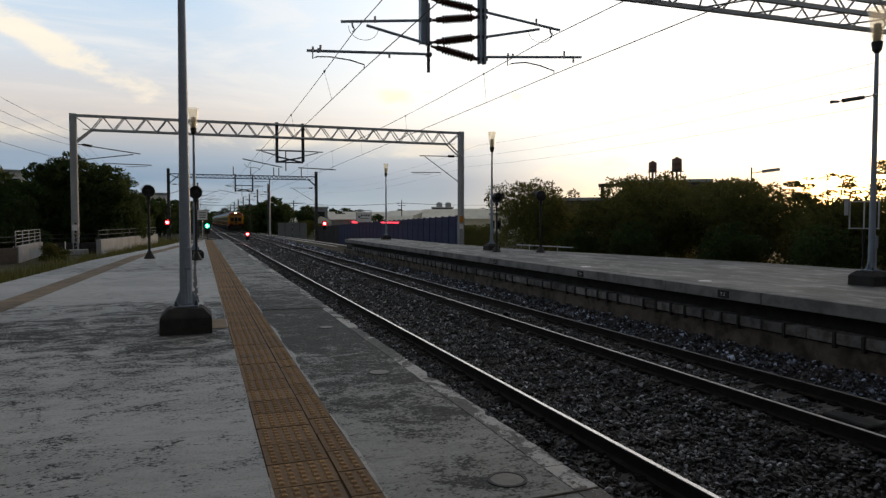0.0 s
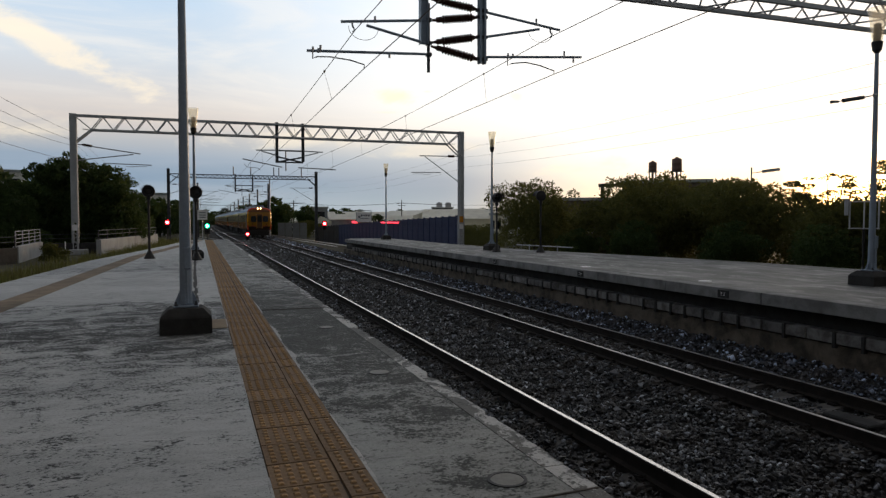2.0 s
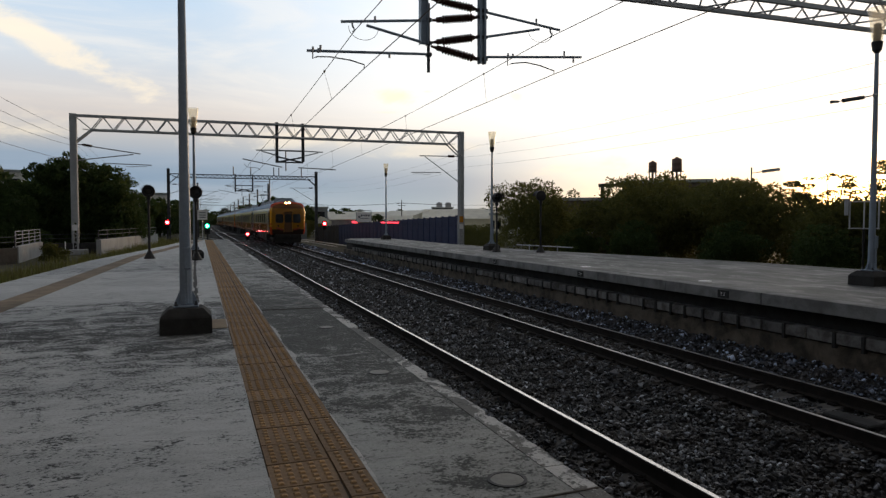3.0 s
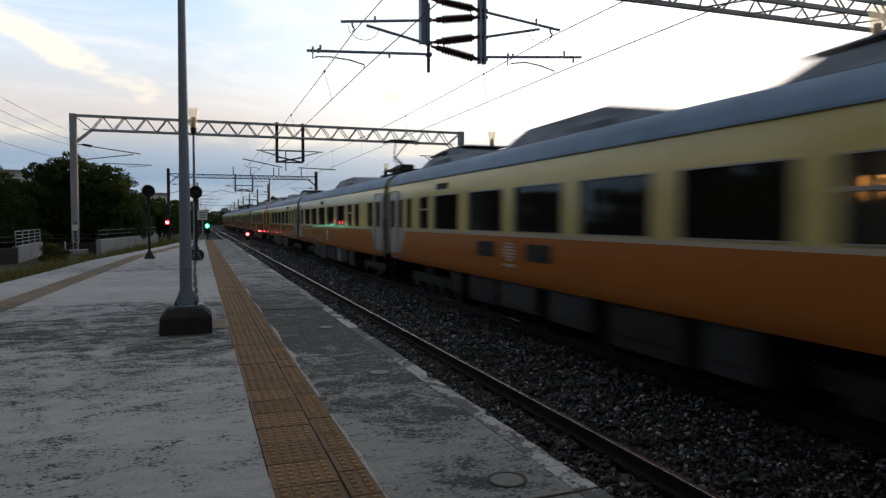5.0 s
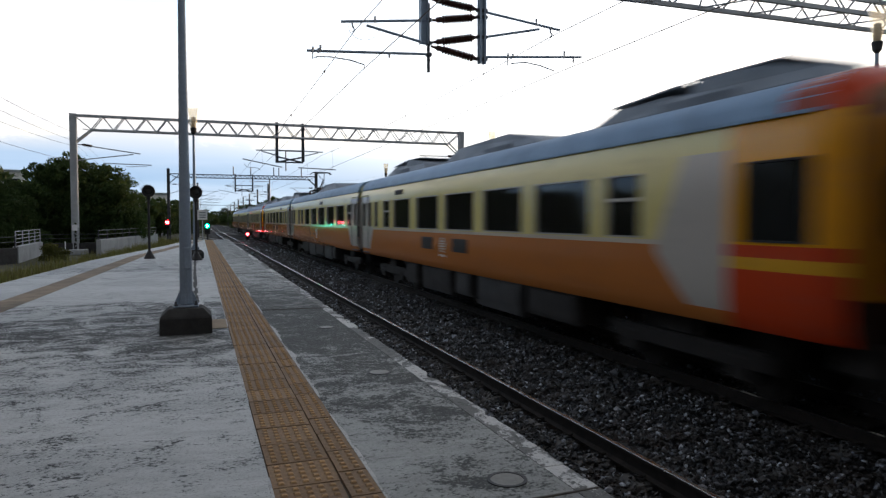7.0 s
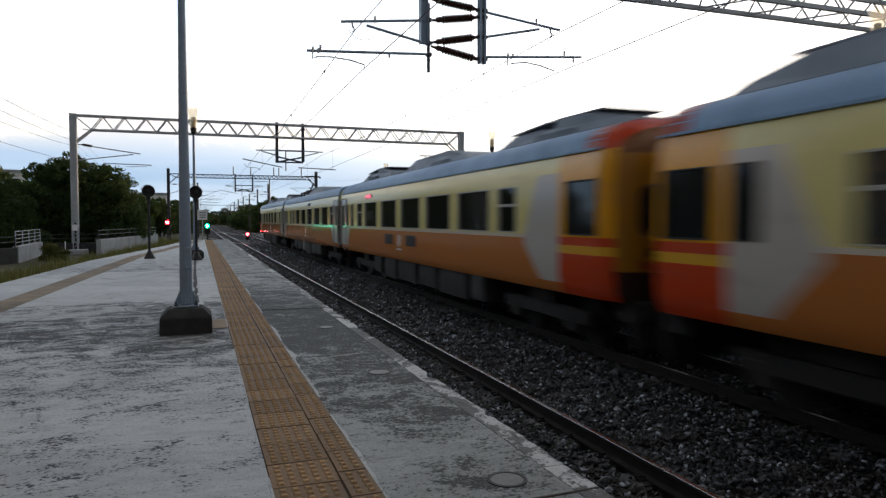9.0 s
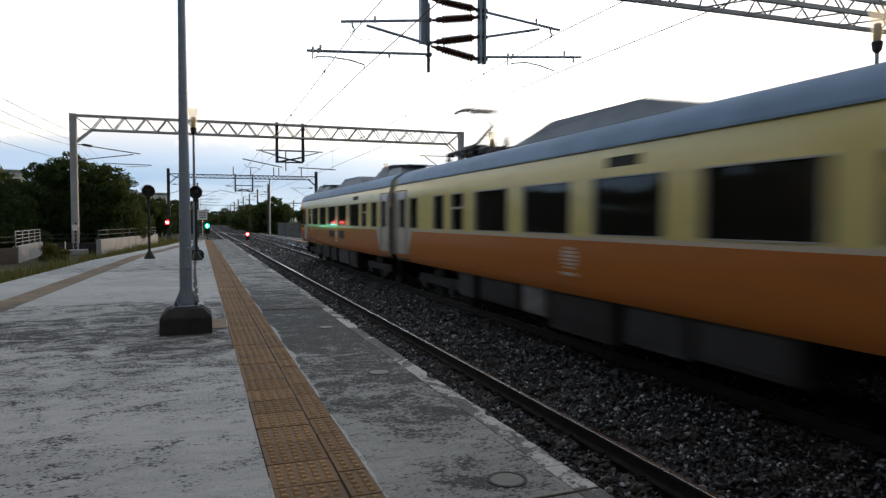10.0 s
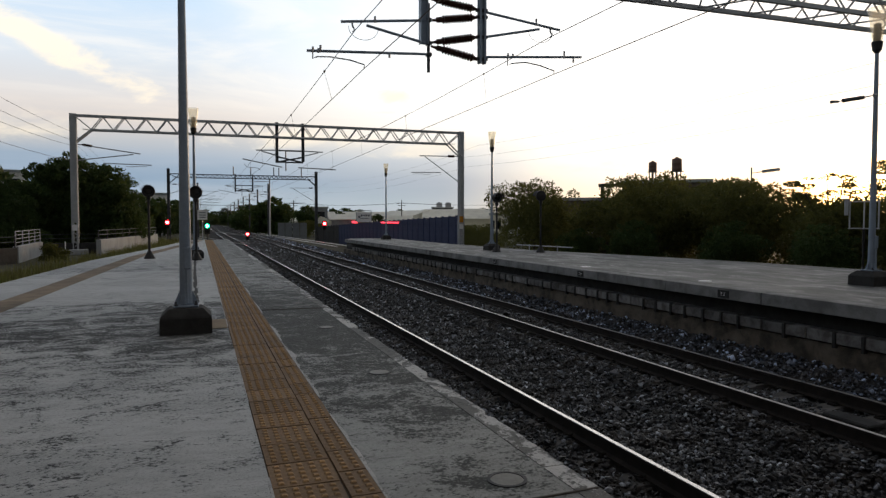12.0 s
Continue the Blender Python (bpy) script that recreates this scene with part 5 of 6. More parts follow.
    for k in range(14):
        plant(rnd.choice((far, far2)), -28 + k * 5.2 + rnd.uniform(-1, 1), 428 + rnd.uniform(-4, 6), -.6, rnd.uniform(0, 360), rnd.uniform(1.2, 1.6), "dark tree in the belt closing the distance", "far tree belt")
    # belts of trees that close the view along the line
    for k in range(46):
        x = -150 + k * 6.2 + rnd.uniform(-2, 2)
        y = 300 + 40 * math.sin(k * 1.3) + rnd.uniform(-15, 15)
        plant(rnd.choice((far, far2)), x, y, -.6, rnd.uniform(0, 360), rnd.uniform(.9, 1.25) * (1.0 if abs(x - 5) > 9 else .85), "dark tree in the belt closing the distance", "far tree belt")
    for k in range(16):
        for sx in (-1, 1):
            x = 5 + sx * rnd.uniform(9, 14)
            plant(rnd.choice((far, far2)), x, 130 + k * 11 + rnd.uniform(-3, 3), -.6, rnd.uniform(0, 360), rnd.uniform(.62, .95), "dark tree beside the distant line", "trackside trees")
    for x, y, s in ((20.5, 47, .45), (22.0, 52, .48), (18.8, 49, .40), (24, 60, .5), (27, 66, .52), (19.5, 44, .40), (38, 95, .46), (42, 97, .50), (46, 99, .45), (34.5, 99, .44), (30, 104, .42), (14.6, 104, .58), (16.2, 108, .62), (17.6, 112, .58), (19.4, 116, .5)):
        plant(rnd.choice(broad), x, y, -.6, rnd.uniform(0, 360), s, "low yellow-green bush by the yard", "yard bushes", "bush")
    low = tree_kind(41, 1.5, .9, 5000, .05, M_LEAF2, .0)
    for x, y, q in ((-6.35, 34.8, .62), (-5.9, 35.6, .4), (-4.9, 46.5, .7)):
        plant(low, x, y, .2, rnd.uniform(0, 360), q, "green weedy bush on the bank beside the parapet", "bank bushes", "bush")
    # tufts of grass beside the platform
    rng = np.random.default_rng(2)
    k = 26000
    y = rng.uniform(9, 60, k)
    edge = np.interp(y, [p[0] for p in L_TAPER], [p[1] for p in L_TAPER])
    x = edge - rng.uniform(.05, 3.2, k)
    base = np.stack([x, y, np.full(k, .33) - .1 * rng.random(k)], 1)
    h = rng.uniform(.08, .46, k) * (1 + .6 * np.sin(y * 1.3) * np.cos(x * 2))
    ang = rng.uniform(0, 6.283, k)
    sd = np.stack([np.cos(ang), np.sin(ang), np.zeros(k)], 1) * .016
    tip = base + np.stack([rng.normal(0, .06, k), rng.normal(0, .06, k), h], 1)
    co = np.stack([base - sd, base + sd, tip], 1).reshape(-1, 3)
    tagged(raw("grass", co.tolist(), np.arange(3 * k).reshape(-1, 3).tolist(), M_GRASS), "rough tufts of dry green grass beside the platform", "grass", kind="stuff")
    bm = B()
    prism(bm, [(x - .02, y) for y, x in L_TAPER] + [(-11, 60), (-11, -12)], "z", -.65, .28)
    tagged(part("grass_bank", bm, M_SOIL), "earth bank with grass between platform and parapet", "ground", kind="structure")


FOOT_X = -6.3


# ---------------------------------------------------------------- walls, fences, buildings
def parapet():
    w = empty("parapet_wall", pose(0, 0, 0), "weathered concrete parapet with square gaps and steel rail on top", "wall", kind="structure")
    spans = [((-12.0, 22.0), (-7.4, 33.4), .95, M_DARKCONC), ((-7.4, 33.5), (-7.85, 40.6), 1.0, M_WHITEWALL), ((-7.85, 40.7), (-4.8, 41.9), .9, M_DARKCONC), ((-4.75, 37.8), (-2.9, 52.5), 1.15, M_WHITEWALL)]
    for (xa, ya), (xb, yb), top, mat in spans:
        ln, ang = math.hypot(xb - xa, yb - ya), math.degrees(math.atan2(yb - ya, xb - xa))
        bm = B()
        box(bm, 0, ln, -.12, .12, -.6, top, .02)
        part("wall_panel", bm, mat, w, m=pose(xa, ya, 0, 0, 0, ang))
        bm = B()
        n = max(2, int(ln / 1.6))
        pale = mat is M_WHITEWALL and ya < 36
        rise = .66 if pale else .48
        for k in range(n + 1):
            tube(bm, (ln * k / n, 0, top), (ln * k / n, 0, top + rise), .024, seg=6)
        for z in ((.16, .32, .48, .64) if pale else (.24, .46)):
            tube(bm, (0, 0, top + z), (ln, 0, top + z), .018, seg=6)
        part("railing", bm, M_GALV if pale else M_DARKSTEEL, w, "thin steel railing", m=pose(xa, ya, 0, 0, 0, ang))
    bm = B()
    tube(bm, (-6.0, 36.4, 0), (-6.0, 36.4, 1.12), .028, seg=8)
    foot = B()
    box(foot, -.6, .6, -.45, .45, -.3, .55, .03)
    tagged(part("column_footing", foot, M_GALV, m=pose(FOOT_X, 41.3, 0)), "square grey steel-clad footing under the gantry column", "footing", kind="structure")
    # dark ladder hooks fixed to the pale wall
    for x, y, z, ang in ((-7.43, 37.2, .66, 94), (-4.62, 38.5, .76, 83), (-4.05, 43.0, .80, 83), (-3.45, 48.0, .84, 83)):
        hook = B()
        box(hook, -.03, .03, .12, .17, -.2, .2)
        for q in (-.18, 0, .18):
            box(hook, -.03, .16, .12, .17, q - .03, q + .03)
        part("wall_hook", hook, M_DARKSTEEL, w, m=pose(x, y, z, 0, 0, ang))
    tagged(part("marker_post", bm, M_SIGNWHITE), "slim white marker post in the grass", "post")


def hoarding():
    """Blue site hoarding of tall sheet panels that falls away with distance."""
    f = empty("site_hoarding", pose(0, 0, 0), "dark blue sheet-metal hoarding with ribbed panels", "fence", kind="structure")
    pts = [(16.6, 42.2, 2.42), (16.2, 58, 2.1), (15.25, 78, 1.55), (14.6, 90, 1.2)]
    for (xa, ya, za), (xb, yb, zb) in zip(pts, pts[1:]):
        n = int(math.hypot(xb - xa, yb - ya) / 1.25)
        for k in range(n):
            t0, t1 = k / n, (k + 1) / n
            x0, y0, x1, y1 = xa + (xb - xa) * t0, ya + (yb - ya) * t0, xa + (xb - xa) * t1, ya + (yb - ya) * t1
            z = za + (zb - za) * (t0 + t1) / 2
            ln, ang = math.hypot(x1 - x0, y1 - y0), math.degrees(math.atan2(y1 - y0, x1 - x0))
            bm = B()
            prof = []
            m = 5
            for i in range(m):
                u = (i / m) * (ln - .05) + .01
                prof += [(u, 0), (u + .03, .03), (u + ln / m * .5, .03), (u + ln / m * .5 + .03, 0)]
            prof += [(ln - .03, 0), (ln - .03, .08), (.01, .08)]
            prism(bm, prof, "z", -.6, z)
            box(bm, ln - .05, ln + .03, -.03, .11, -.6, z + .05)
            part("panel", bm, M_BLUEFENCE if ya < 77 else M_DARKCONC, f, m=pose(x0, y0, 0, 0, 0, ang))
    g = empty("grey_fence", pose(0, 0, 0), "grey sheet fence panels beside the siding", "fence", kind="structure")
    for k in range(4):
        bm = B()
        box(bm, -.49, .49, -.03, .03, -.6, 1.75, .01)
        for i in range(5):
            box(bm, -.45 + i * .2, -.40 + i * .2, -.06, -.03, -.6, 1.72)
        part("panel", bm, M_GREYFENCE, g, m=pose(11.2 + k * 1.0, 101 - k * .4, 0, 0, 0, -8))
    # low railing behind the far platform
    r = empty("platform_railing", pose(0, 0, 0), "low pale railing along the back of the far platform", "railing", kind="structure")
    line = [(12.3, 25.4), (12.95, 22.0)]
    for (xa, ya), (xb, yb) in zip(line, line[1:]):
        bm = B()
        tube(bm, (xa, ya, PLAT + .16), (xb, yb, PLAT + .16), .022, seg=5)
        part("rail", bm, M_GALV, r)
        n = int((ya - yb) / 1.6)
        for k in range(n):
            t = (k + .5) / n
            bm = B()
            tube(bm, (xa + (xb - xa) * t, ya + (yb - ya) * t, -.6), (xa + (xb - xa) * t, ya + (yb - ya) * t, PLAT + .2), .025, seg=6)
            part("post", bm, M_GALV, r)


def building(name, x, y, w, d, h, wall, label, storeys=2, bays=4, turn=0.0, roof="flat", gable=1.0, z0=-.6, roofmat=None):
    b = empty(name, pose(x, y, z0, 0, 0, turn), label, "building", "buildings")
    bm = B()
    box(bm, -w / 2, w / 2, -d / 2, d / 2, 0, h, .03)
    part("wall", bm, wall, b)
    bm = B()
    if roof == "flat":
        box(bm, -w / 2 - .2, w / 2 + .2, -d / 2 - .2, d / 2 + .2, h + .002, h + .35, .03)
    else:
        prism(bm, [(-w / 2 - .4, h - .1), (w / 2 + .4, h - .1), (w / 2 + .4, h + .05), (0, h + gable), (-w / 2 - .4, h + .05)], "y", -d / 2 - .4, d / 2 + .4)
    part("roof", bm, roofmat or M_ROOFMETAL, b)
    for s in range(storeys):
        for k in range(bays):
            win = empty("window", pose(-w / 2 + w * (k + .5) / bays, -d / 2, h * (s + .5) / storeys), "", "")
            del_tags(win)
            win.parent = b
            bm = B()
            ww, hh = w / bays * .27, h / storeys * .22
            box(bm, -ww, ww, -.04, .02, -hh, hh)
            part("pane", bm, M_GLASS, win)
            bm = B()
            box(bm, -ww - .08, ww + .08, -.10, .02, -hh - .1, -hh - .002)
            part("sill", bm, M_PALEWALL, win)
    return b


def del_tags(ob):
    for k in list(ob.keys()):
        del ob[k]


def water_tank(x, y, z, r, h):
    t = empty("water_tank", pose(x, y, z), "brown steel rooftop water tank on a stand", "water tank", "water tanks")
    bm = B()
    lathe(bm, [(r * .95, .9), (r, .95), (r * 1.03, .9 + h * .25), (r, .9 + h * .28), (r, .9 + h * .6), (r * 1.03, .9 + h * .63), (r, .9 + h * .66), (r, .9 + h * .97), (r * .92, .9 + h * 1.03), (r * .45, .9 + h * 1.12), (r * .3, .9 + h * 1.13), (r * .3, .9 + h * 1.2), (r * .1, .9 + h * 1.21)], 20)
    part("tank", bm, M_TANK, t, smooth=True)
    bm = B()
    for a in range(4):
        c, s = math.cos(a * 1.571 + .78) * r * .8, math.sin(a * 1.571 + .78) * r * .8
        tube(bm, (c, s, 0), (c, s, .92), .07, seg=6)
    box(bm, -r, r, -r, r, .82, .9)
    part("stand", bm, M_DARKSTEEL, t)


def surroundings():
    # house with water tanks behind the trees
    h = building("concrete_house", 51.5, 66.5, 9.5, 8, 6.9, M_WALLBROWN, "unfinished flat-roofed concrete house behind the trees", 2, 4, turn=-38)
    b = empty("roof_frame", pose(43.2, 67.3, 4.75), "open concrete roof frame on the house", "roof frame")
    for k in range(3):
        bm = B()
        box(bm, -.2 + k * 3.2, .2 + k * 3.2, -.2, .2, 0, 1.3)
        part("post", bm, M_WALLBROWN, b)
    bm = B()
    box(bm, -.4, 7.2, -2, .4, 1.3, 1.62)
    part("slab", bm, M_WALLBROWN, b)
    b.matrix_basis = pose(43.6, 67.6, 4.6, 0, 0, -34)
    building("annexe", 44.5, 72.0, 9, 8, 5.0, M_WALLBROWN, "lower concrete annexe of the unfinished house", 1, 3, turn=-36)
    water_tank(47.84, 64.12, 6.65, .44, 1.0)
    water_tank(49.87, 62.56, 6.65, .54, 1.3)
    # pale block and warm block left
    building("apartment_block", -29.5, 112, 12, 10, 9.3, M_PALEWALL, "pale rendered block behind the trees", 3, 5, turn=12)
    building("town_house", -7.6, 132, 5, 5, 7.2, M_PALEWALL, "small warm-lit town house beyond the trees", 2, 3)
    # sheds across the yard
    building("long_shed", 46.2, 153, 15, 16, 2.7, M_CREAMWALL, "long low cream warehouse with pale pitched roof", 1, 5, turn=16, roof="gable", gable=2.3, roofmat=M_PALEROOF)
    building("sheet_shed", 54.6, 144, 13.5, 14, 3.0, M_CREAMWALL, "warehouse with shallow pale sheet roof", 1, 5, turn=69, roof="gable", gable=2.2, roofmat=M_PALEROOF)
    building("lean_to", 38.4, 141, 7.0, 9, 2.2, M_CREAMWALL, "low shed with shallow pale sheet roof", 1, 3, turn=75, roof="gable", gable=1.5, roofmat=M_PALEROOF)
    building("low_hall", 20.8, 140, 9, 7.4, 2.2, M_PALEWALL, "low pale hall beyond the siding", 1, 4, turn=12, roof="gable", gable=1.7, roofmat=M_PALEROOF)
    building("bump_hall", 48.9, 230, 14, 22, 3.6, M_PALEWALL, "distant long hall with pale roof", 1, 5, turn=78, roof="gable", gable=2.0, roofmat=M_PALEROOF)
    building("red_shop", 25.3, 121, 5.8, 6, 2.85, M_WHITEWALL, "low white shop with a shallow pale roof", 1, 4, turn=78, roof="gable", gable=.95, roofmat=M_PALEROOF)
    building("plant_house", 56.4, 158, 5.0, 5, 5.6, M_DARKCONC, "dark flat-roofed plant house behind the sheds", 1, 2, turn=-20)
    for x, y in ((55.2, 157), (57.3, 156.4)):
        k = empty("rooftop_unit", pose(x, y, 5.35, 0, 0, -20), "grey boxy cooling unit on the plant house roof", "cooling unit", "cooling units")
        bm = B()
        box(bm, -.72, .72, -.7, .7, 0, .95, .06)
        for q in (-.4, 0, .4):
            box(bm, q - .12, q + .12, -.73, -.7, .2, .75)
        part("casing", bm, M_GALV, k)
        bm = B()
        lathe(bm, [(.5, .95), (.5, 1.08), (.42, 1.1)], 14)
        part("fan_ring", bm, M_DARKSTEEL, k)
    building("dark_house", 23.8, 150, 5.5, 7, 5.3, M_GREYFENCE, "dark flat-roofed house beyond the siding", 2, 2, turn=-9)
    for x, y, w, d, h, g, t in ((33, 258, 16, 20, 2.2, 2.6, 8), (55, 266, 14, 22, 2.5, 2.2, 77), (79, 252, 15, 24, 2.8, 2.4, 72), (104, 262, 14, 22, 3.2, 2.2, 70)):
        building("far_hall", x, y, w, d, h, M_CREAMWALL, "distant pale factory hall with a shallow pitched roof", 1, 3, turn=t, roof="gable", gable=g, roofmat=M_PALEROOF)
    building("yellow_hall", 53.6, 130, 9, 7.5, 3.0, M_CREAMWALL, "pale yellowish hall with a pitched sheet roof", 1, 4, turn=68, roof="gable", gable=2.1, roofmat=M_PALEROOF)
    building("yellow_hall", 56.4, 120, 7, 10, 3.7, M_CREAMWALL, "pale yellowish hall with a row of windows", 1, 6, turn=-25)
    building("yard_hall", 62, 104, 24, 12, 4.4, M_PALEWALL, "yellowish warehouse wall beyond the yard", 1, 8, turn=-31, roof="gable", gable=1.2)
    for x, y, n in ((24.9, 116.4, 2),):
        s = empty("shop_sign", pose(x, y, -.6, 0, 0, -14), "red glowing sign band on posts beyond the hoarding", "sign", "red signs")
        for k in range(n):
            bm = B()
            box(bm, k * .78, k * .78 + .7, -.05, .05, 2.22, 2.58)
            part("sign_panel", bm, M_REDBAR, s)
            bm = B()
            tube(bm, (k * .78 + .35, .06, 0), (k * .78 + .35, .06, 2.5), .05, seg=6)
            part("post", bm, M_GALV, s)
    s = empty("lit_sign", pose(16.13, 56.5, 1.89, 0, 0, 92), "red glowing sign strip fixed along the top of the hoarding", "sign", "red signs")
    for a, ln in ((.0, 1.5), (1.62, .8), (2.6, 1.6), (4.35, .6)):
        bm = B()
        box(bm, a, a + ln, -.03, .09, -.04, .08, .01)
        part("sign_panel", bm, M_REDBAR, s)
    # cabinet post with two tubes near the far lamp
    st = empty("street_light", pose(46.5, 48.2, -.6), "grey street light with a flat arm over the trees", "street light", "street lights")
    bm = B()
    tube(bm, (0, 0, 0), (0, 0, 7.42), .09, .07, 8)
    tube(bm, (0, 0, 6.92), (.8, -.5, 7.05), .04, seg=6)
    part("pole", bm, M_GALV, st)
    bm = B()
    box(bm, -.72, .72, -.2, .2, -.13, .13, .03)
    part("lamp_head", bm, M_GALV, st, m=pose(1.35, -.85, 7.14, 0, -7, -33))
    fr = empty("steel_frame", pose(16.5, 13.6, -.6, 0, 0, -50), "pale steel pipe frame on posts among the bushes", "frame")
    for u in (0, .33, .66):
        bm = B()
        tube(bm, (u, 0, 2.5), (u, 0, 3.25), .02, seg=6)
        part("upright", bm, M_GALV, fr)
    bm = B()
    tube(bm, (.33, .02, 0), (.33, .02, 2.6), .03, seg=6)
    part("leg", bm, M_BLACK, fr, "dark steel leg")
    for z in (2.5, 3.22):
        bm = B()
        tube(bm, (-.04, 0, z), (.70, 0, z), .018, seg=6)
        part("crossbar", bm, M_GALV, fr)
    bm = B()
    box(bm, -.13, -.03, -.06, .06, 2.85, 3.3, .01)
    part("box", bm, M_GALV, fr)
    for x, y in ((40.7, 140), (19.3, 150)):
        p = empty("utility_pole", pose(x, y, -.6), "wooden utility pole with crossarms across the yard", "pole", "utility poles")
        bm = B()
        tube(bm, (0, 0, 0), (0, 0, 7.0), .12, .09, 8)
        part("shaft", bm, M_BARK, p)
        bm = B()
        box(bm, -1.0, 1.0, -.06, .06, 6.3, 6.42)
        box(bm, -.8, .8, -.06, .06, 5.8, 5.9)
        part("crossarm", bm, M_BARK, p)


    w = empty("yard_wires", pose(0, 0, 0), "thin distribution wires between the utility poles", "overhead wires", "overhead wires")
    ends = ((-4.0, 158), (19.3, 150), (40.7, 140), (70.0, 128))
    for (xa, ya), (xb, yb) in zip(ends, ends[1:]):
        for z, q in ((5.8, -.8), (5.8, .8)):
            bm = B()
            path(bm, [(xa + (xb - xa) * k / 10 + q, ya + (yb - ya) * k / 10, z - .5 * 4 * (k / 10) * (1 - k / 10)) for k in range(11)], .022, 4)
            part("wire", bm, M_WIRE, w)


def shade_walls():
    """Plain unseen walls closing the place behind and beside the viewpoint, added for shade."""
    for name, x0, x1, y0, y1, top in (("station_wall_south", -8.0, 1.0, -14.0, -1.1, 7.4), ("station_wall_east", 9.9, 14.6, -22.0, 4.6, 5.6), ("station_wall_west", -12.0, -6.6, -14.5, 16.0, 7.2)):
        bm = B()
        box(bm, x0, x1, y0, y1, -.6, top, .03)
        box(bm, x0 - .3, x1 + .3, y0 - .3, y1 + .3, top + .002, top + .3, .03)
        tagged(part(name, bm, M_FASCIA), "plain grey wall out of view, added to cut the skylight", "wall", kind="structure")


greenery()
parapet()
hoarding()
surroundings()
shade_walls()
# ---------------------------------------------------------------- the train
HW = 1.43           # half width
Z_SKIRT, Z_ROOF, Z_TOP = .95, 3.16, 3.65
WIN0, WIN1 = 1.89, 2.73


def livery(name, cab):
    """Body paint laid out along the car (y from the leading end) and up it (z)."""
    def build(N, b, tc):
        sep = N.n("ShaderNodeSeparateXYZ")
        N.link(tc, sep.inputs[0])
        y, z = sep.outputs[1], sep.outputs[2]
        cream, orange, grey = (.635, .56, .228), (.425, .153, .036), (.45, .425, .385)
        pale, amber, red = (.56, .50, .40), (.68, .31, .008), (.48, .052, .012)
        step = lambda v, t: N.math("GREATER_THAN", v, t)
        c = N.mix(step(z, 1.815), orange, pale)
        c = N.mix(step(z, 1.875), c, cream)
        # grey end panels with a slanted edge
        def panel(c, u, top):
            low = N.math("ADD", .75, N.math("MULTIPLY", z, .68))
            lim = N.math("MINIMUM", low, 2.05)
            up = N.math("SUBTRACT", lim, N.math("MULTIPLY", step(z, 1.9), .5))
            inside = N.math("MULTIPLY", N.math("LESS_THAN", u, up), N.math("LESS_THAN", z, top))
            inside = N.math("MULTIPLY", inside, step(z, 1.16))
            return N.mix(inside, c, grey)
        c = panel(c, N.math("SUBTRACT", 20.0, y), 2.92)
        if cab:
            lim = N.math("MINIMUM", N.math("ADD", 1.35, N.math("MULTIPLY", z, 1.02)), N.math("SUBTRACT", 4.02, N.math("MULTIPLY", z, .50)))
            lim = N.math("MINIMUM", lim, 3.1)
            c = N.mix(N.math("MULTIPLY", N.math("LESS_THAN", y, lim), N.math("MULTIPLY", step(z, 1.12), N.math("LESS_THAN", z, 2.88))), c, grey)
            front = N.mix(step(z, 1.60), red, (.62, .33, .015))
            front = N.mix(step(z, 1.73), front, red)
            front = N.mix(step(z, 1.86), front, amber)
            front = N.mix(step(z, 3.15), front, red)
            # amber of the nose end darkened: its shade is put into the paint
            shaded_face = N.mix(step(z, 1.38), (.026, .014, .010), (.30, .132, .010))
            shaded_face = N.mix(step(z, 3.08), shaded_face, (.17, .062, .014))
            front = N.mix(N.math("LESS_THAN", y, .47), front, shaded_face)
            c = N.mix(N.math("LESS_THAN", y, 1.86), c, front)
        else:
            c = panel(c, y, 2.92)
        dirt = N.noise(N.mapping(tc, (1, .35, 1.6)), 2.2, 6, .6)
        c = N.mix(N.math("MULTIPLY", N.smooth(dirt, .5, .75), .18), c, (.12, .10, .08))
        b.inputs["Specular IOR Level"].default_value = .32
        N.link(c, b.inputs["Base Color"])
        N.link(N.math("ADD", .10, N.math("MULTIPLY", dirt, .14)), b.inputs["Roughness"])
        N.link(N.bump(N.noise(tc, 1.3, 2), .05, .02), b.inputs["Normal"])
    return material(name, .5, .28, 0, build)


M_BELLOWS = worn("grey_bellows_cloth", (.24, .215, .19), (.15, .13, .115), .9, scale=5)
M_HOOD = worn("olive_gangway_cover", (.28, .26, .07), (.19, .18, .06), .6, scale=3)
M_SEAT = worn("dark_blue_seat_cloth", (.06, .075, .11), (.04, .05, .07), .9, scale=8)
M_CABCAR = livery("cab_car_livery", True)
M_MIDCAR = livery("trailer_livery", False)
M_ROOF = worn("blue_grey_roof_paint", (.20, .315, .47), (.13, .195, .28), .55, 0, scale=1.2, amount=.5)
M_UNDER = worn("underframe_grime", (.026, .024, .023), (.014, .0135, .013), .85, scale=3)
M_BOXGREY = worn("grey_equipment_box", (.034, .034, .035), (.018, .018, .018), .7, scale=2)
M_BOXPALE = worn("pale_equipment_box", (.16, .16, .16), (.06, .058, .055), .6, scale=3)
M_RUBBER = worn("black_rubber", (.02, .02, .02), (.03, .03, .03), .7, scale=9)
M_FRAME = worn("window_frame_metal", (.34, .33, .30), (.24, .23, .21), .5, .2, scale=9, amount=.3, bump=.03)
M_AMBER = worn("amber_cab_paint", (.36, .16, .012), (.27, .11, .012), .35, scale=2, amount=.3, bump=.04)
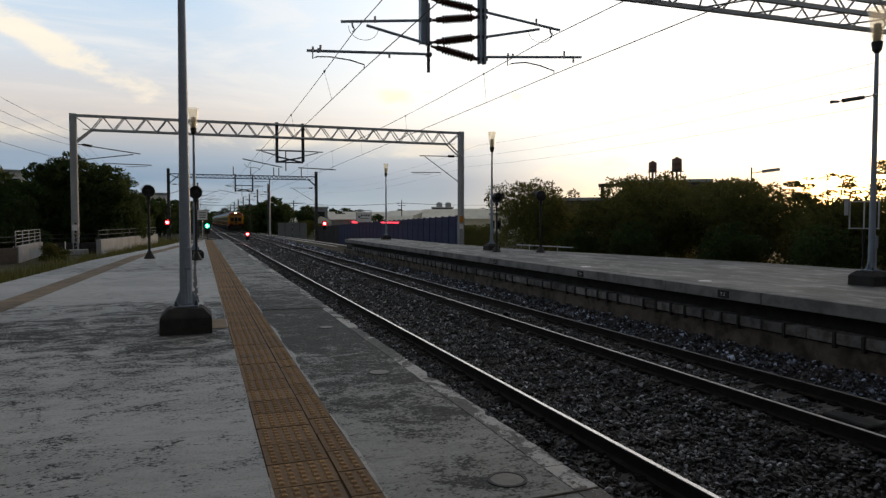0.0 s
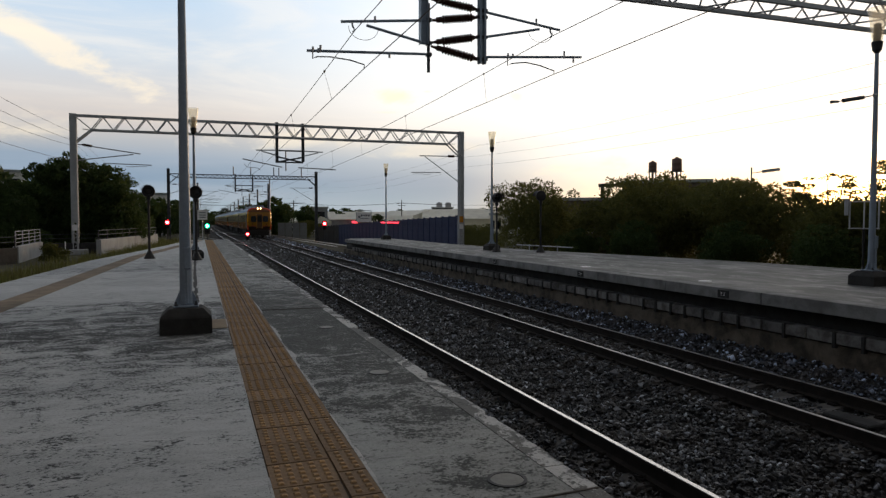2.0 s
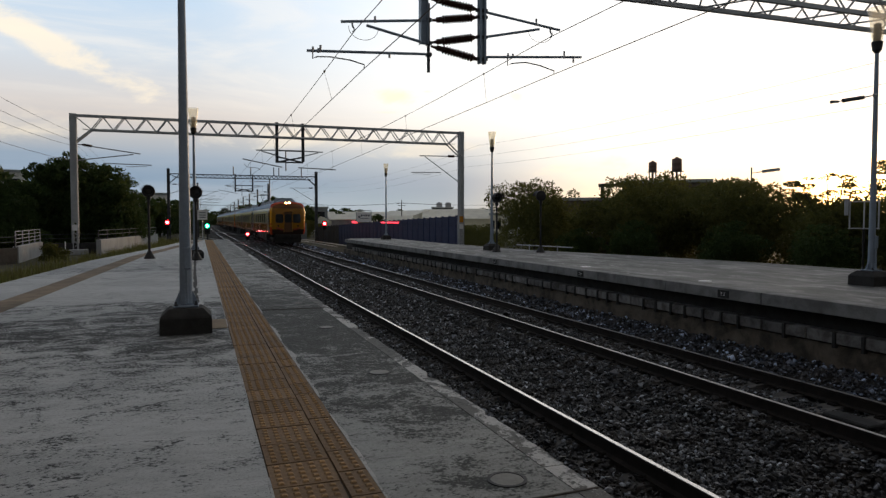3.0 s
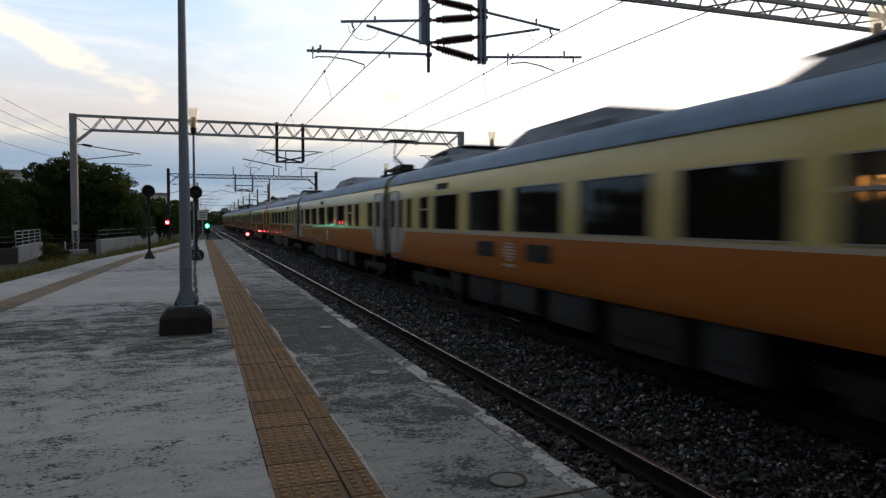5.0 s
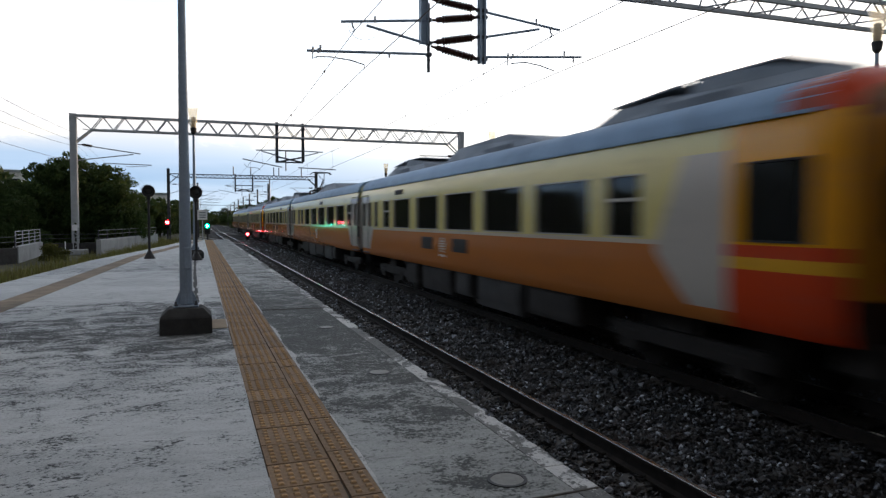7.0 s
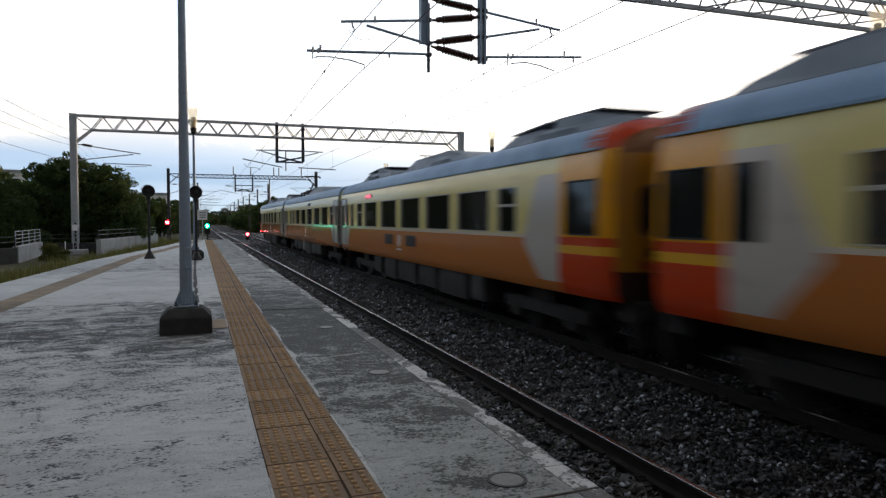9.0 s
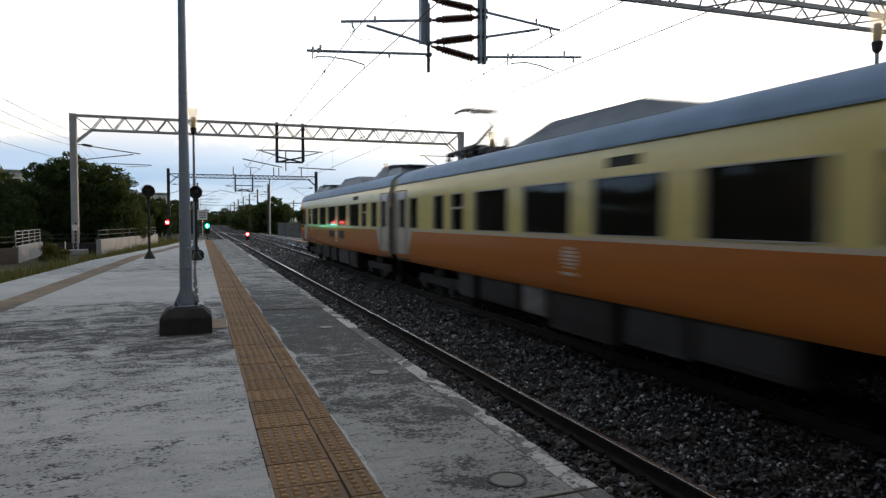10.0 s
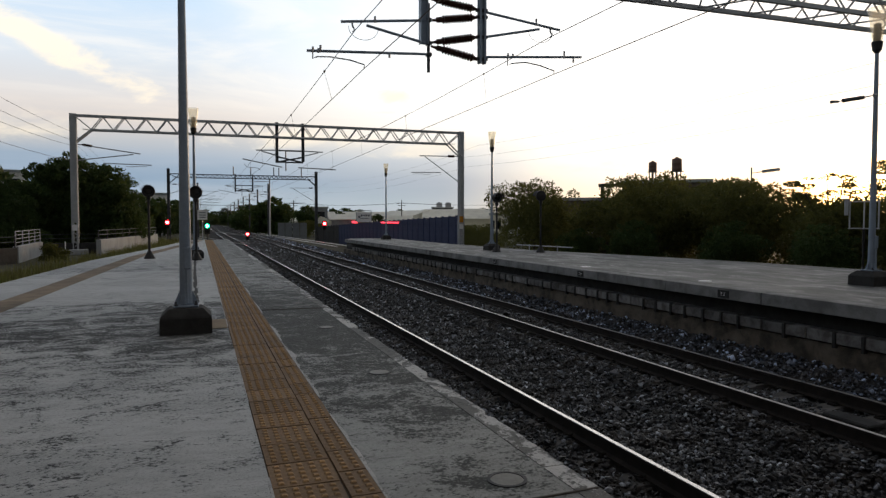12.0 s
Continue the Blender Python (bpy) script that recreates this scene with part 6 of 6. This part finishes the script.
M_CABDOOR = worn("shaded_door_paint", (.10, .045, .014), (.07, .03, .012), .4, scale=2, amount=.3, bump=.04)
M_CABRED = worn("red_cab_paint", (.27, .042, .016), (.18, .03, .014), .4, scale=2, amount=.3, bump=.04)
M_LED = material("destination_display_lit", (.4, .03, .04), .5, emit=(1, .12, .16), power=1.6)
M_EMBLEM = worn("white_emblem", (.50, .47, .41), (.5, .46, .4), .5, scale=9, amount=.3, bump=.02)


# height up the body side, and how far the side lies inside the full width there
SIDE_CURVE = [(Z_SKIRT, .09), (1.02, .055), (1.12, .027), (1.30, .006), (WIN0, 0.0), (WIN1, 0.0), (2.90, .008), (3.03, .022), (Z_ROOF, .05)]


def side_panel(s, mat, holes, y0, y1):
    """One body side with its window openings cut through, 5 cm thick."""
    ys = sorted({y0, y1, *[h[0] for h in holes], *[h[1] for h in holes]})
    zs = [z for z, _ in SIDE_CURVE]
    def cut(a, b, c, d):
        return any(h[0] <= a + 1e-6 and b - 1e-6 <= h[1] and c >= WIN0 - 1e-6 and d <= WIN1 + 1e-6 for h in holes)
    bm = B()
    vs = {}
    def v(x, y, z):
        k = (round(x, 4), round(y, 4), round(z, 4))
        if k not in vs:
            vs[k] = bm.verts.new((x, y, z))
        return vs[k]
    xo = lambda z: s * (HW - dict(SIDE_CURVE)[z])
    xi = s * (HW - .11)
    for a, b in zip(ys, ys[1:]):
        for c, d in zip(zs, zs[1:]):
            if cut(a, b, c, d):
                for p, q in (((a, c), (b, c)), ((b, c), (b, d)), ((b, d), (a, d)), ((a, d), (a, c))):
                    bm.faces.new((v(xo(p[1]), *p), v(xo(q[1]), *q), v(xi, *q), v(xi, *p)))
            else:
                bm.faces.new((v(xo(c), a, c), v(xo(c), b, c), v(xo(d), b, d), v(xo(d), a, d)))
    bm.verts.ensure_lookup_table()
    return mesh_of("side_wall", bm, mat, True)


def window_meshes():
    """Frame, pane and mid bar for each window width, shared by all the cars."""
    made = {}
    def get(w, split, dark=False):
        key = (round(w, 2), split, dark)
        if key not in made:
            h0, h1, t = WIN0, WIN1, .022
            bm = B()
            loops = [[bm.verts.new((x, sy * (w / 2 - q), (h0 + q) if sz < 0 else (h1 - q))) for sy, sz in ((-1, -1), (1, -1), (1, 1), (-1, 1))]
                     for x, q in ((-.03, 0), (.012, 0), (.012, t), (-.03, t))]
            for p, q in zip(loops, loops[1:] + loops[:1]):
                for i in range(4):
                    bm.faces.new((p[i], p[(i + 1) % 4], q[(i + 1) % 4], q[i]))
            fr = mesh_of("window_frame", bm, M_RUBBER if dark else M_FRAME)
            bm = B()
            box(bm, -.04, -.032, -w / 2, w / 2, h0, h1)
            pane = mesh_of("pane", bm, M_CABGLASS if dark else M_TRAINGLASS)
            bar = None
            if split:
                bm = B()
                box(bm, -.03, .010, -w / 2 + t, w / 2 - t, WIN0 + .48, WIN0 + .53, .006)
                bar = mesh_of("glazing_bar", bm, M_FRAME)
            made[key] = (fr, pane, bar)
        return made[key]
    return get


WINDOWS = window_meshes()
CAB_WINS = [(3.41, 4.21, True), (4.66, 6.39, False), (6.91, 8.66, False), (9.18, 10.95, False), (11.45, 13.20, False), (13.80, 15.46, False), (15.90, 16.64, True), (17.35, 17.80, False), (18.20, 18.60, False)]
CAB_WINS_REAR = [(1.90, 2.32, False)] + CAB_WINS[:7] + [(17.35, 18.10, False)]
MID_WINS = [(1.76, 2.49, False), (3.81, 4.54, False), (5.05, 5.81, True), (6.45, 8.08, False), (8.72, 10.38, False), (11.00, 12.66, False), (13.30, 15.02, False), (15.56, 17.20, False), (17.80, 18.50, True)]


def roof_mesh(cab):
    """Curved roof from end to end of the body."""
    bm = B()
    n, w = 14, HW - .05
    rings = []
    for y in (.70 if cab else .33, 19.67):
        ring = []
        for i in range(n + 1):
            a = math.pi * i / n
            c, s = math.cos(a), math.sin(a)
            x = w * math.copysign(abs(c) ** .75, c)
            z = Z_ROOF + (Z_TOP - Z_ROOF) * s ** .8
            ring.append(bm.verts.new((x, y, z)))
        rings.append(ring)
    for a, b in zip(rings, rings[1:]):
        for i in range(n):
            bm.faces.new((a[i], a[i + 1], b[i + 1], b[i]))
    bm.faces.new(rings[0])
    bm.faces.new(rings[-1])
    return mesh_of("roof", bm, M_ROOF, True)


def hump_mesh(ln, h, lip):
    """Raised air-conditioner fairing: long rise in front, short slope behind, with an open lid."""
    bm = B()
    w = .80
    if lip:
        # front block, lower rear block and a thin lid standing proud over each
        m = ln * .52
        prism(bm, [(0, 0), (.3, h * .5), (1.2, h * .9), (1.7, h * .95), (m - .1, h * .95), (m, h * .6), (m, 0)], "x", -w, w)
        prism(bm, [(m + .002, 0), (m + .002, h * .60), (m + .5, h * .74), (ln - .6, h * .68), (ln - .2, h * .3), (ln, 0)], "x", -w, w)
    else:
        prism(bm, [(0, 0), (.9, h * .55), (1.9, h), (ln - 1.0, h * .92), (ln - .35, h * .5), (ln, 0)], "x", -w, w)
    for v in bm.verts:
        if v.co.z > h * .28:
            v.co.x *= .80
    if lip:
        prism(bm, [(.9, h * .97), (m + .05, h * 1.0), (m + .05, h * 1.06), (.9, h * 1.02)], "x", -w * .74, w * .74)
        prism(bm, [(m + .22, h * .98), (ln - .35, h * .80), (ln - .35, h * .85), (m + .22, h * 1.05)], "x", -w * .74, w * .74)
        box(bm, -w * .4, w * .4, m + .9, m + 1.2, h * .5, h * .95)
    prism(bm, [(.4, .02), (ln - .2, .02), (ln - .2, .06), (.4, .06)], "x", -w - .03, w + .03)
    for k in range(8):
        box(bm, -w - .004, -w * .92, 1.6 + k * .17, 1.7 + k * .17, .05, h * .40)
    return mesh_of("air_conditioner", bm, M_ROOFDARK)


M_ROOFDARK = worn("roof_unit_grey", (.22, .255, .30), (.12, .14, .165), .6, .1, scale=2)


def bogie_parts(parent, y):
    bg = new("bogie")
    bg.parent = parent
    bg.matrix_basis = pose(0, y, 0)
    bm = B()
    for s in (-1, 1):
        box(bm, s * .98 - .09, s * .98 + .09, -1.55, 1.55, .42, .66, .03)
        box(bm, s * .98 - .07, s * .98 + .07, -.35, .35, .66, .92, .03)
        for k in (-1.05, 1.05):
            box(bm, s * 1.0 - .10, s * 1.0 + .10, k - .2, k + .2, .28, .58, .03)
    box(bm, -.95, .95, -.25, .25, .45, .7)
    part("bogie_frame", bm, M_UNDER, bg)
    for k in (-1.05, 1.05):
        bm = B()
        for s in (-1, 1):
            for (r0, r1, xa, xb) in ((.43, .43, .52, .64), (.46, .46, .50, .525)):
                tube(bm, (s * xa, k, .43), (s * xb, k, .43), r0, r1, 20)
        tube(bm, (-.6, k, .43), (.6, k, .43), .08, seg=8)
        part("wheelset", bm, M_UNDER, bg)


def car_things(cab, wins, seed):
    """All the parts of one car, y from its leading end; returns a builder that hangs them on an empty."""
    rnd = random.Random(seed)
    mat = M_CABCAR if cab else M_MIDCAR
    y0, y1 = (.695 if cab else .33), 19.67
    extra = [(.74, 1.65, False)] if cab else [(.78, 1.27, False)]
    extra += [(18.75, 19.20, False) if wins is CAB_WINS_REAR else (19.02, 19.46, False)]
    holes = [(a, b) for a, b, _ in wins + extra]
    sides = [side_panel(s, mat, holes, y0, y1) for s in (-1, 1)]
    roof = roof_mesh(cab)

    def hang(car, lit=False, leads=False):
        for me in sides:
            share("side_wall", me, car, pose(0, 0, 0), "cream, grey and orange painted body side")
        share("roof", roof, car, pose(0, 0, 0), "blue-grey curved roof")
        for a, b, split in wins + extra:
            fr, pane, bar = WINDOWS(b - a, split, cab and a < 2.0)
            for s in (-1, 1):
                w = share("window", fr, car, pose(s * HW, (a + b) / 2, 0, 0, 0, 0 if s > 0 else 180))
                share("pane", pane, w, pose(0, 0, 0), "dark tinted glass")
                if bar:
                    share("glazing_bar", bar, w, pose(0, 0, 0))
        bm = B()
        box(bm, -1.2, 1.2, y0, 19.58, 1.0, 1.06)
        box(bm, -1.31, 1.31, y0 + .2, 19.52, 1.06, 1.12)
        part("floor", bm, M_UNDER, car)
        for yy in ((19.60,) if cab else (.34, 19.60)):
            bm = B()
            box(bm, -HW + .12, HW - .12, yy, yy + .06, 1.0, 3.2)
            part("end_wall", bm, M_RUBBER, car)
        for yy in ((19.665,) if cab else (.002, 19.665)):
            bm = B()
            fold = [(1.33 + .05 * (k % 2), yy + k * .037) for k in range(10)]
            prism(bm, fold + [(-x, y) for x, y in reversed(fold)], "z", 1.1, 2.93)
            part("gangway_bellows", bm, M_BELLOWS, car, "dark grey folded gangway bellows")
        for yy in ((19.66,) if cab else (.004, 19.66)):
            bm = B()
            arch = [(x * .965, z - .045) for x, z in body_ring(HW, Z_TOP)[6:23]]
            prism(bm, arch, "y", yy, yy + .336)
            part("gangway_hood", bm, M_HOOD, car, "olive yellow cover over the gangway")
        # doors at the ends: raised outline and step
        for yd in ((18.66, 19.55),) if cab else ((.50, 1.46), (18.70, 19.60)):
            for s in (-1, 1):
                bm = B()
                x = s * HW
                for a, b, c, d in ((yd[0], yd[0] + .02, 1.12, 2.95), (yd[1] - .02, yd[1], 1.12, 2.95), (yd[0], yd[1], 2.95, 2.97)):
                    box(bm, min(x, x + s * .012), max(x, x + s * .012), a, b, c, d)
                part("door_seal", bm, M_RUBBER, car)
                bm = B()
                box(bm, min(x - s * .10, x + s * .005), max(x - s * .10, x + s * .005), yd[0], yd[1], 1.0, 1.035, .008)
                part("door_step", bm, M_BOXGREY, car)
        # gutter
        for s in (-1, 1):
            bm = B()
            x = s * (HW - .03)
            box(bm, x - .02, x + .02, y0 + .02, 19.65, Z_ROOF - .015, Z_ROOF + .02)
            part("gutter", bm, M_ROOF, car)
        # destination display
        for s in (-1, 1):
            yd = 14.9 if cab else 11.75
            bm = B()
            x = s * (HW - .02)
            box(bm, min(x, x + s * .03), max(x, x + s * .03), yd - .38, yd + .38, 2.86, 3.0, .008)
            d = part("destination_display", bm, M_RUBBER, car)
            if lit:
                bm = B()
                x2 = x + s * .031
                for k in range(11):
                    for r in range(3):
                        if rnd.random() < .85:
                            box(bm, min(x2, x2 + s * .004), max(x2, x2 + s * .004), yd - .33 + k * .06, yd - .33 + k * .06 + .045, 2.875 + r * .04, 2.90 + r * .04)
                part("lit_characters", bm, M_LED, d, "unreadable red lit characters")
        # emblem and vents
        for s in (-1, 1):
            x = s * HW
            ye = 11.15 if cab else 10.35
            bm = B()
            for k in range(6):
                w = (.10, .17, .205, .205, .17, .10)[k]
                box(bm, min(x, x + s * .006), max(x, x + s * .006), ye - w, ye + w, 1.70 - k * .060 - .038, 1.70 - k * .060)
            for k in range(4):
                box(bm, min(x, x + s * .006), max(x, x + s * .006), ye - .22 + k * .115, ye - .125 + k * .115, 1.255, 1.305)
            part("emblem", bm, M_EMBLEM, car, "white barred emblem")
            if cab:
                for ya, yb in ((9.55, 10.45), (11.85, 12.7)):
                    bm = B()
                    box(bm, min(x, x + s * .008), max(x, x + s * .008), ya, yb, 1.40, 1.70)
                    for k in range(7):
                        box(bm, min(x, x + s * .02), max(x, x + s * .02), ya, yb, 1.41 + k * .041, 1.425 + k * .041)
                    part("vent_grille", bm, M_RUBBER, car, "dark louvred vent")
        # roof units
        for y, me in (((.95, HUMPS[0]), (7.2, HUMPS[1]), (14.6, HUMPS[2])) if cab else ((6.4, HUMPS[1]),)):
            share("air_conditioner", me, car, pose(0, y, Z_TOP - .10), "raised grey air-conditioner fairing")
        # underframe boxes
        y = 5.2
        while y < 14.2:
            ln = rnd.uniform(.7, 2.2)
            box_mat = rnd.choice((M_BOXGREY, M_UNDER, M_BOXGREY, M_BOXPALE if ln < 1.3 else M_UNDER))
            for s in (-1, 1):
                bm = B()
                box(bm, s * .95 - .35, s * .95 + .35, y, min(y + ln, 14.6), rnd.uniform(.30, .45), .98, .02)
                box(bm, s * 1.31 - .012, s * 1.31 + .012, y + .06, min(y + ln, 14.6) - .06, .52, .9)
                part("equipment_box", bm, box_mat, car)
            y += ln + rnd.uniform(.1, .5)
        for k in range(14):
            for q in (-1, 1):
                share("seat", SEAT, car, pose(q * .78, 4.4 + k * .93, 1.12))
        bogie_parts(car, 3.1)
        bogie_parts(car, 16.9)
        if cab:
            cab_front(car, leads)
        else:
            pantograph(car)
    return hang


def body_ring(w, top, arch=.75):
    """Half-round outline of the body from skirt to skirt over the roof."""
    prof = [(-w + q, z) for z, q in SIDE_CURVE[:-1]]
    n = 12
    for i in range(n + 1):
        a = math.pi - math.pi * i / n
        c, q = math.cos(a), math.sin(a)
        prof.append(((w - .05) * math.copysign(abs(c) ** arch, c), Z_ROOF + (top - Z_ROOF) * q ** .8))
    return prof + [(-x, z) for x, z in reversed(prof[:8])]


NOSE = .30


def cab_front(car, leads):
    # rounded nose lofted from the flat front to the full section
    bm = B()
    sec = []
    for y, w, top in ((NOSE, 1.0, 3.20), (NOSE + .03, 1.09, 3.31), (NOSE + .08, 1.19, 3.42), (NOSE + .16, 1.29, 3.52), (NOSE + .27, 1.38, 3.60), (.70, HW, Z_TOP)):
        ring = []
        for x, z in body_ring(w, top, .75 + (HW - w) * .6):
            # the shoulders fall away towards the front
            drop = (HW - w) * .75 * (abs(x) / w) ** 2 * min(1.0, max(0.0, (z - 2.6) / (Z_ROOF - 2.6)))
            ring.append(bm.verts.new((x, y, z - drop)))
        sec.append(ring)
    for a, b in zip(sec, sec[1:]):
        for i in range(len(a) - 1):
            bm.faces.new((a[i], a[i + 1], b[i + 1], b[i]))
    bm.faces.new(sec[0])
    part("cab_nose", bm, M_CABCAR, car, "amber and red rounded cab nose", smooth=True)
    bm = B()
    sec = []
    for y in (.695, 1.15):
        sec.append([bm.verts.new((x * 1.003, y, z + .004)) for x, z in body_ring(HW, Z_TOP)[8:21]])
    for i in range(12):
        bm.faces.new((sec[0][i], sec[0][i + 1], sec[1][i + 1], sec[1][i]))
    bmesh.ops.solidify(bm, geom=bm.faces, thickness=.01)
    part("cab_roof", bm, M_CABRED, car, "dark red roof over the cab", smooth=True)
    # windscreens and the front door window
    f = NOSE
    for nm, xa, xb, za, zb in (("windscreen", -.98, -.40, 1.93, 2.60), ("windscreen", .40, .98, 1.93, 2.60), ("door_window", -.25, .25, 1.95, 2.60)):
        bm = B()
        def rounded(q, r):
            cs = ((xb + q - r, zb + q - r, 0), (xa - q + r, zb + q - r, 90), (xa - q + r, za - q + r, 180), (xb + q - r, za - q + r, 270))
            return [(cx + r * math.cos(radians(a + k)), cz + r * math.sin(radians(a + k))) for cx, cz, a in cs for k in (0, 30, 60, 90)]
        prism(bm, rounded(0, .14), "y", f - .018, f + .03)
        w = part(nm, bm, M_GLASS, car)
        bm = B()
        prism(bm, rounded(.035, .17), "y", f - .013, f + .028)
        part("rubber_seal", bm, M_RUBBER, w)
    bm = B()
    for s in (-1, 1):
        box(bm, s * .34 - .03, s * .34 + .03, f - .06, f + .03, 1.15, 2.82, .01)
    box(bm, -.37, .37, f - .06, f + .03, 2.82, 2.88, .01)
    part("gangway_frame", bm, M_AMBER, car)
    # door panel painted dark to deepen the shade on the front
    bm = B()
    box(bm, -.305, .305, f - .010, f + .02, 1.15, 2.815)
    part("front_door", bm, M_CABDOOR, car, "front gangway door, dark brown with the shade painted in")
    for s in (-1, 1):
        bm = B()
        prism(bm, [(s * .42, 1.28), (s * .98, 1.44), (s * .98, 1.55), (s * .42, 1.40)], "y", f - .008, f + .03)
        part("chevron", bm, M_CABRED, car, "red chevron stripe on the nose")
    bm = B()
    box(bm, -.28, .28, f + .16, f + .55, 3.40, 3.63, .05)
    h = part("headlight_housing", bm, M_AMBER, car)
    for s in (-1, 1):
        bm = B()
        lathe(bm, [(.075, -.03), (.075, -.05), (.035, -.06)], 16, (s * .14, f + .19, 3.53), axis="Y")
        part("headlight", bm, M_HEAD if leads else M_GLASS, h, "glowing warm headlight" if leads else "dark headlight")
        bm = B()
        lathe(bm, [(.07, .0), (.07, -.03), (.03, -.04)], 12, (s * .80, f, 1.66), axis="Y")
        part("marker_light", bm, M_GLASS, car)
    bm = B()
    box(bm, -1.05, 1.05, f - .03, f + .5, .62, .97, .04)
    prism(bm, [(-1.0, .28), (1.0, .28), (1.1, .66), (-1.1, .66)], "y", f, f + .12)
    part("snow_plough", bm, M_UNDER, car, "dark skirt plough")
    bm = B()
    tube(bm, (0, .10, .86), (0, .7, .86), .09, seg=10)
    box(bm, -.16, .16, .0, .18, .74, .98, .03)
    part("coupler", bm, M_UNDER, car)


def pantograph(car):
    p = new("pantograph")
    p.parent = car
    p.matrix_basis = pose(0, 3.0, Z_TOP)
    bm = B()
    for k in (-.62, .62):
        tube(bm, (-.55, k, .24), (.55, k, .24), .035, seg=6)
    for q in (-1, 1):
        tube(bm, (q * .5, -.75, .24), (q * .5, .75, .24), .04, seg=6)
        tube(bm, (q * .25, -.62, .24), (q * .12, .2, .30), .03, seg=6)
    box(bm, -.26, .26, -.55, .45, .14, .42, .05)
    box(bm, -.18, .18, .5, 1.1, .10, .32, .05)
    part("base_frame", bm, M_BLACK, p)
    for q in (-1, 1):
        for k in (-1, 1):
            bm = B()
            lathe(bm, [(.05, -.10), (.09, -.02), (.05, .03), (.09, .08), (.05, .12), (.06, .22)], 10, (q * .5, k * .62, 0))
            part("insulator", bm, M_INSUL, p)
    bm = B()
    tube(bm, (0, -.35, .30), (0, 1.15, .80), .05, .04, 8)
    tube(bm, (-.12, -.15, .26), (-.05, 1.10, .72), .018, seg=6)
    part("lower_arm", bm, M_BLACK, p)
    bm = B()
    for q in (-1, 1):
        tube(bm, (q * .03, 1.15, .80), (q * .22, .22, 1.26), .022, seg=6)
    tube(bm, (-.24, .22, 1.26), (.24, .22, 1.26), .018, seg=6)
    part("upper_arm", bm, M_BLACK, p)
    for k in (.05, .38):
        bm = B()
        path(bm, [(-.62, k, 1.20), (-.52, k, 1.28), (-.40, k, 1.31), (.40, k, 1.31), (.52, k, 1.28), (.62, k, 1.20)], .028, 6)
        part("collector_strip", bm, M_BLACK, p)
    bm = B()
    box(bm, -.30, .30, 1.5, 2.2, -.02, .20, .05)
    part("switch_gear", bm, M_DARKSTEEL, p)
    for y in (1.9, 2.6):
        bm = B()
        lathe(bm, [(.06, -.1), (.09, 0), (.05, .05), (.09, .1), (.05, .15), (.08, .2), (.04, .36)], 8, (.3, y, 0))
        part("insulator", bm, M_INSUL, p)


HUMPS = [hump_mesh(4.8, .42, True), hump_mesh(5.8, .41, False), hump_mesh(4.1, .45, True)]
TRAIN = []


def seat_mesh():
    """A pair of reclining seats seen from the window."""
    bm = B()
    box(bm, -.46, .46, -.22, .22, .30, .46, .04)
    prism(bm, [(.16, .42), (.26, .42), (.36, 1.08), (.27, 1.12)], "x", -.44, -.02)
    prism(bm, [(.16, .42), (.26, .42), (.36, 1.08), (.27, 1.12)], "x", .02, .44)
    return mesh_of("seat", bm, M_SEAT)


SEAT = seat_mesh()


def train():
    kinds = {"cab": car_things(True, CAB_WINS, 1), "cab_rear": car_things(True, CAB_WINS_REAR, 2), "mid": car_things(False, MID_WINS, 3)}
    # (kind, faces forward, display lit)
    order = [("cab", True, False), ("mid", True, False), ("cab_rear", False, False),
             ("cab", True, False), ("mid", False, False), ("cab_rear", False, False),
             ("cab", True, True), ("mid", False, False), ("cab_rear", False, False)]
    for i, (kind, forward, lit) in enumerate(order):
        label = {"cab": "cream and orange electric train cab car with amber and red end", "cab_rear": "cream and orange electric train cab car with amber and red end",
                 "mid": "cream and orange electric train middle car with raised pantograph"}[kind]
        start = FRONT + 20.0 * i + (0 if forward else 20.0)
        car = empty("train_car", pose(FAR, start, 0, 0, 0, 0 if forward else 180), label, "train car", "cars of the train")
        kinds[kind](car, lit, i == 0)
        TRAIN.append((car, start, 0 if forward else 180))


train()


def motions():
    """The train runs through at an even speed."""
    times = [0.0, .1] + [k * .5 for k in range(1, 24)] + [11.9, 12.0]
    for car, start, turn in TRAIN:
        walk(car, [(t, pose(FAR, start - SPEED * t, 0, 0, 0, turn)) for t in times])


motions()
